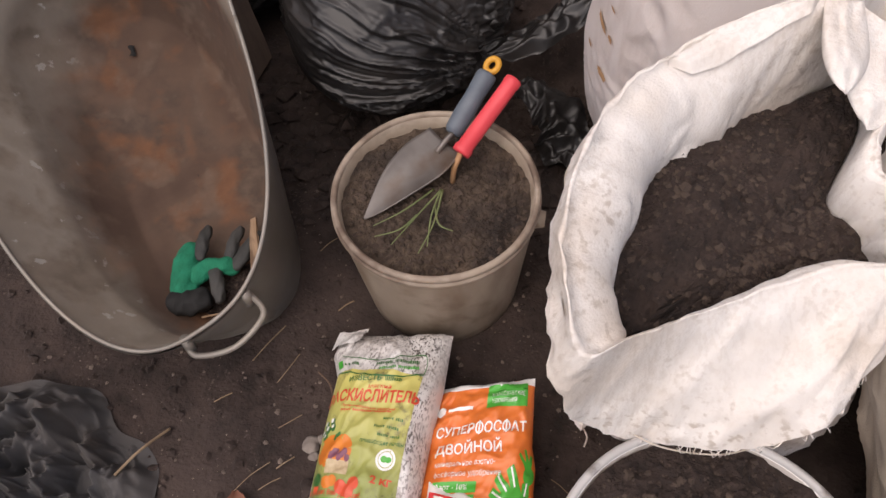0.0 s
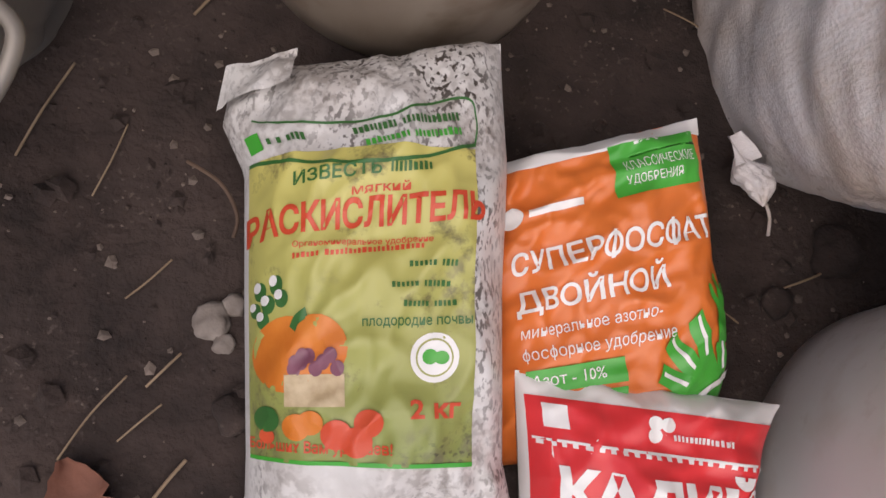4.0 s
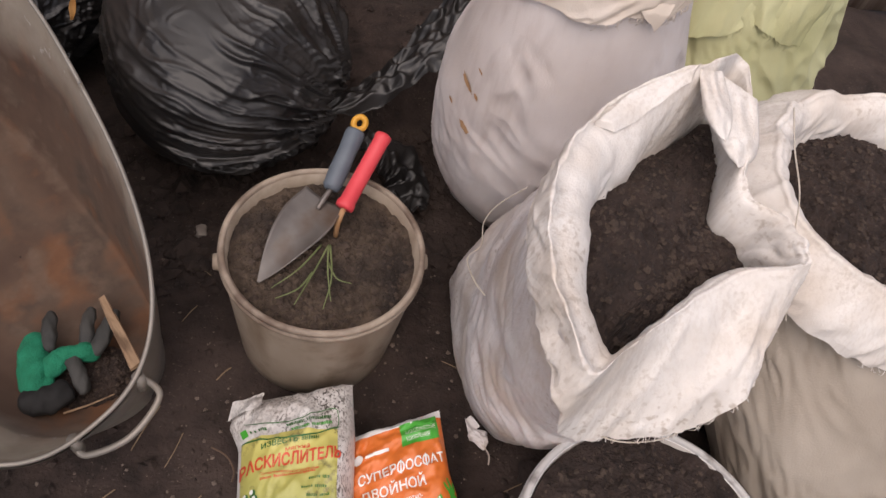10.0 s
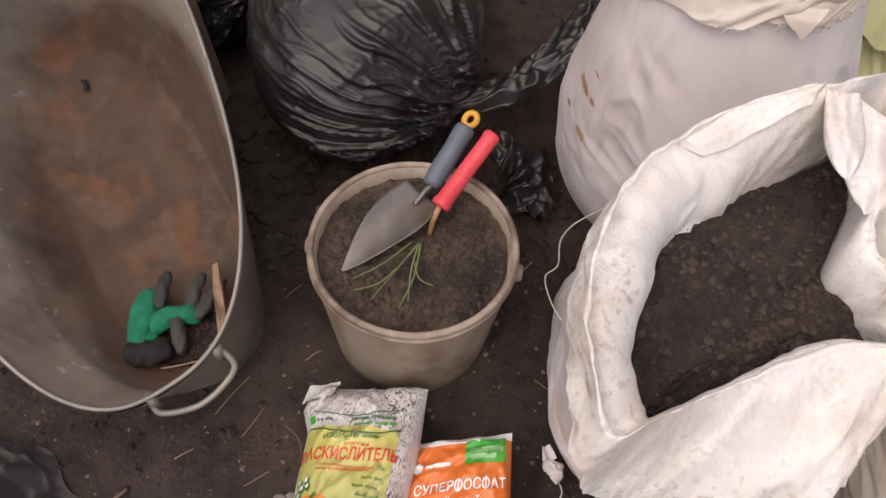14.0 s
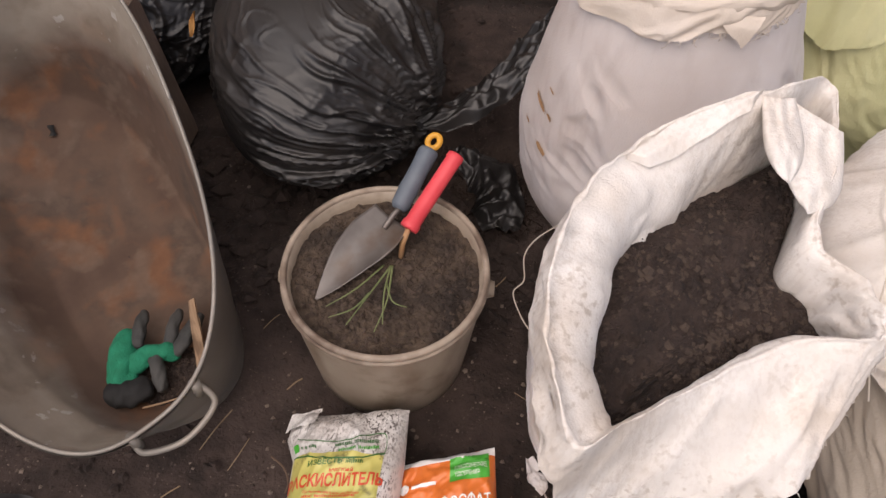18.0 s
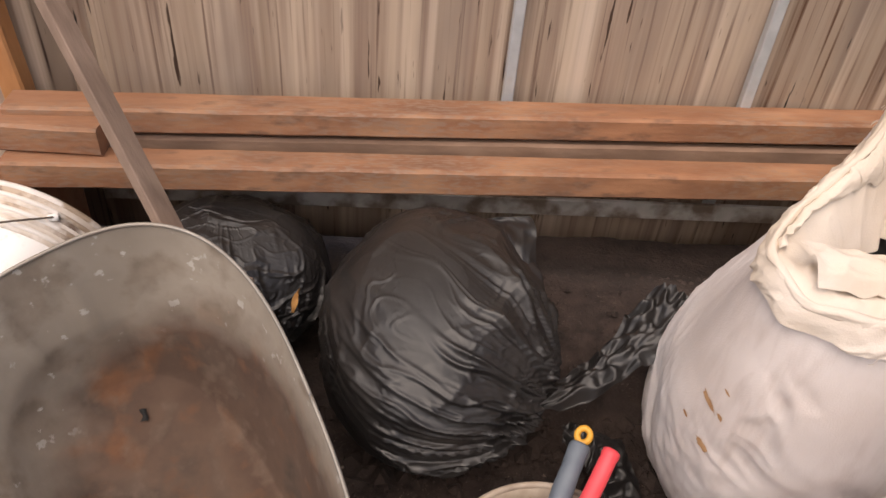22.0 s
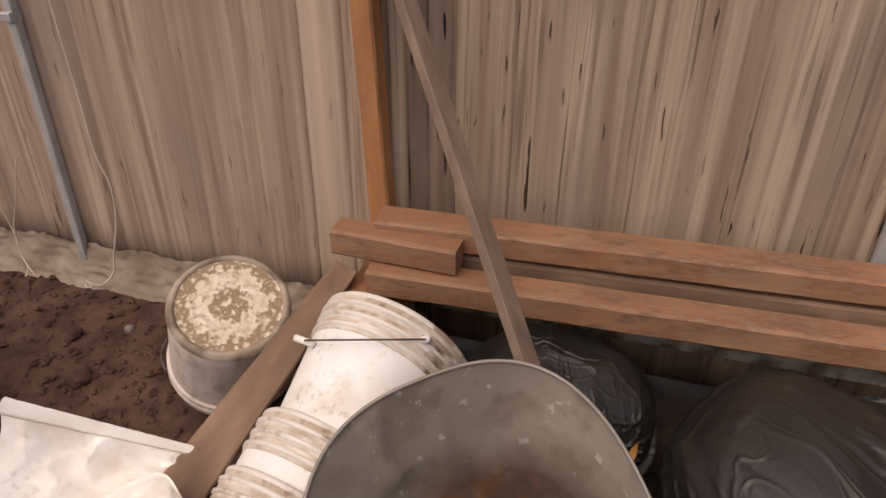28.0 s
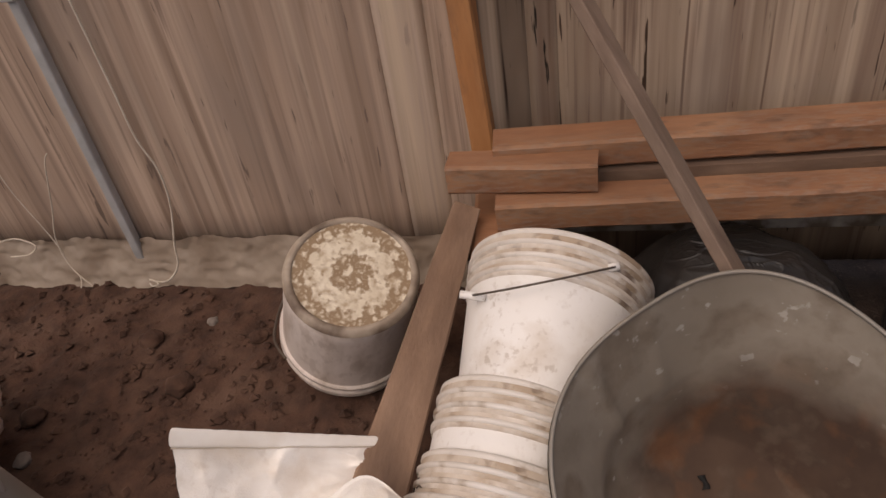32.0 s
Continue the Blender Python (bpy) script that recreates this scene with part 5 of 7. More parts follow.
for k, (c, r1, material, lab) in enumerate(((Vector((-0.938, 1.184, 0.306)), 0.141, PAIL_W, "white plastic pail lying nested in the next one"), (Vector((-0.974, 0.987, 0.225)), 0.122, PAIL_W, "dirty white pail with ring ribs, nested in the next one"),
                                            (Vector((-0.985, 0.891, 0.192)), 0.122, PAIL_W, "white pail with scribbled marks, nested in a muddy one"), (Vector((-0.993, 0.838, 0.166)), 0.128, PAIL_MUD, "mud-caked pail at the bottom of the nested pails"))):
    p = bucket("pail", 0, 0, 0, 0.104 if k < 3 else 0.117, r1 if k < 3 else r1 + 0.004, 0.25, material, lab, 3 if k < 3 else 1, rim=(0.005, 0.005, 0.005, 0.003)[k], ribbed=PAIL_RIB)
    tagged(p, lab, "bucket", "nested pails")
    lift(p, Matrix.Translation(c - AXIS * 0.25) @ AXIS.to_track_quat("Z", "Y").to_matrix().to_4x4())
    inv = p.matrix_basis.inverted()
    if k == 0:
        wire = wire_over(Vector((-1.072, 1.104, 0.335)), Vector((-0.852, 1.119, 0.390)), c, r1 + 0.004)
        part("lug", tube([inv @ wire[-1], inv @ (wire[-1] + Vector((-0.014, -0.004, -0.002)))], 0.006, 10), PAIL_W, p)
        bail = part("bail", tube([inv @ q for q in wire], 0.0016, 6), WIRE, p, "thin rusty wire bail")
        part("bail_grip", tube([inv @ (wire[0] + Vector((-0.014, 0.0, 0.002))), inv @ (wire[0] + Vector((0.022, 0, -0.002)))], 0.006, 10), PAIL_W, bail, "white plastic grip")
    if k == 2:
        rnd = random.Random(77)
        for q in range(7):
            a = 0.92 + 0.028 * q
            z0, r0 = 0.204 + 0.006 * (q % 2), 0.104 + (r1 - 0.104) * 0.204 / 0.25 + 0.003
            line = [Vector((math.cos(6.283 * (a + 0.012 * w)) * r0, math.sin(6.283 * (a + 0.012 * w)) * r0, z0 + rnd.uniform(-0.006, 0.006))) for w in range(3)]
            part("scribble", tube(curve(line, 4), 0.0011, 5), WIRE, p, "dark scribbled pen stroke")
board = tagged(part("plank", plank(0.76, 0.090, 0.032, 0.002, 31, 24, 0.55), WOOD_DK, None, "", False), "brown tapering plank propped from the soil to the beams", "plank")
along(board, (-1.168, 0.60, 0.172), (-1.118, 1.335, 0.318), 22)

# ---- empty white sack over the plank ----
TWIG_DARK = mat("dark_hole", (0.03, 0.022, 0.018), (0.06, 0.045, 0.035), 60, 0.9, 0.2)


def build_empty_sack():
    t = thing("empty_sack", -1.2, 0.72, 0, 0, "empty creamy woven sack thrown over the plank, mouth gaping", "sack")
    o = Vector((-1.2, 0.72, 0))

    def panel(u, v):
        top = Vector((-1.352, 0.766, 0.405)).lerp(Vector((-1.150, 0.905, 0.240)), u)
        low = Vector((-1.335, 0.640, 0.21)).lerp(Vector((-1.16, 0.78, 0.20)), u)
        p = top.lerp(low, v)
        n = Vector((-0.3, -0.5, 0.8))
        w = 0.026 * (0.3 - abs(nz(u * 1.6 + v, v * 2.0 - u, 1.0, 1.4))) + 0.014 * (0.3 - abs(nz(u * 3 - v * 2, v * 5, 6.0, 1.5))) + 0.004 * nz(u, v, 2, 9)
        return p - o + n * w * smooth(0, 0.12, v) * (0.3 + 0.7 * smooth(0, 0.2, u)) + Vector((-0.003 * math.sin(7 * v), 0, 0)) * (1 - u)

    part("panel", grid(panel, 90, 70), SACK_IN, t)
    def hem(u, v):
        """The top edge, folded over twice and stitched down."""
        k = math.sin(math.pi * v)
        return panel(u, v * 0.105 - 0.03) + Vector((-0.001, -0.004, 0.003)) * (0.3 + k ** 0.4) + Vector((0, 0, 0.0012 * nz(u * 26, v, 3)))

    strip_ = part("hem", grid(hem, 90, 10), SACK_HEM, t, "folded hem along the top edge")
    part("stitching", tube([panel(k / 90, 0.080 + 0.004 * nz(k * 0.2, 1, 2)) + Vector((-0.001, -0.002, 0.0015)) for k in range(91)], 0.0009, 5), SACK_OLD, strip_, "dark line of stitches")
    crest = curve([(-1.335, 0.535, 0.268), (-1.302, 0.582, 0.280), (-1.262, 0.634, 0.291), (-1.217, 0.668, 0.300), (-1.199, 0.721, 0.302), (-1.149, 0.802, 0.300), (-1.086, 0.777, 0.302), (-1.032, 0.752, 0.304)], 8)
    edge = curve([(-1.275, 0.520, 0.272), (-1.2325, 0.583, 0.286), (-1.182, 0.609, 0.288), (-1.122, 0.655, 0.289), (-1.106, 0.680, 0.291), (-1.114, 0.700, 0.295), (-1.098, 0.730, 0.299), (-1.044, 0.757, 0.302)], 8)
    lip = curve([(-1.16, 0.575, 0.243), (-1.10, 0.618, 0.256), (-1.062, 0.652, 0.266), (-1.036, 0.690, 0.276), (-1.024, 0.722, 0.288), (-1.032, 0.752, 0.303)], 8)

    def at(line, u):
        q = min(max(u, 0.0), 1.0) * (len(line) - 1)
        k = min(int(q), len(line) - 2)
        return line[k].lerp(line[k + 1], q - k)

    def band(u, v):
        """The upper layer: down the far side, over the crest, to its ragged near edge."""
        a, b = at(crest, u), at(edge, u)
        w = 0.010 * (0.3 - abs(nz(u * 5, v * 1.4, 4.0))) + 0.006 * (0.3 - abs(nz(u * 9 + v * 2, v * 3, 8.0))) + 0.002 * nz(u * 20, v * 6, 2)
        if v < 0.3:
            k = 1 - v / 0.3
            return a - o + Vector((-0.018 * k, 0.022 * k, -0.060 * k ** 1.5)) + Vector((0, 0, w * (1 - k)))
        k = (v - 0.3) / 0.7
        return a.lerp(b, k) - o + Vector((0, 0, w * smooth(0, 0.2, k) + 0.010 * math.sin(math.pi * k) + 0.003 * nz(u * 24, 1, 5) * smooth(0.8, 1, k)))

    part("mouth", grid(band, 150, 50), SACK_IN, t, "wide mouth folded back")
    part("mouth_hem", tube([band(0.02 + 0.0096 * k, 1.0) for k in range(101)], 0.0022, 6), SACK_IN, t, "rolled edge of the mouth")

    def lining(u, v):
        """The lower layer of the mouth, seen from inside, with its lip turned up."""
        a, q = at(lip, u), 0.12 + 0.88 * u
        b = at(crest, q).lerp(at(edge, q), 0.45) + Vector((0, 0, -0.030 + 0.024 * smooth(0.85, 1, u)))
        w = 0.012 * (0.3 - abs(nz(u * 6, v * 2.5, 3.0))) + 0.003 * nz(u * 14, v * 8, 6)
        return a.lerp(b, v) - o + Vector((0, 0, w * math.sin(math.pi * v) - 0.020 * math.sin(math.pi * min(1, v * 1.2)) * (1 - 0.6 * u)))

    part("lining", grid(lining, 90, 40), SACK_OLD, t, "beige inside of the mouth")
    part("lower_side", grid(lambda u, v: at(lip, u) - o + Vector((-0.012 * v, 0.004 * v, -0.055 * v ** 1.3 + 0.004 * nz(u * 9, v * 3, 1))), 60, 12), SACK_IN, t)
    part("mouth_lip", tube([at(lip, k / 60) - o + Vector((0, 0, 0.001)) for k in range(61)], 0.0022, 6), SACK_IN, t)
    spot = min((band(i / 60, 0.3 + 0.7 * j / 20) for i in range(61) for j in range(21)), key=lambda q: (q + o - Vector((-1.176, 0.697, 0.293))).to_2d().length)
    part("hole", grid(lambda u, v: spot + Vector((0.009 * v * math.cos(6.283 * u) * (1 + 0.3 * nz(u * 6, 1, 2)), 0.007 * v * math.sin(6.283 * u), 0.0022)), 18, 3, True), TWIG_DARK, t, "small dark torn hole")
    part("thread", tube(curve([Vector((-1.20, 0.53, 0.23)) - o, Vector((-1.19, 0.55, 0.245)) - o, Vector((-1.21, 0.565, 0.25)) - o, Vector((-1.2, 0.58, 0.235)) - o], 6), 0.0014, 5), SACK, t)


build_empty_sack()


# ---- fertiliser packets ----
RASK = smear(smear(mat("packet_white", (0.60, 0.575, 0.55), (0.74, 0.72, 0.70), 9, 0.45, 0.1, 60, stain=(0.50, 0.46, 0.43), sscale=14, samt=0.42, sedge=0.15), (0.20, 0.165, 0.14), 150, 13, 0.46, 0.60, 0.6, (1, 1, 1), 0.44, 0.62), (0.055, 0.042, 0.034), 300, 9, 0.525, 0.585, 1.0, (1, 0.6, 1), 0.44, 0.58)
CLEAN_W = mat("print_white", (0.74, 0.72, 0.70), (0.80, 0.78, 0.76), 9, 0.35, 0.05)
ORANGE = mat("print_orange", (0.64, 0.15, 0.025), (0.70, 0.18, 0.034), 9, 0.32, 0.08, 50)
RED_P = mat("print_red", (0.66, 0.03, 0.034), (0.73, 0.045, 0.05), 9, 0.32, 0.08, 50)
GREEN_P = mat("print_green", (0.05, 0.33, 0.03), (0.07, 0.40, 0.05), 9, 0.35, 0.05)
DGREEN = mat("print_dark_green", (0.03, 0.12, 0.025), (0.05, 0.16, 0.04), 9, 0.4, 0.05)
INK_RED = mat("print_ink_red", (0.55, 0.05, 0.02), (0.62, 0.09, 0.035), 20, 0.4, 0.05)
PUMPKIN = mat("print_pumpkin", (0.55, 0.14, 0.015), (0.68, 0.22, 0.03), 40, 0.4, 0.05)
PLUM = mat("print_plum", (0.14, 0.045, 0.075), (0.26, 0.10, 0.14), 60, 0.4, 0.05)
BASKET = mat("print_basket", (0.40, 0.29, 0.16), (0.60, 0.48, 0.30), 120, 0.4, 0.05)
BROWN_P = mat("print_brown", (0.24, 0.125, 0.065), (0.33, 0.19, 0.105), 30, 0.35, 0.05)
YELLOW_P = mat("print_yellow", (0.66, 0.50, 0.06), (0.72, 0.58, 0.10), 20, 0.4, 0.05)


def lime_print():
    """Yellow fading to green down the sheet, with soil rubbed over it."""
    m = mat("print_lime", (0.5, 0.5, 0.1), (0.6, 0.6, 0.12), 9, 0.4, 0.1, 60)
    n, link = m.node_tree.nodes, m.node_tree.links.new
    tc, sep, r = n.new("ShaderNodeTexCoord"), n.new("ShaderNodeSeparateXYZ"), n.new("ShaderNodeValToRGB")
    link(tc.outputs["Object"], sep.inputs[0])
    mr = n.new("ShaderNodeMapRange")
    mr.inputs["From Min"].default_value, mr.inputs["From Max"].default_value = -0.13, 0.09
    link(sep.outputs["Y"], mr.inputs["Value"])
    r.color_ramp.elements[0].color, r.color_ramp.elements[1].color = (0.16, 0.22, 0.06, 1), (0.60, 0.53, 0.15, 1)
    link(mr.outputs[0], r.inputs[0])
    g, r2, k = n.new("ShaderNodeTexNoise"), n.new("ShaderNodeValToRGB"), n.new("ShaderNodeMix")
    g.inputs["Scale"].default_value, g.inputs["Detail"].default_value, g.inputs["Roughness"].default_value = 26, 12, 0.7
    link(tc.outputs["Object"], g.inputs["Vector"])
    r2.color_ramp.elements[0].position, r2.color_ramp.elements[1].position = 0.55, 0.66
    link(g.outputs["Fac"], r2.inputs[0])
    k.data_type = "RGBA"
    link(r2.outputs[0], k.inputs["Factor"])
    link(r.outputs[0], k.inputs["A"])
    k.inputs["B"].default_value = (0.13, 0.11, 0.045, 1)
    link(k.outputs["Result"], n["Principled BSDF"].inputs["Base Color"])
    return m


LIME = smear(smear(lime_print(), (0.14, 0.12, 0.08), 110, 12, 0.46, 0.60, 0.8, (1, 1, 1), 0.48, 0.62), (0.045, 0.034, 0.025), 300, 13, 0.55, 0.62, 0.8, (1, 1, 1), 0.52, 0.62)


def track(pts, t):
    """A point on a line of (t, x, y)."""
    for a, b in zip(pts, pts[1:]):
        if t <= b[0] or b is pts[-1]:
            w = (t - a[0]) / (b[0] - a[0])
            return Vector((a[1] + (b[1] - a[1]) * w, a[2] + (b[2] - a[2]) * w, 0))


class Packet:
    """A filled plastic packet that lies on the ground: s runs across, t up its length."""

    def __init__(self, name, left, right, z0, z1, high, label, seed, blank, slope=0.0, place=None):
        self.slope, self.place = slope, place or (lambda s, t: (s, t))
        self.left, self.right, self.z0, self.z1, self.high, self.seed = left, right, z0, z1, high, seed
        c = (track(left, 0.5) + track(right, 0.5)) / 2
        self.o = Vector((c.x, c.y, 0))
        self.ob = thing(name, c.x, c.y, 0, 0, label, "packet", "fertiliser packets")
        part("wrapper", grid(lambda u, v: self.at(u, v), 70, 90), blank, self.ob)
        part("underside", grid(lambda u, v: self.at(u, v, -0.55), 30, 40), blank, self.ob)

    def at(self, s, t, lift=0.0):
        if 0.0005 < lift < 0.01:
            s, t = self.place(s, t)
        p = track(self.left, t).lerp(track(self.right, t), s) - self.o
        e = max(0.0, 1 - abs(2 * s - 1) ** 2.6) ** 0.55
        f = max(0.0, 1 - abs(2 * min(max(t, 0), 1) - 1) ** 7) ** 0.7 * (1 - 0.45 * smooth(0.62, 1.0, t))
        h = self.high * e * f
        if lift < -0.1:
            return p + Vector((0, 0, (self.z0 + (self.z1 - self.z0) * t + self.slope * s) * (1 - 0.9 * e * f) - 0.0015))
        w = 0.014 * (0.3 - abs(nz(s * 2.1 + t, t * 4.2 - s, self.seed, 1.2))) + 0.010 * (0.3 - abs(nz(s * 4 - t * 2, t * 6, self.seed + 4, 1.3))) + 0.004 * (0.3 - abs(nz(s * 9 - t * 3, t * 12, self.seed + 7, 1.3))) + 0.0015 * nz(s, t, self.seed, 14)
        edge = smooth(0, 0.1, s) * smooth(1, 0.9, s)
        rip = 0.002 * math.sin(s * 16 + self.seed) * smooth(0.85, 1.0, t)
        return p + Vector((0, 0, self.z0 + (self.z1 - self.z0) * t + self.slope * s + h + w * edge + rip + lift))

    def rect(self, name, s0, t0, s1, t1, material, lift=0.0008, label="", n=24, skew=0.0):
        return part(name, grid(lambda u, v: self.at(s0 + (s1 - s0) * u, t0 + (t1 - t0) * v + skew * u, lift), n, n), material, self.ob, label)

    def oval(self, name, s, t, rs, rt, material, lift=0.0012, label="", turn=0.0):
        def f(u, v):
            a = 6.283185 * u
            x, y = rs * v * math.cos(a), rt * v * math.sin(a)
            c, q = math.cos(turn), math.sin(turn)
            return self.at(s + x * c - y * q * rs / rt, t + x * q * rt / rs + y * c, lift)

        return part(name, grid(f, 24, 5, True), material, self.ob, label)

    def stroke(self, name, pts, w, material, lift=0.0012, taper=None):
        line = curve([(a, b, 0) for a, b in pts], 8)
        k = len(line) - 1

        def f(u, v):
            i = min(int(u * k), k - 1)
            p = line[i].lerp(line[i + 1], u * k - i)
            d = (line[i + 1] - line[i]).normalized()
            ww = w if taper is None else w + (taper - w) * u
            return self.at(p.x - d.y * ww * (v - 0.5) * 2, p.y + d.x * ww * (v - 0.5) * 2, lift)

        return part(name, grid(f, max(6, 2 * k), 3), material, self.ob)

    def text(self, words, s0, t0, s1, t1, material, bold=0.0, skew=0.0, arch=0.0, lift=0.0016, under=None):
        """Lettering in the built-in font; the letter of a ring and a bar is set as a ring and a stroke."""
        def shape(body):
            cu = bpy.data.curves.new("lettering", "FONT")
            cu.body, cu.offset, cu.resolution_u = body, bold, 2
            tmp = bpy.data.objects.new("lettering", cu)
            me = bpy.data.meshes.new_from_object(tmp)
            bpy.data.objects.remove(tmp)
            bm = bmesh.new()
            bm.from_mesh(me)
            bpy.data.meshes.remove(me)
            return bm, min(v.co.x for v in bm.verts), max(v.co.x for v in bm.verts)

        plain = words.replace("\u0424", "\u041e").replace("\u0444", "\u043e")
        bm, x0, x1 = shape(plain)
        for k, c in enumerate(words):
            if c in "\u0424\u0444":
                ring, r0, r1 = shape(plain[k])
                pre, p0, p1 = shape(plain[:k + 1])
                ys = [v.co.y for v in ring.verts]
                cx, hgt = p1 - (r1 - r0) / 2, max(ys) - min(ys)
                lo, hi = min(ys) - hgt * (0.06 if c == "\u0424" else 0.3), max(ys) + hgt * (0.06 if c == "\u0424" else 0.3)
                w = (r1 - r0) * 0.075 + bold
                bm.faces.new([bm.verts.new((cx + a * w, y, 0.02)) for a, y in ((-1, lo), (1, lo), (1, hi), (-1, hi))])
                ring.free()
                pre.free()
        ys = [v.co.y for v in bm.verts]
        y0, y1 = min(ys), max(ys)
        bmesh.ops.triangulate(bm, faces=bm.faces)
        for far in (0.30, 0.16, 0.09):
            lim = far * (y1 - y0) * 1.6
            bmesh.ops.subdivide_edges(bm, edges=[e for e in bm.edges if e.calc_length() > lim], cuts=1)
            bmesh.ops.triangulate(bm, faces=bm.faces)
        for v in bm.verts:
            u, q = (v.co.x - x0) / (x1 - x0), (v.co.y - y0) / (y1 - y0)
            v.co = self.at(s0 + (s1 - s0) * u, t0 + (t1 - t0) * q + skew * u + arch * (4 * u * (1 - u)), lift + v.co.z * 0.01)
        return part("lettering", bm, material, under or self.ob)

    def bars(self, s0, t0, s1, t1, material, n=6, skew=0.0):
        """Words that cannot be read, as plain bars."""
        rnd, x = random.Random(int(self.seed * 10) + n), s0
        while x < s1 - 0.01:
            w = min(rnd.uniform(0.007, 0.014), s1 - x)
            k = (x - s0) / (s1 - s0)
            self.rect("text_bar", x, t0 + skew * k, x + w, t0 + skew * k + (t1 - t0) * rnd.uniform(0.75, 1.0), material, 0.0015, "", 2)
            x += w + (0.022 if rnd.random() < 0.14 else 0.006)


def lime_packet():
    p = Packet("lime_packet", [(0, -0.211, 0.261), (0.06, -0.203, 0.275), (0.15, -0.203, 0.303), (0.5, -0.206, 0.395), (0.76, -0.208, 0.475), (0.88, -0.222, 0.505), (1, -0.216, 0.538)],
               [(0, -0.040, 0.262), (0.06, -0.046, 0.278), (0.15, -0.052, 0.300), (0.5, -0.053, 0.400), (0.75, -0.050, 0.472), (1, -0.053, 0.552)], 0.002, 0.038, 0.062,
               "soil-smeared two kilo packet of garden lime, yellow and green print", 1.3, RASK, 0.040,
               lambda a, b: (a, b * 2.067 if b < 0.075 else (0.155 + (b - 0.075) * 0.909 if b < 0.735 else 0.755 + (b - 0.735) * 0.925)))
    p.rect("print_panel", 0.03, 0.075, 0.83, 0.735, LIME, 0.0008, "yellow to green printed panel", 60)
    p.stroke("print_line", [(0.03, 0.735), (0.3, 0.705), (0.55, 0.70), (0.83, 0.745)], 0.004, DGREEN, 0.0014)
    p.stroke("print_line", [(0.10, 0.84), (0.2, 0.815), (0.5, 0.80), (0.8, 0.845), (0.85, 0.80), (0.83, 0.74)], 0.003, DGREEN, 0.0014)
    p.stroke("print_line", [(0.03, 0.078), (0.83, 0.078)], 0.004, GREEN_P, 0.0014)
    p.rect("brand_mark", 0.05, 0.755, 0.10, 0.80, GREEN_P, 0.0014, "green brand mark", 4)
    p.bars(0.12, 0.765, 0.26, 0.785, DGREEN, 9)
    p.bars(0.42, 0.765, 0.80, 0.785, DGREEN, 7, 0.03)
    p.bars(0.45, 0.735, 0.80, 0.752, GREEN_P, 7, 0.03)
    p.text("\u0418\u0417\u0412\u0415\u0421\u0422\u042c", 0.20, 0.664, 0.50, 0.692, DGREEN, 0.02, 0.008)
    p.bars(0.53, 0.676, 0.70, 0.698, DGREEN, 5, 0.008)
    p.text("\u043c\u044f\u0433\u043a\u0438\u0439", 0.40, 0.634, 0.60, 0.654, INK_RED, 0.01, 0.008)
    p.text("\u0420\u0410\u0421\u041a\u0418\u0421\u041b\u0418\u0422\u0415\u041b\u042c", 0.02, 0.560, 0.86, 0.622, INK_RED, 0.03, 0.018)
    p.text("\u041e\u0440\u0433\u0430\u043d\u043e\u043c\u0438\u043d\u0435\u0440\u0430\u043b\u044c\u043d\u043e\u0435 \u0443\u0434\u043e\u0431\u0440\u0435\u043d\u0438\u0435", 0.20, 0.533, 0.68, 0.549, INK_RED, 0.01)
    p.bars(0.20, 0.515, 0.68, 0.527, INK_RED, 8, 0.01)
    p.text("\u043f\u043b\u043e\u0434\u043e\u0440\u043e\u0434\u0438\u0435 \u043f\u043e\u0447\u0432\u044b", 0.44, 0.362, 0.82, 0.385, DGREEN, 0.01)
    for k, (a, b) in enumerate(((0.60, 0.78), (0.54, 0.76), (0.58, 0.78))):
        p.bars(a, 0.487 - 0.04 * k, b, 0.50 - 0.04 * k, DGREEN, 6)
    for a, b, r in ((0.07, 0.47, 0.02), (0.10, 0.44, 0.022), (0.05, 0.43, 0.018), (0.13, 0.48, 0.02), (0.15, 0.45, 0.02), (0.08, 0.405, 0.02)):
        p.oval("leaf", a + 0.012, b - 0.01, r * 1.2, r, DGREEN, 0.001)
        p.oval("blossom", a, b, r * 0.75, r * 0.55, CLEAN_W, 0.0013)
    p.oval("pumpkin", 0.18, 0.315, 0.135, 0.085, PUMPKIN, 0.0011)
    p.oval("pumpkin", 0.27, 0.325, 0.12, 0.075, PUMPKIN, 0.0012)
    p.stroke("stalk", [(0.2, 0.37), (0.215, 0.39), (0.25, 0.405)], 0.012, DGREEN, 0.0016)
    for k in range(9):
        p.oval("plum", 0.185 + 0.025 * k % 0.17 + 0.02, 0.282 + 0.014 * (k % 3), 0.024, 0.017, PLUM, 0.0015 + 0.0001 * k)
    p.rect("basket", 0.17, 0.20, 0.38, 0.27, BASKET, 0.0017, "", 10)
    for a, b, r, m in ((0.10, 0.17, 0.05, DGREEN), (0.21, 0.155, 0.05, PUMPKIN), (0.26, 0.165, 0.045, PUMPKIN), (0.35, 0.14, 0.055, INK_RED), (0.42, 0.125, 0.055, INK_RED), (0.46, 0.165, 0.05, INK_RED), (0.10, 0.13, 0.03, INK_RED)):
        p.oval("vegetable", a, b, r, r * 0.6, m, 0.0018 + r * 0.004)
    p.oval("seal", 0.69, 0.30, 0.085, 0.052, CLEAN_W, 0.0012)
    p.oval("seal_ring", 0.69, 0.30, 0.066, 0.040, LIME, 0.0015)
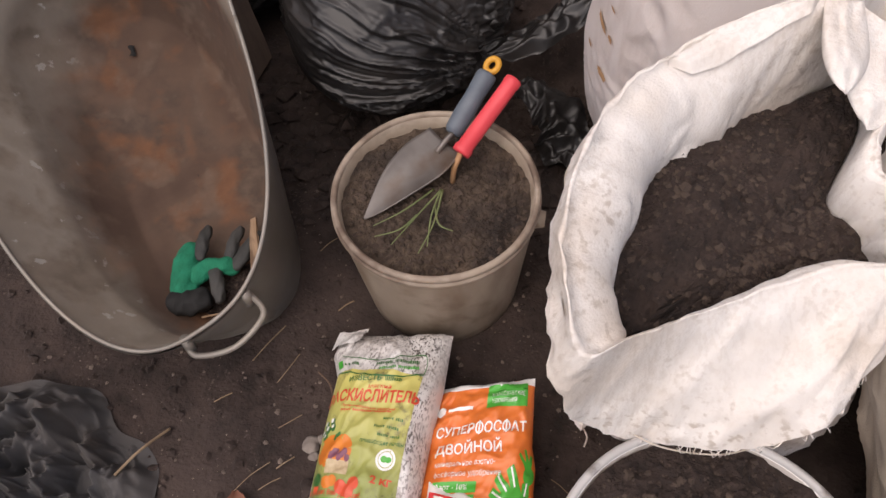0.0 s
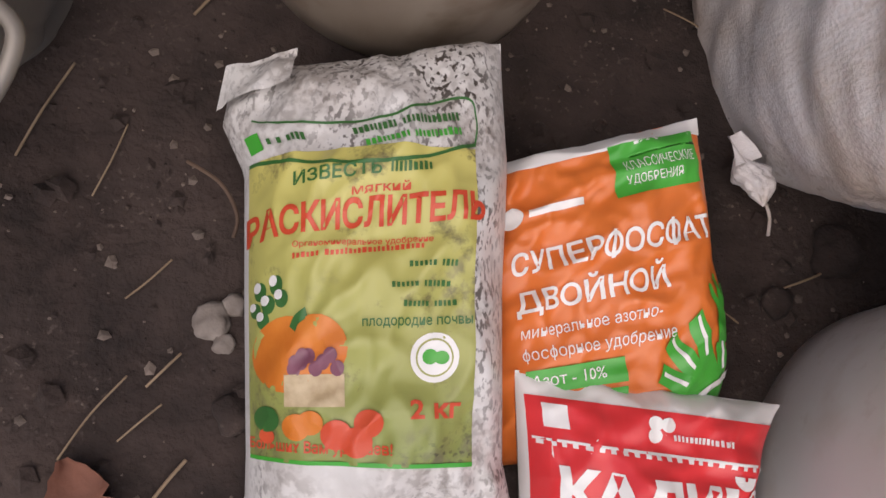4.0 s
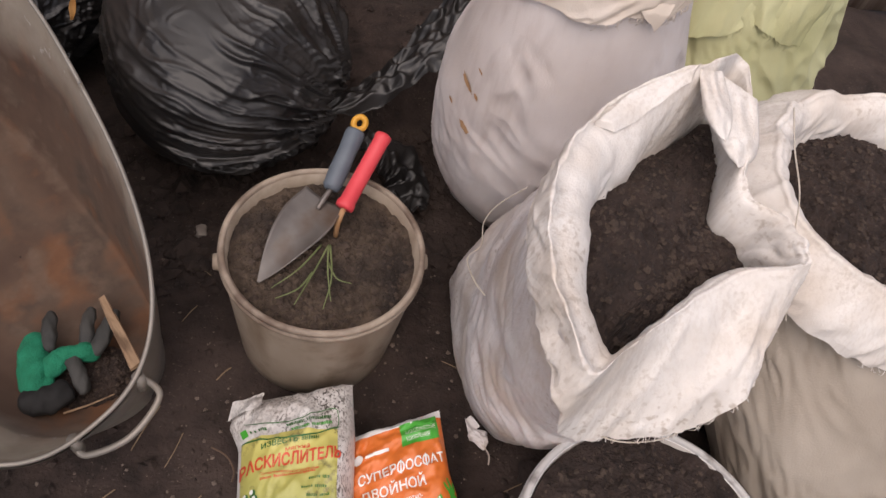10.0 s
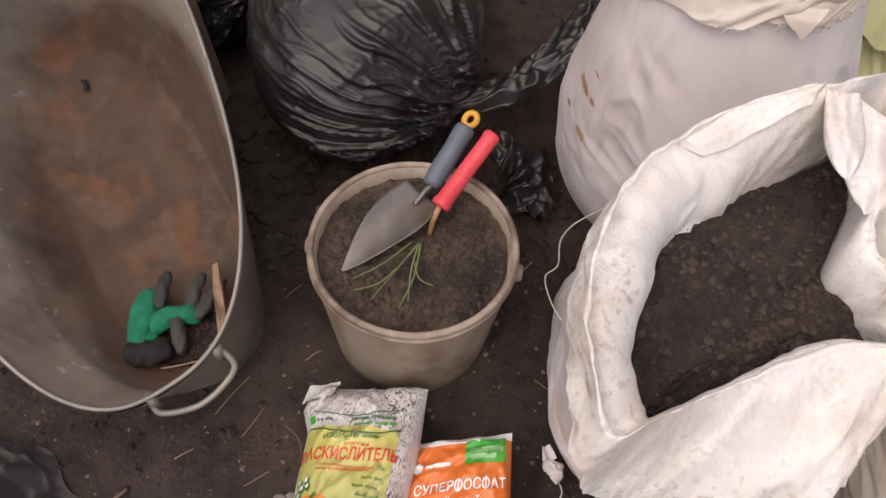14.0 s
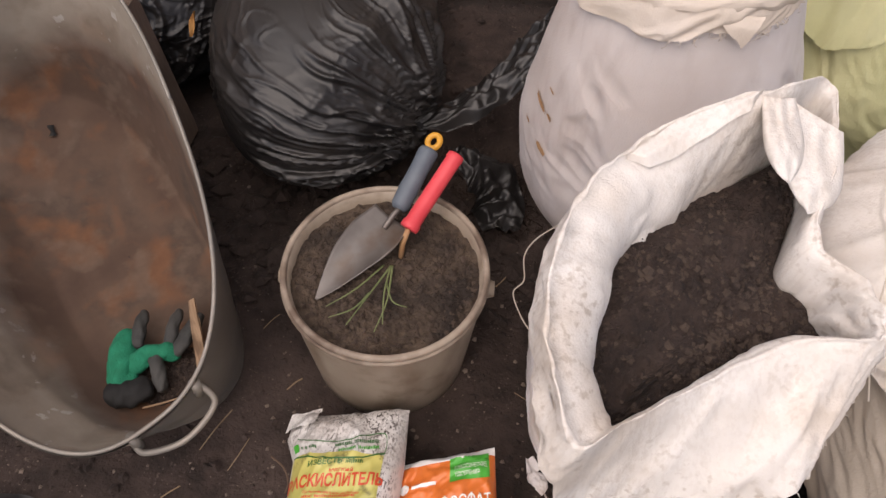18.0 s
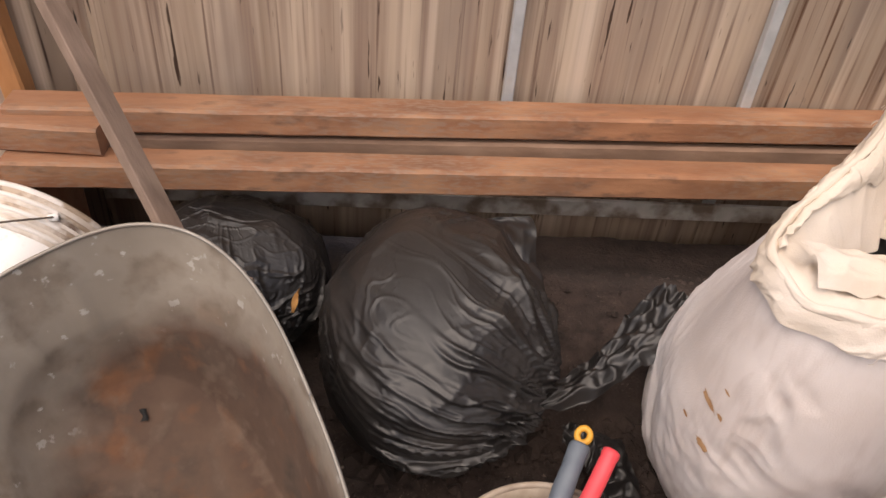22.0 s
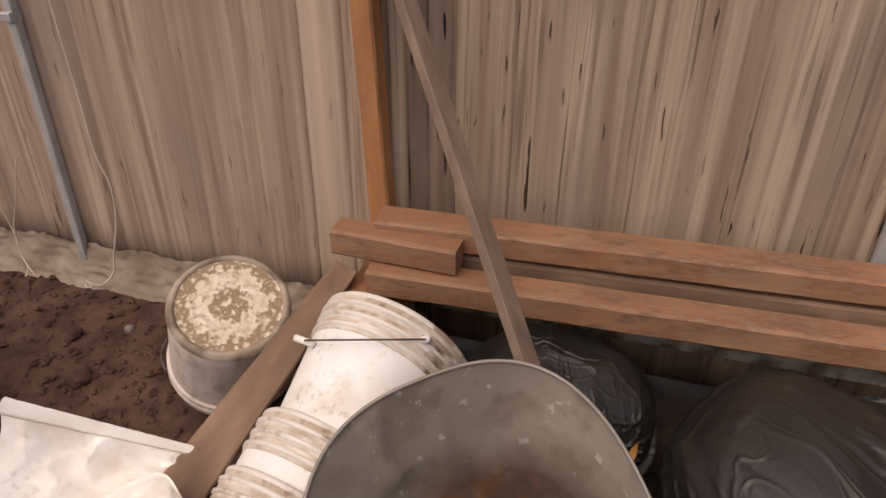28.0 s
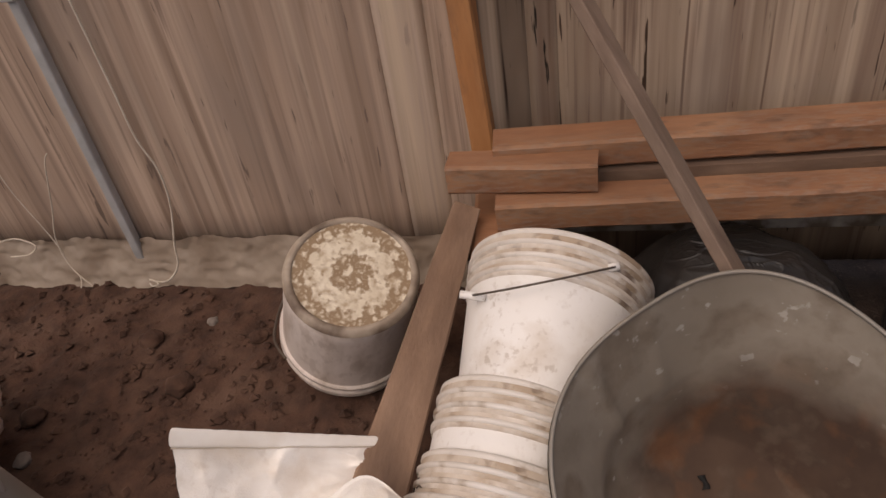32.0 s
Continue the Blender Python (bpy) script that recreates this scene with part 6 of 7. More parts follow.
    p.oval("seal_field", 0.69, 0.30, 0.060, 0.036, CLEAN_W, 0.0018)
    p.oval("seal_leaf", 0.675, 0.302, 0.028, 0.016, GREEN_P, 0.0021)
    p.oval("seal_leaf", 0.715, 0.300, 0.026, 0.014, GREEN_P, 0.0021)
    p.text("2 \u043a\u0433", 0.60, 0.175, 0.78, 0.215, INK_RED, 0.03)
    p.text("\u0411\u043e\u043b\u044c\u0448\u0438\u0445 \u0412\u0430\u043c \u0443\u0440\u043e\u0436\u0430\u0435\u0432!", 0.03, 0.092, 0.54, 0.125, INK_RED, 0.02)
    p.rect("folded_corner", -0.02, 0.90, 0.24, 1.0, RASK, 0.012, "dog-eared corner smeared with soil", 12, 0.02)


def orange_packet():
    p = Packet("superphosphate_packet", [(0, -0.062, 0.290), (0.5, -0.070, 0.388), (1, -0.068, 0.478)], [(0, 0.076, 0.315), (0.25, 0.088, 0.355), (0.42, 0.086, 0.392), (0.55, 0.078, 0.418), (1, 0.068, 0.506)],
               0.012, 0.044, 0.034, "bright orange packet of double superphosphate lying on soil", 2.6, ORANGE, 0.044, lambda a, b: (0.105 + 0.895 * a, b + 0.03 * (a - 0.3) * (b < 0.9)))
    p.rect("seam", -0.002, 0.945, 1.002, 1.0, CLEAN_W, 0.001, "white crimped top seam", 30)
    badge = p.rect("badge", 0.52, 0.77, 0.93, 0.955, GREEN_P, 0.0012, "green printed badge", 20)
    p.text("\u041a\u041b\u0410\u0421\u0421\u0418\u0427\u0415\u0421\u041a\u0418\u0415", 0.57, 0.85, 0.90, 0.885, CLEAN_W, 0.0, -0.01, 0, 0.002, badge)
    p.text("\u0423\u0414\u041e\u0411\u0420\u0415\u041d\u0418\u042f", 0.57, 0.80, 0.82, 0.835, CLEAN_W, 0.0, -0.01, 0, 0.002, badge)
    p.oval("brand_mark", 0.06, 0.79, 0.045, 0.035, CLEAN_W, 0.0013)
    p.rect("brand_bar", 0.13, 0.78, 0.38, 0.805, CLEAN_W, 0.0013, "white brand bar", 8)
    p.text("\u0421\u0423\u041f\u0415\u0420\u0424\u041e\u0421\u0424\u0410\u0422", 0.05, 0.59, 0.93, 0.675, CLEAN_W, 0.02, 0.0)
    p.text("\u0414\u0412\u041e\u0419\u041d\u041e\u0419", 0.07, 0.46, 0.70, 0.56, CLEAN_W, 0.02)
    p.text("\u043c\u0438\u043d\u0435\u0440\u0430\u043b\u044c\u043d\u043e\u0435 \u0430\u0437\u043e\u0442\u043d\u043e-", 0.08, 0.39, 0.63, 0.425, CLEAN_W)
    p.text("\u0444\u043e\u0441\u0444\u043e\u0440\u043d\u043e\u0435 \u0443\u0434\u043e\u0431\u0440\u0435\u043d\u0438\u0435", 0.08, 0.325, 0.69, 0.37, CLEAN_W)
    for t0, words in ((0.235, "\u0410\u0437\u043e\u0442 - 10%"), (0.15, "\u0424\u043e\u0441\u0444\u043e\u0440 - 44%")):
        bar = p.rect("label_bar", 0.08, t0, 0.48, t0 + 0.07, GREEN_P, 0.0012, "", 10)
        p.text(words, 0.10, t0 + 0.02, 0.40, t0 + 0.055, CLEAN_W, 0, 0, 0, 0.002, bar)
    hub = (0.88, 0.14)
    for a, b, w in ((0.62, 0.24, 0.03), (0.66, 0.33, 0.032), (0.77, 0.38, 0.034), (0.64, 0.15, 0.03), (0.92, 0.30, 0.03)):
        p.stroke("leaf", [hub, ((hub[0] + a) / 2 + 0.02, (hub[1] + b) / 2 - 0.02), (a, b)], 0.045, GREEN_P, 0.0014, w)
        p.stroke("leaf_shine", [((hub[0] * 0.4 + a * 0.6) + 0.012, (hub[1] * 0.4 + b * 0.6) - 0.012), (a + 0.01, b)], 0.007, CLEAN_W, 0.0022)
    p.oval("plant_body", 0.87, 0.13, 0.13, 0.10, GREEN_P, 0.0013)
    p.stroke("shine", [(0.78, 0.12), (0.88, 0.17), (0.99, 0.20)], 0.014, CLEAN_W, 0.0022)
    for a, b in ((0.86, 0.46), (0.92, 0.49), (0.97, 0.46)):
        p.stroke("sprig", [(0.93, 0.36), (a, b)], 0.018, GREEN_P, 0.0014, 0.01)
    p.oval("sprig_body", 0.94, 0.34, 0.05, 0.05, GREEN_P, 0.0014)


def red_packet():
    p = Packet("potash_packet", [(0, -0.055, 0.160), (0.13, -0.060, 0.185), (0.5, -0.038, 0.258), (0.9, -0.044, 0.335), (1, -0.045, 0.353)], [(0, 0.072, 0.148), (0.35, 0.066, 0.215), (0.52, 0.076, 0.247), (0.9, 0.099, 0.315), (1, 0.107, 0.331)],
               0.014, 0.062, 0.050, "one kilo packet of potassium fertiliser, red band over brown picture", 4.2, CLEAN_W, 0.026)
    band = p.rect("red_band", 0.02, 0.50, 0.985, 0.925, RED_P, 0.0008, "red printed band", 40)
    p.rect("picture", 0.05, 0.105, 0.96, 0.50, BROWN_P, 0.0008, "printed picture of vegetables", 40)
    p.rect("red_foot", 0.03, 0.01, 0.97, 0.10, RED_P, 0.0008, "red printed foot band", 30)
    for t0 in (0.795, 0.505, 0.10):
        p.rect("border", 0.03, t0, 0.975, t0 + 0.008, CLEAN_W, 0.0014, "", 20)
        for k in range(22):
            p.rect("border_tooth", 0.04 + 0.0425 * k, t0 - 0.012, 0.06 + 0.0425 * k, t0 + 0.001, CLEAN_W, 0.0014, "", 2)
    p.rect("brand_square", 0.07, 0.835, 0.165, 0.905, CLEAN_W, 0.0014, "white brand square", 6)
    for a, b, tn in ((0.47, 0.885, 0.6), (0.52, 0.885, -0.6), (0.47, 0.85, 0.2)):
        p.oval("brand_leaf", a, b, 0.03, 0.022, CLEAN_W, 0.0014)
    p.bars(0.54, 0.842, 0.78, 0.862, CLEAN_W, 8)
    p.text("\u041a\u0410\u041b\u0418\u0419", 0.10, 0.60, 0.90, 0.765, CLEAN_W, 0.05, 0.0, under=band)
    p.text("\u0421\u0415\u0420\u041d\u041e\u041a\u0418\u0421\u041b\u042b\u0419", 0.27, 0.545, 0.78, 0.58, CLEAN_W, 0.02, under=band)
    p.text("1 \u043a\u0433", 0.82, 0.36, 0.92, 0.405, CLEAN_W, 0.02)
    rnd = random.Random(8)
    for k in range(30):
        a, b = rnd.gauss(0.47, 0.15), rnd.gauss(0.37, 0.055)
        r = rnd.uniform(0.03, 0.065)
        p.oval("vegetable", min(max(a, 0.16), 0.80), min(max(b, 0.25), 0.46), r, r * 0.62, rnd.choice((GREEN_P, INK_RED, PUMPKIN, YELLOW_P, CLEAN_W, GREEN_P, PLUM)), 0.0012 + 0.0001 * k)
    for k in range(16):
        a = 0.12 + 0.053 * k
        p.stroke("grass_blade", [(a, 0.115), (a + rnd.uniform(-0.02, 0.02), 0.16 + 0.05 * rnd.random())], 0.006, GREEN_P, 0.0014, 0.002)
    for a in (0.42, 0.47, 0.52):
        p.stroke("onion_leaf", [(a, 0.14), (a + 0.01, 0.26)], 0.022, DGREEN, 0.0016, 0.012)
    p.bars(0.22, 0.035, 0.85, 0.07, CLEAN_W, 6)


lime_packet()
orange_packet()
red_packet()


# ---- along the foot of the wall ----
def build_base_strip():
    def f(u, v):
        x = -3.5 + 2.32 * u
        y = wall_y(x) - 0.012 - 0.040 * (1 - v) ** 1.3
        r = 0.012 * (0.3 - abs(nz(x, v * 0.25, 3, 7))) + 0.008 * (0.3 - abs(nz(x + 0.1 * v, v * 0.3, 8, 17))) + 0.007 * (0.3 - abs(nz(x - 0.08 * v, v * 0.2, 2, 38)))
        return Vector((x, y - r, -0.01 + (0.118 + 0.012 * nz(x, 0, 4, 6)) * v - r * 0.4))

    bm = grid(f, 420, 18)
    return tagged(part("trim", bm, FILM_BASE), "crumpled dirty beige film along the foot of the wall", "trim", kind="structure")


build_base_strip()


WHITE_STRING = mat("white_string", (0.5, 0.43, 0.35), (0.62, 0.55, 0.47), 60, 0.8, 0.2)
TWIG = mat("dark_twig", (0.06, 0.035, 0.022), (0.12, 0.075, 0.05), 30, 0.85, 0.3)
thin("string", [(-1.875, 1.495, 1.0), (-1.868, 1.495, 0.71), (-1.860, 1.495, 0.50), (-1.855, 1.493, 0.385), (-1.834, 1.493, 0.30), (-1.840, 1.490, 0.21), (-1.862, 1.475, 0.11), (-1.866, 1.462, 0.06), (-1.880, 1.44, 0.036), (-1.900, 1.428, 0.032), (-1.936, 1.432, 0.034)], 0.0024, WHITE_STRING, "pale string hanging down the wall", "string")
thin("string", [(-1.936, 1.432, 0.034), (-1.915, 1.425, 0.036), (-1.902, 1.415, 0.036), (-1.912, 1.408, 0.036), (-1.925, 1.416, 0.036)], 0.0018, WHITE_STRING, "curled end of pale string on the soil", "string")
thin("root", [(-2.075, 1.470, 0.36), (-2.089, 1.463, 0.335), (-2.130, 1.458, 0.22), (-2.155, 1.448, 0.145), (-2.145, 1.432, 0.085), (-2.115, 1.418, 0.050), (-2.074, 1.402, 0.034)], 0.0016, WHITE_STRING, "short pale root hanging over the film", "root")
thin("root", [(-2.215, 1.478, 0.52), (-2.227, 1.470, 0.44), (-2.229, 1.465, 0.286), (-2.177, 1.455, 0.139), (-2.150, 1.440, 0.095)], 0.0014, WHITE_STRING, "thin pale root hanging down the wall", "root")
thin("root", [(-2.112, 1.416, 0.048), (-2.105, 1.405, 0.040), (-2.100, 1.392, 0.034)], 0.0014, WHITE_STRING, "forked end of a pale root on the soil", "root")
thin("root", [(-2.33, 1.45, 0.12), (-2.27, 1.445, 0.135), (-2.22, 1.44, 0.12), (-2.24, 1.43, 0.10), (-2.30, 1.43, 0.09)], 0.002, WHITE_STRING, "curl of pale root on the film", "root")


def build_twigs():
    t = thing("twig_bundle", -2.50, 1.36, 0, 0, "bundle of dark bare twigs leaning on the wall", "twigs")
    rnd = random.Random(12)
    for k in range(11):
        a = Vector((rnd.uniform(-0.05, 0.12), rnd.uniform(-0.10, 0.02), 0.0))
        b = Vector((rnd.uniform(-0.22, 0.02), rnd.uniform(0.02, 0.06), rnd.uniform(0.32, 0.62)))
        m = (a + b) / 2 + Vector((rnd.uniform(-0.03, 0.03), 0.0, rnd.uniform(-0.03, 0.03)))
        part("twig", tube(curve([a, m, b], 6), rnd.uniform(0.003, 0.006), 6, None, 0.0018), TWIG, t)
    part("twig", tube(curve([(0.10, -0.03, 0.02), (0.19, -0.02, 0.06), (0.23, 0.0, 0.10)], 6), 0.004, 6, None, 0.002), TWIG, t)


build_twigs()

CAN = mat("grey_can", (0.37, 0.37, 0.345), (0.50, 0.495, 0.465), 8, 0.5, 0.12, 40, metal=0.2, stain=(0.36, 0.32, 0.27), sscale=6, samt=0.35, sedge=0.2)
CAN_GREEN = mat("green_rose", (0.06, 0.30, 0.13), (0.09, 0.36, 0.17), 20, 0.5, 0.05)
PALE = mat("pale_plastic", (0.42, 0.42, 0.40), (0.52, 0.52, 0.50), 20, 0.5, 0.05)


def build_can():
    t = thing("watering_can", -1.868, 0.733, -0.005, 0, "grey watering can with a pale spout and green rose", "watering can")
    part("body", lathe([(0, 0), (0.136, 0), (0.142, 0.006), (0.139, 0.03), (0.118, 0.16), (0.10, 0.262), (0.103, 0.27), (0.098, 0.274), (0.094, 0.268), (0.112, 0.15), (0.132, 0.012), (0, 0.012)], 56, 0.01), CAN, t)
    lid = bmesh.new()
    lathe([(0.062, 0.276), (0.066, 0.282), (0.096, 0.280), (0.099, 0.274)], 48, 0, lid)
    part("collar", lid, PALE, t, "pale plastic collar")
    spout = part("spout", tube(curve([(0.085, 0.06, 0.16), (0.098, 0.062, 0.26), (0.130, 0.054, 0.36), (0.160, 0.045, 0.43)], 8), 0.014, 12, None, 0.011), PALE, t)
    bm = lathe([(0, 0), (0.012, 0), (0.014, 0.02), (0.036, 0.045), (0.038, 0.055), (0.030, 0.064), (0, 0.068)], 28)
    bmesh.ops.transform(bm, matrix=Matrix.Translation((0.157, 0.045, 0.425)) @ Euler((radians(-15), radians(35), 0)).to_matrix().to_4x4(), verts=bm.verts)
    part("rose", bm, CAN_GREEN, spout, "green plastic rose")
    part("handle", tube(curve([(-0.06, 0.0, 0.27), (-0.02, 0.0, 0.36), (0.07, 0.0, 0.34), (0.09, 0.0, 0.27)], 8), 0.008, 10), CAN, t)


build_can()

CLEAR_FILM = mat("clear_film", (0.58, 0.48, 0.435), (0.74, 0.64, 0.60), 8, 0.35, 0.1, 30, stain=(0.34, 0.25, 0.20), sscale=6, samt=0.4, sedge=0.2, trans=0.4)


def build_clear_bag():
    def f(u, v):
        a, ph = 6.283185 * u, math.pi * 0.98 * v
        c, q = math.cos(ph), math.sin(ph)
        px, py, zz = math.cos(a) * q, math.sin(a) * q, (1 + c) / 2
        w = 0.08 * (0.25 - abs(nz(px * 2, py * 2, zz * 1.4 + 2, 1.4))) + 0.05 * (0.25 - abs(nz(px * 4, py * 4, zz * 4, 1.5))) + 0.02 * (0.25 - abs(nz(px * 9, py * 9, zz * 8, 1.5)))
        return Vector((px * (0.165 + w) * (1 - 0.3 * zz), py * (0.14 + w) * (1 - 0.3 * zz), 0.40 * zz ** 0.9 + w * zz))

    t = thing("clear_bag", -2.075, 0.905, -0.01, 0, "crumpled translucent plastic bag standing on the bed", "bag")
    part("film", grid(f, 110, 60, True), CLEAR_FILM, t)


build_clear_bag()

# ---- small things on the sacks and soil ----
thin("thread", [(0.092, 0.578, 0.500), (0.074, 0.590, 0.455), (0.066, 0.592, 0.42), (0.070, 0.585, 0.385), (0.062, 0.590, 0.350), (0.074, 0.575, 0.325), (0.088, 0.560, 0.315)], 0.0008, WHITE_STRING, "loose white thread looping from the sack", "thread")
thin("thread", [(0.36, 0.62, 0.60), (0.352, 0.575, 0.585), (0.355, 0.53, 0.56), (0.348, 0.48, 0.52), (0.36, 0.44, 0.47)], 0.0008, WHITE_STRING, "loose white thread hanging from the sack", "thread")
thin("thread", [(0.12, 0.352, 0.425), (0.17, 0.338, 0.408), (0.22, 0.340, 0.404), (0.25, 0.350, 0.41)], 0.0008, WHITE_STRING, "frayed hem thread along the sack flap", "thread")


def build_knot():
    t = thing("sack_corner", 0.132, 0.481, 0.036, 20, "twisted white corner of woven sack tied in a knot", "knot")

    def f(u, v):
        a, ph = 6.283185 * u, 3.0 * v + 0.07
        r = math.sin(ph) * (1 + 0.5 * nz(math.cos(a) * 1.5, math.sin(a) * 1.5, v * 3, 1.3) + 0.5 * (0.25 - abs(nz(math.cos(a) * 3, math.sin(a) * 3, v * 4 + 7, 1.4))))
        return Vector((0.011 * r * math.cos(a) + 0.004 * math.sin(5 * v), 0.020 * (2 * v - 1), 0.008 * r * math.sin(a) + 0.008))

    part("twist", grid(f, 40, 30, True), SACK, t)
    part("tongue", grid(lambda u, v: Vector((-0.012 + 0.020 * u * (1 - 0.4 * v) + 0.006 * v, 0.012 + 0.022 * v, 0.014 - 0.006 * v + 0.004 * math.sin(7 * u + 2 * v))), 12, 10), SACK, t)
    part("strand", tube(curve([(0.004, -0.016, 0.006), (0.007, -0.028, 0.0), (0.0, -0.040, 0.0)], 6), 0.0012, 6), SACK, t)


build_knot()


def stain_patch(cx, cy, cz, w, h, seed):
    """A rust mark that follows the bulging cloth."""
    t = bpy.data.objects["sack.001"]
    body = next(c for c in t.children if c.name.startswith("body"))
    ok, place, normal, _ = body.closest_point_on_mesh(Vector((cx, cy, cz)))
    if not ok:
        return
    side = normal.cross(Vector((0, 0, 1))).normalized()
    up_ = side.cross(normal)
    def f(u, v):
        a = 6.283185 * u
        q = v * (0.6 + 0.7 * abs(nz(math.cos(a) * 2, math.sin(a) * 2, seed)))
        d = side * (w * q * math.cos(a)) + up_ * (h * q * math.sin(a)) + up_ * (0.55 * w * q * math.cos(a))
        hit, pl, nn, _ = body.closest_point_on_mesh(place + d)
        return pl + nn * (0.0025 if nn.dot(Vector((pl.x - 0.30, pl.y - 1.045, 0))) > 0 else -0.0025)

    bm = grid(f, 24, 8, True)
    part("rust_mark", bm, RUST, t, "rusty brown mark on the cloth")


bpy.context.view_layer.update()
for q in ((0.084, 0.856, 0.391, 0.017, 0.007, 1), (0.0957, 0.837, 0.383, 0.006, 0.005, 2), (0.093, 0.844, 0.318, 0.014, 0.008, 3), (0.074, 0.876, 0.340, 0.007, 0.004, 4), (0.0936, 0.841, 0.425, 0.007, 0.0025, 5)):
    stain_patch(*q)

def build_flake():
    """A curled black chip on the bottom of the tub."""
    basin = next(c for c in bpy.data.objects["bath_tub"].children if c.name.startswith("basin"))
    inv = basin.matrix_world.inverted()
    hit, pl, nn, _ = basin.closest_point_on_mesh(inv @ Vector((-0.725, 0.98, 0.10)))
    c = basin.matrix_world @ pl
    bm = grid(lambda u, v: Vector(((u - 0.5) * (0.007 + 0.005 * abs(2 * v - 1)) + 0.002 * math.sin(5 * v), (v - 0.5) * 0.020, 0.004 + 0.003 * math.sin(3.14 * u))), 8, 10)
    ob = part("black_chip", bm, CHIP)
    ob.matrix_basis = pose(c.x, c.y, c.z + 0.001, 25, 0, 15)
    tagged(ob, "small curled black chip lying in the tub", "chip")


build_flake()

# clods, chips, straw
CHALK = mat("grey_stone", (0.16, 0.13, 0.11), (0.27, 0.23, 0.20), 40, 0.85, 0.5, 120)
LEAF = mat("dead_leaf", (0.12, 0.045, 0.026), (0.19, 0.075, 0.045), 40, 0.8, 0.3)


def scatter(n, box, lo, hi, material, name, label, seed):
    rnd, bm = random.Random(seed), bmesh.new()
    for _ in range(n):
        x, y = rnd.uniform(box[0], box[1]), rnd.uniform(box[2], box[3])
        if wall_y(x) - 0.02 < y:
            continue
        s_ = lo + (hi - lo) * rnd.random() ** 4
        clod(bm, (x, y, ground_z(x, y)), s_, rnd)
    return tagged(part(name, bm, material, None, "", False), label, "soil", kind="stuff")


scatter(5200, (-1.05, 0.75, -0.05, 1.5), 0.0013, 0.010, SOIL, "soil_crumbs", "dark soil crumbs and small clods", 21)
GRIT = mat("pale_grit", (0.085, 0.062, 0.050), (0.21, 0.165, 0.135), 30, 0.9, 0.5, 200)
scatter(1500, (-0.70, 0.35, 0.02, 1.05), 0.0009, 0.0045, GRIT, "pale_grit", "pale grit and dry crumbs on the trodden soil", 27)
scatter(1500, (-0.55, 0.15, 0.75, 1.10), 0.002, 0.022, SOIL, "soil_crumbs", "larger dark clods between the tub and the bags", 22)
scatter(5200, (-2.8, -1.1, 0.35, 1.45), 0.0015, 0.013, BED, "bed_crumbs", "reddish brown clods on the dug bed", 23)


def lump(name, x, y, r, material, label, category, seed, flat=0.6):
    bm = bmesh.new()
    bmesh.ops.create_icosphere(bm, subdivisions=3, radius=r)
    for v in bm.verts:
        v.co *= 1 + 0.35 * nz(v.co.x / r, v.co.y / r, v.co.z / r + seed, 1.3) + 0.12 * nz(v.co.x / r, v.co.y / r, v.co.z / r + seed, 4)
        v.co.z *= flat
    ob = part(name, bm, material)
    ob.matrix_basis = pose(x, y, ground_z(x, y) + r * flat * 0.45, 0, 0, seed * 70)
    return tagged(ob, label, category)


for k, (x, y, r, m) in enumerate(((-0.228, 0.386, 0.012, CHALK), (-0.221, 0.372, 0.007, CHALK), (-0.215, 0.398, 0.008, CHALK), (-0.212, 0.328, 0.013, SOIL), (0.215, 0.436, 0.02, SOIL), (0.165, 0.40, 0.012, SOIL), (-0.135, 0.565, 0.009, CHALK),
                                  (-1.63, 1.02, 0.022, BED), (-1.72, 1.16, 0.03, BED), (-1.86, 1.28, 0.028, BED), (-1.60, 1.30, 0.02, BED), (-2.0, 1.05, 0.025, BED), (-1.45, 1.38, 0.018, BED), (-1.95, 0.95, 0.018, CHALK), (-1.75, 1.36, 0.014, CHALK),
                                  (-0.40, 0.86, 0.014, SOIL), (-0.37, 0.92, 0.018, SOIL), (-0.34, 0.83, 0.012, SOIL), (-0.30, 0.88, 0.012, CHALK), (-0.36, 0.20, 0.014, CHALK), (-0.385, 0.195, 0.016, SOIL), (-0.35, 0.185, 0.012, CHALK))):
    lump("stone" if m is CHALK else "clod", x, y, r, m, "small pale grey stone on the soil" if m is CHALK else "rough lump of dry soil on the ground", "stone" if m is CHALK else "clod", k * 1.7)

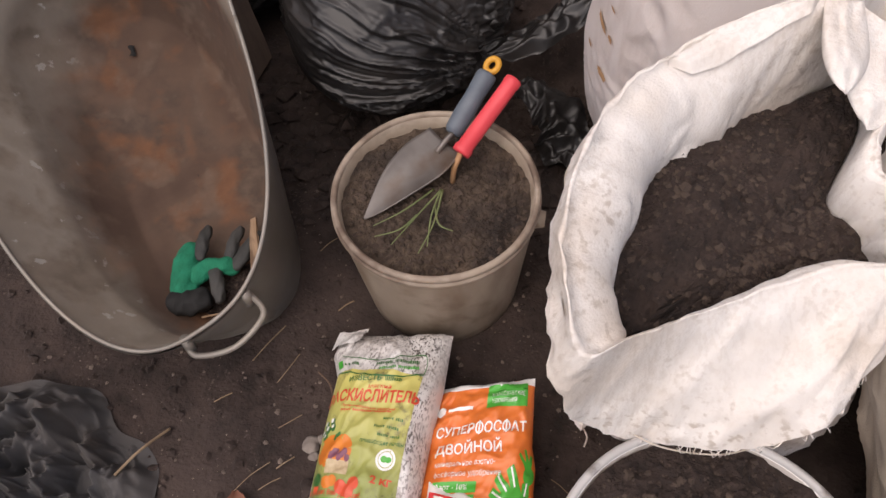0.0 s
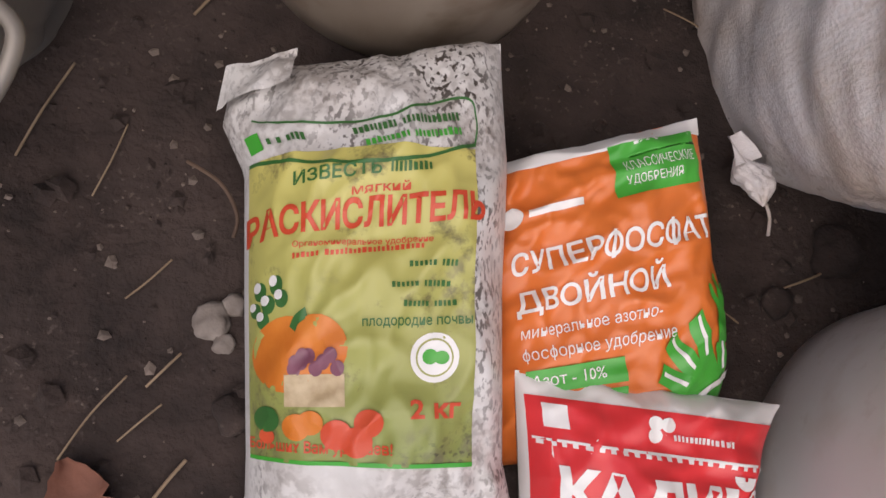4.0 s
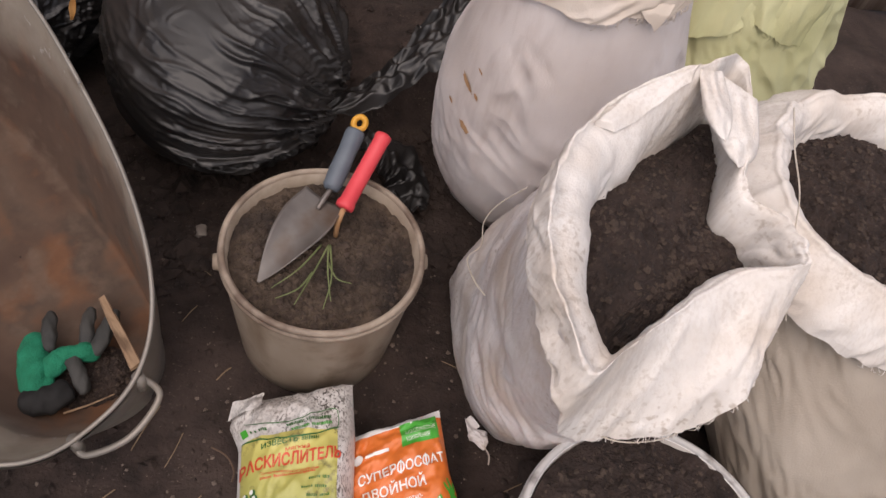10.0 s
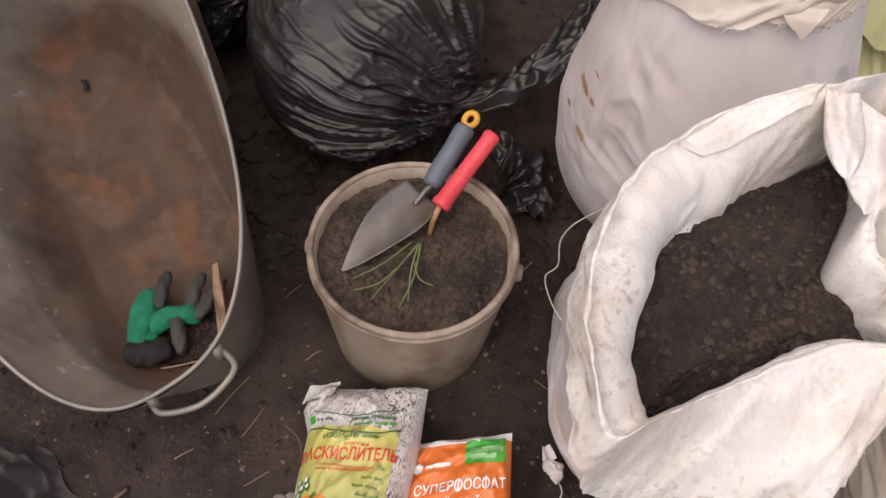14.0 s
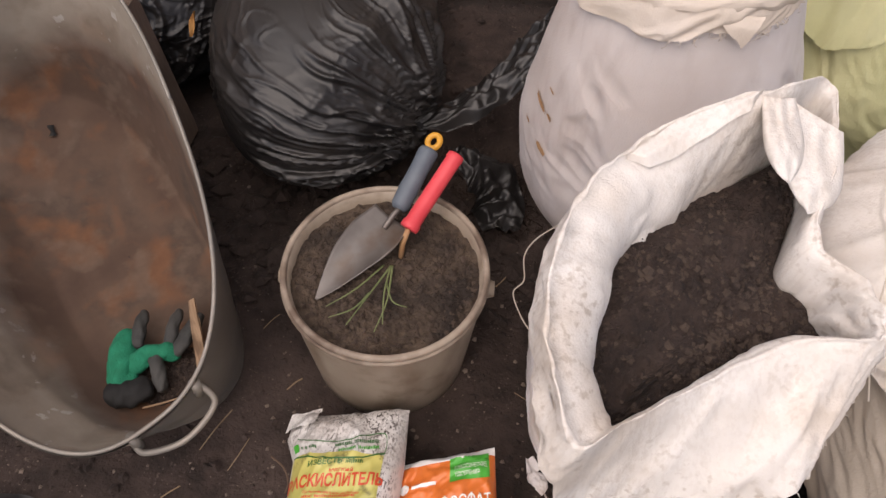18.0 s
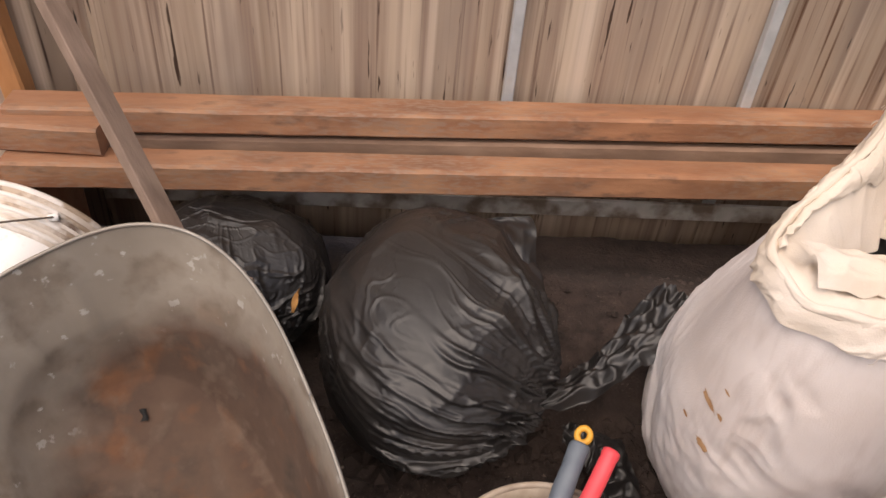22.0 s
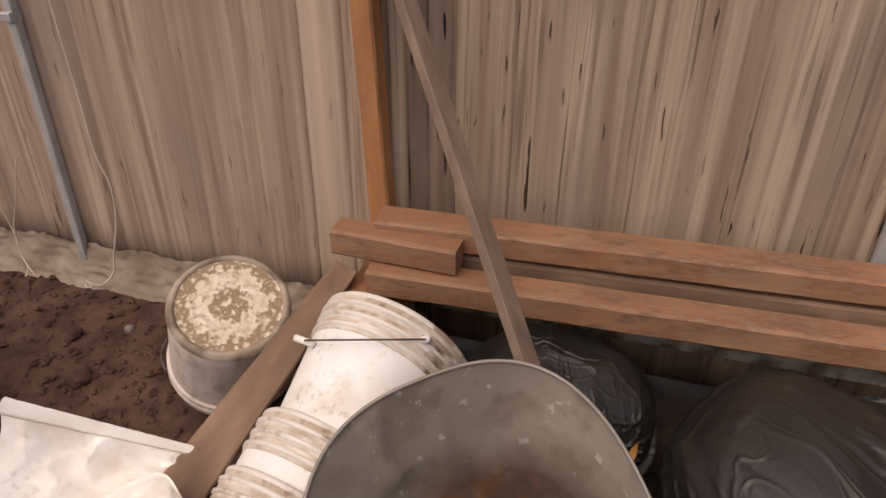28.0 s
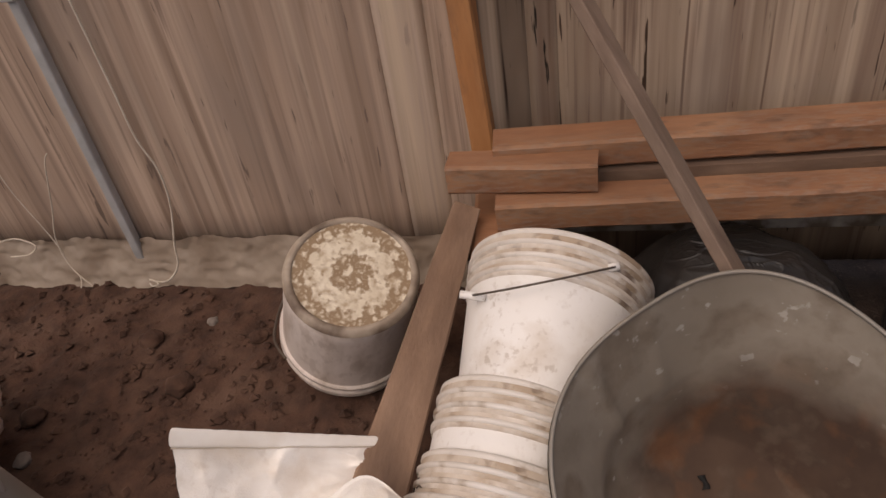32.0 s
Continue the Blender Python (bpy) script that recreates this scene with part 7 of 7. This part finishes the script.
STRAWS = ((-0.326, 0.561, -0.357, 0.494), (-0.256, 0.427, -0.283, 0.401), (-0.279, 0.352, -0.315, 0.302), (-0.257, 0.334, -0.282, 0.312), (-0.247, 0.366, -0.267, 0.345), (-0.29, 0.52, -0.31, 0.47),
          (-0.385, 0.275, -0.43, 0.22), (-0.19, 0.15, -0.10, 0.165), (0.0, 0.155, 0.12, 0.21), (-0.33, 0.16, -0.30, 0.215), (-0.25, 0.24, -0.22, 0.265), (0.06, 0.82, 0.085, 0.86), (-0.31, 0.70, -0.29, 0.73),
          (-0.30, 0.80, -0.27, 0.785), (0.14, 0.60, 0.10, 0.63), (0.17, 0.41, 0.21, 0.425), (-0.24, 0.30, -0.26, 0.275), (-0.23, 0.62, -0.25, 0.60), (-0.37, 0.44, -0.39, 0.42), (0.11, 0.40, 0.135, 0.385))
rnd = random.Random(31)
for x0, y0, x1, y1 in STRAWS:
    xm, ym = (x0 + x1) / 2 + rnd.uniform(-0.002, 0.002), (y0 + y1) / 2 + rnd.uniform(-0.002, 0.002)
    thin("straw", [(x0, y0, ground_z(x0, y0) + 0.003), (xm, ym, ground_z(xm, ym) + 0.006), (x1, y1, ground_z(x1, y1) + 0.003)], rnd.uniform(0.0006, 0.0013), STRAW, "bit of dry straw lying on the soil", "straw")["group"] = "straws"
thin("twig", [(-0.247, 0.49, 0.004), (-0.225, 0.475, 0.008), (-0.214, 0.455, 0.006), (-0.216, 0.44, 0.003)], 0.0014, TWIG, "thin curved rootlet on the soil", "rootlet")


def build_leaf():
    bm = grid(lambda u, v: Vector(((u - 0.5) * 0.036 * (1 + 0.5 * nz(u * 3, v * 9, 2)) * math.sin(math.pi * min(max(v, 0.03), 0.97)) ** 0.7, (v - 0.5) * 0.06, 0.006 + 0.006 * (2 * u - 1) ** 2 + 0.003 * nz(u, v, 1, 4))), 10, 14)
    ob = part("dead_leaf", bm, LEAF)
    x, y = -0.297, 0.276
    ob.matrix_basis = pose(x, y, ground_z(x, y), 0, 0, 25)
    return tagged(ob, "reddish brown dead leaf on the soil", "leaf")


build_leaf()
BOARD = mat("dirty_board", (0.085, 0.058, 0.044), (0.15, 0.107, 0.083), 8, 0.85, 0.4, 60, stretch=(1, 4, 4), stain=(0.055, 0.038, 0.03), sscale=9, samt=0.45, sedge=0.15)
board2 = tagged(part("board", plank(0.26, 0.085, 0.022, 0.004, 41, 20), BOARD, None, "", False), "weathered brown board lying on the soil", "board")
along(board2, (-0.395, 0.145, 0.010), (-0.137, 0.116, 0.010))
thin("twig", [(-0.432, 0.366, 0.006), (-0.449, 0.324, 0.030), (-0.466, 0.284, 0.036)], 0.0022, STRAW, "pale dry stalk lying across the black film", "stalk")
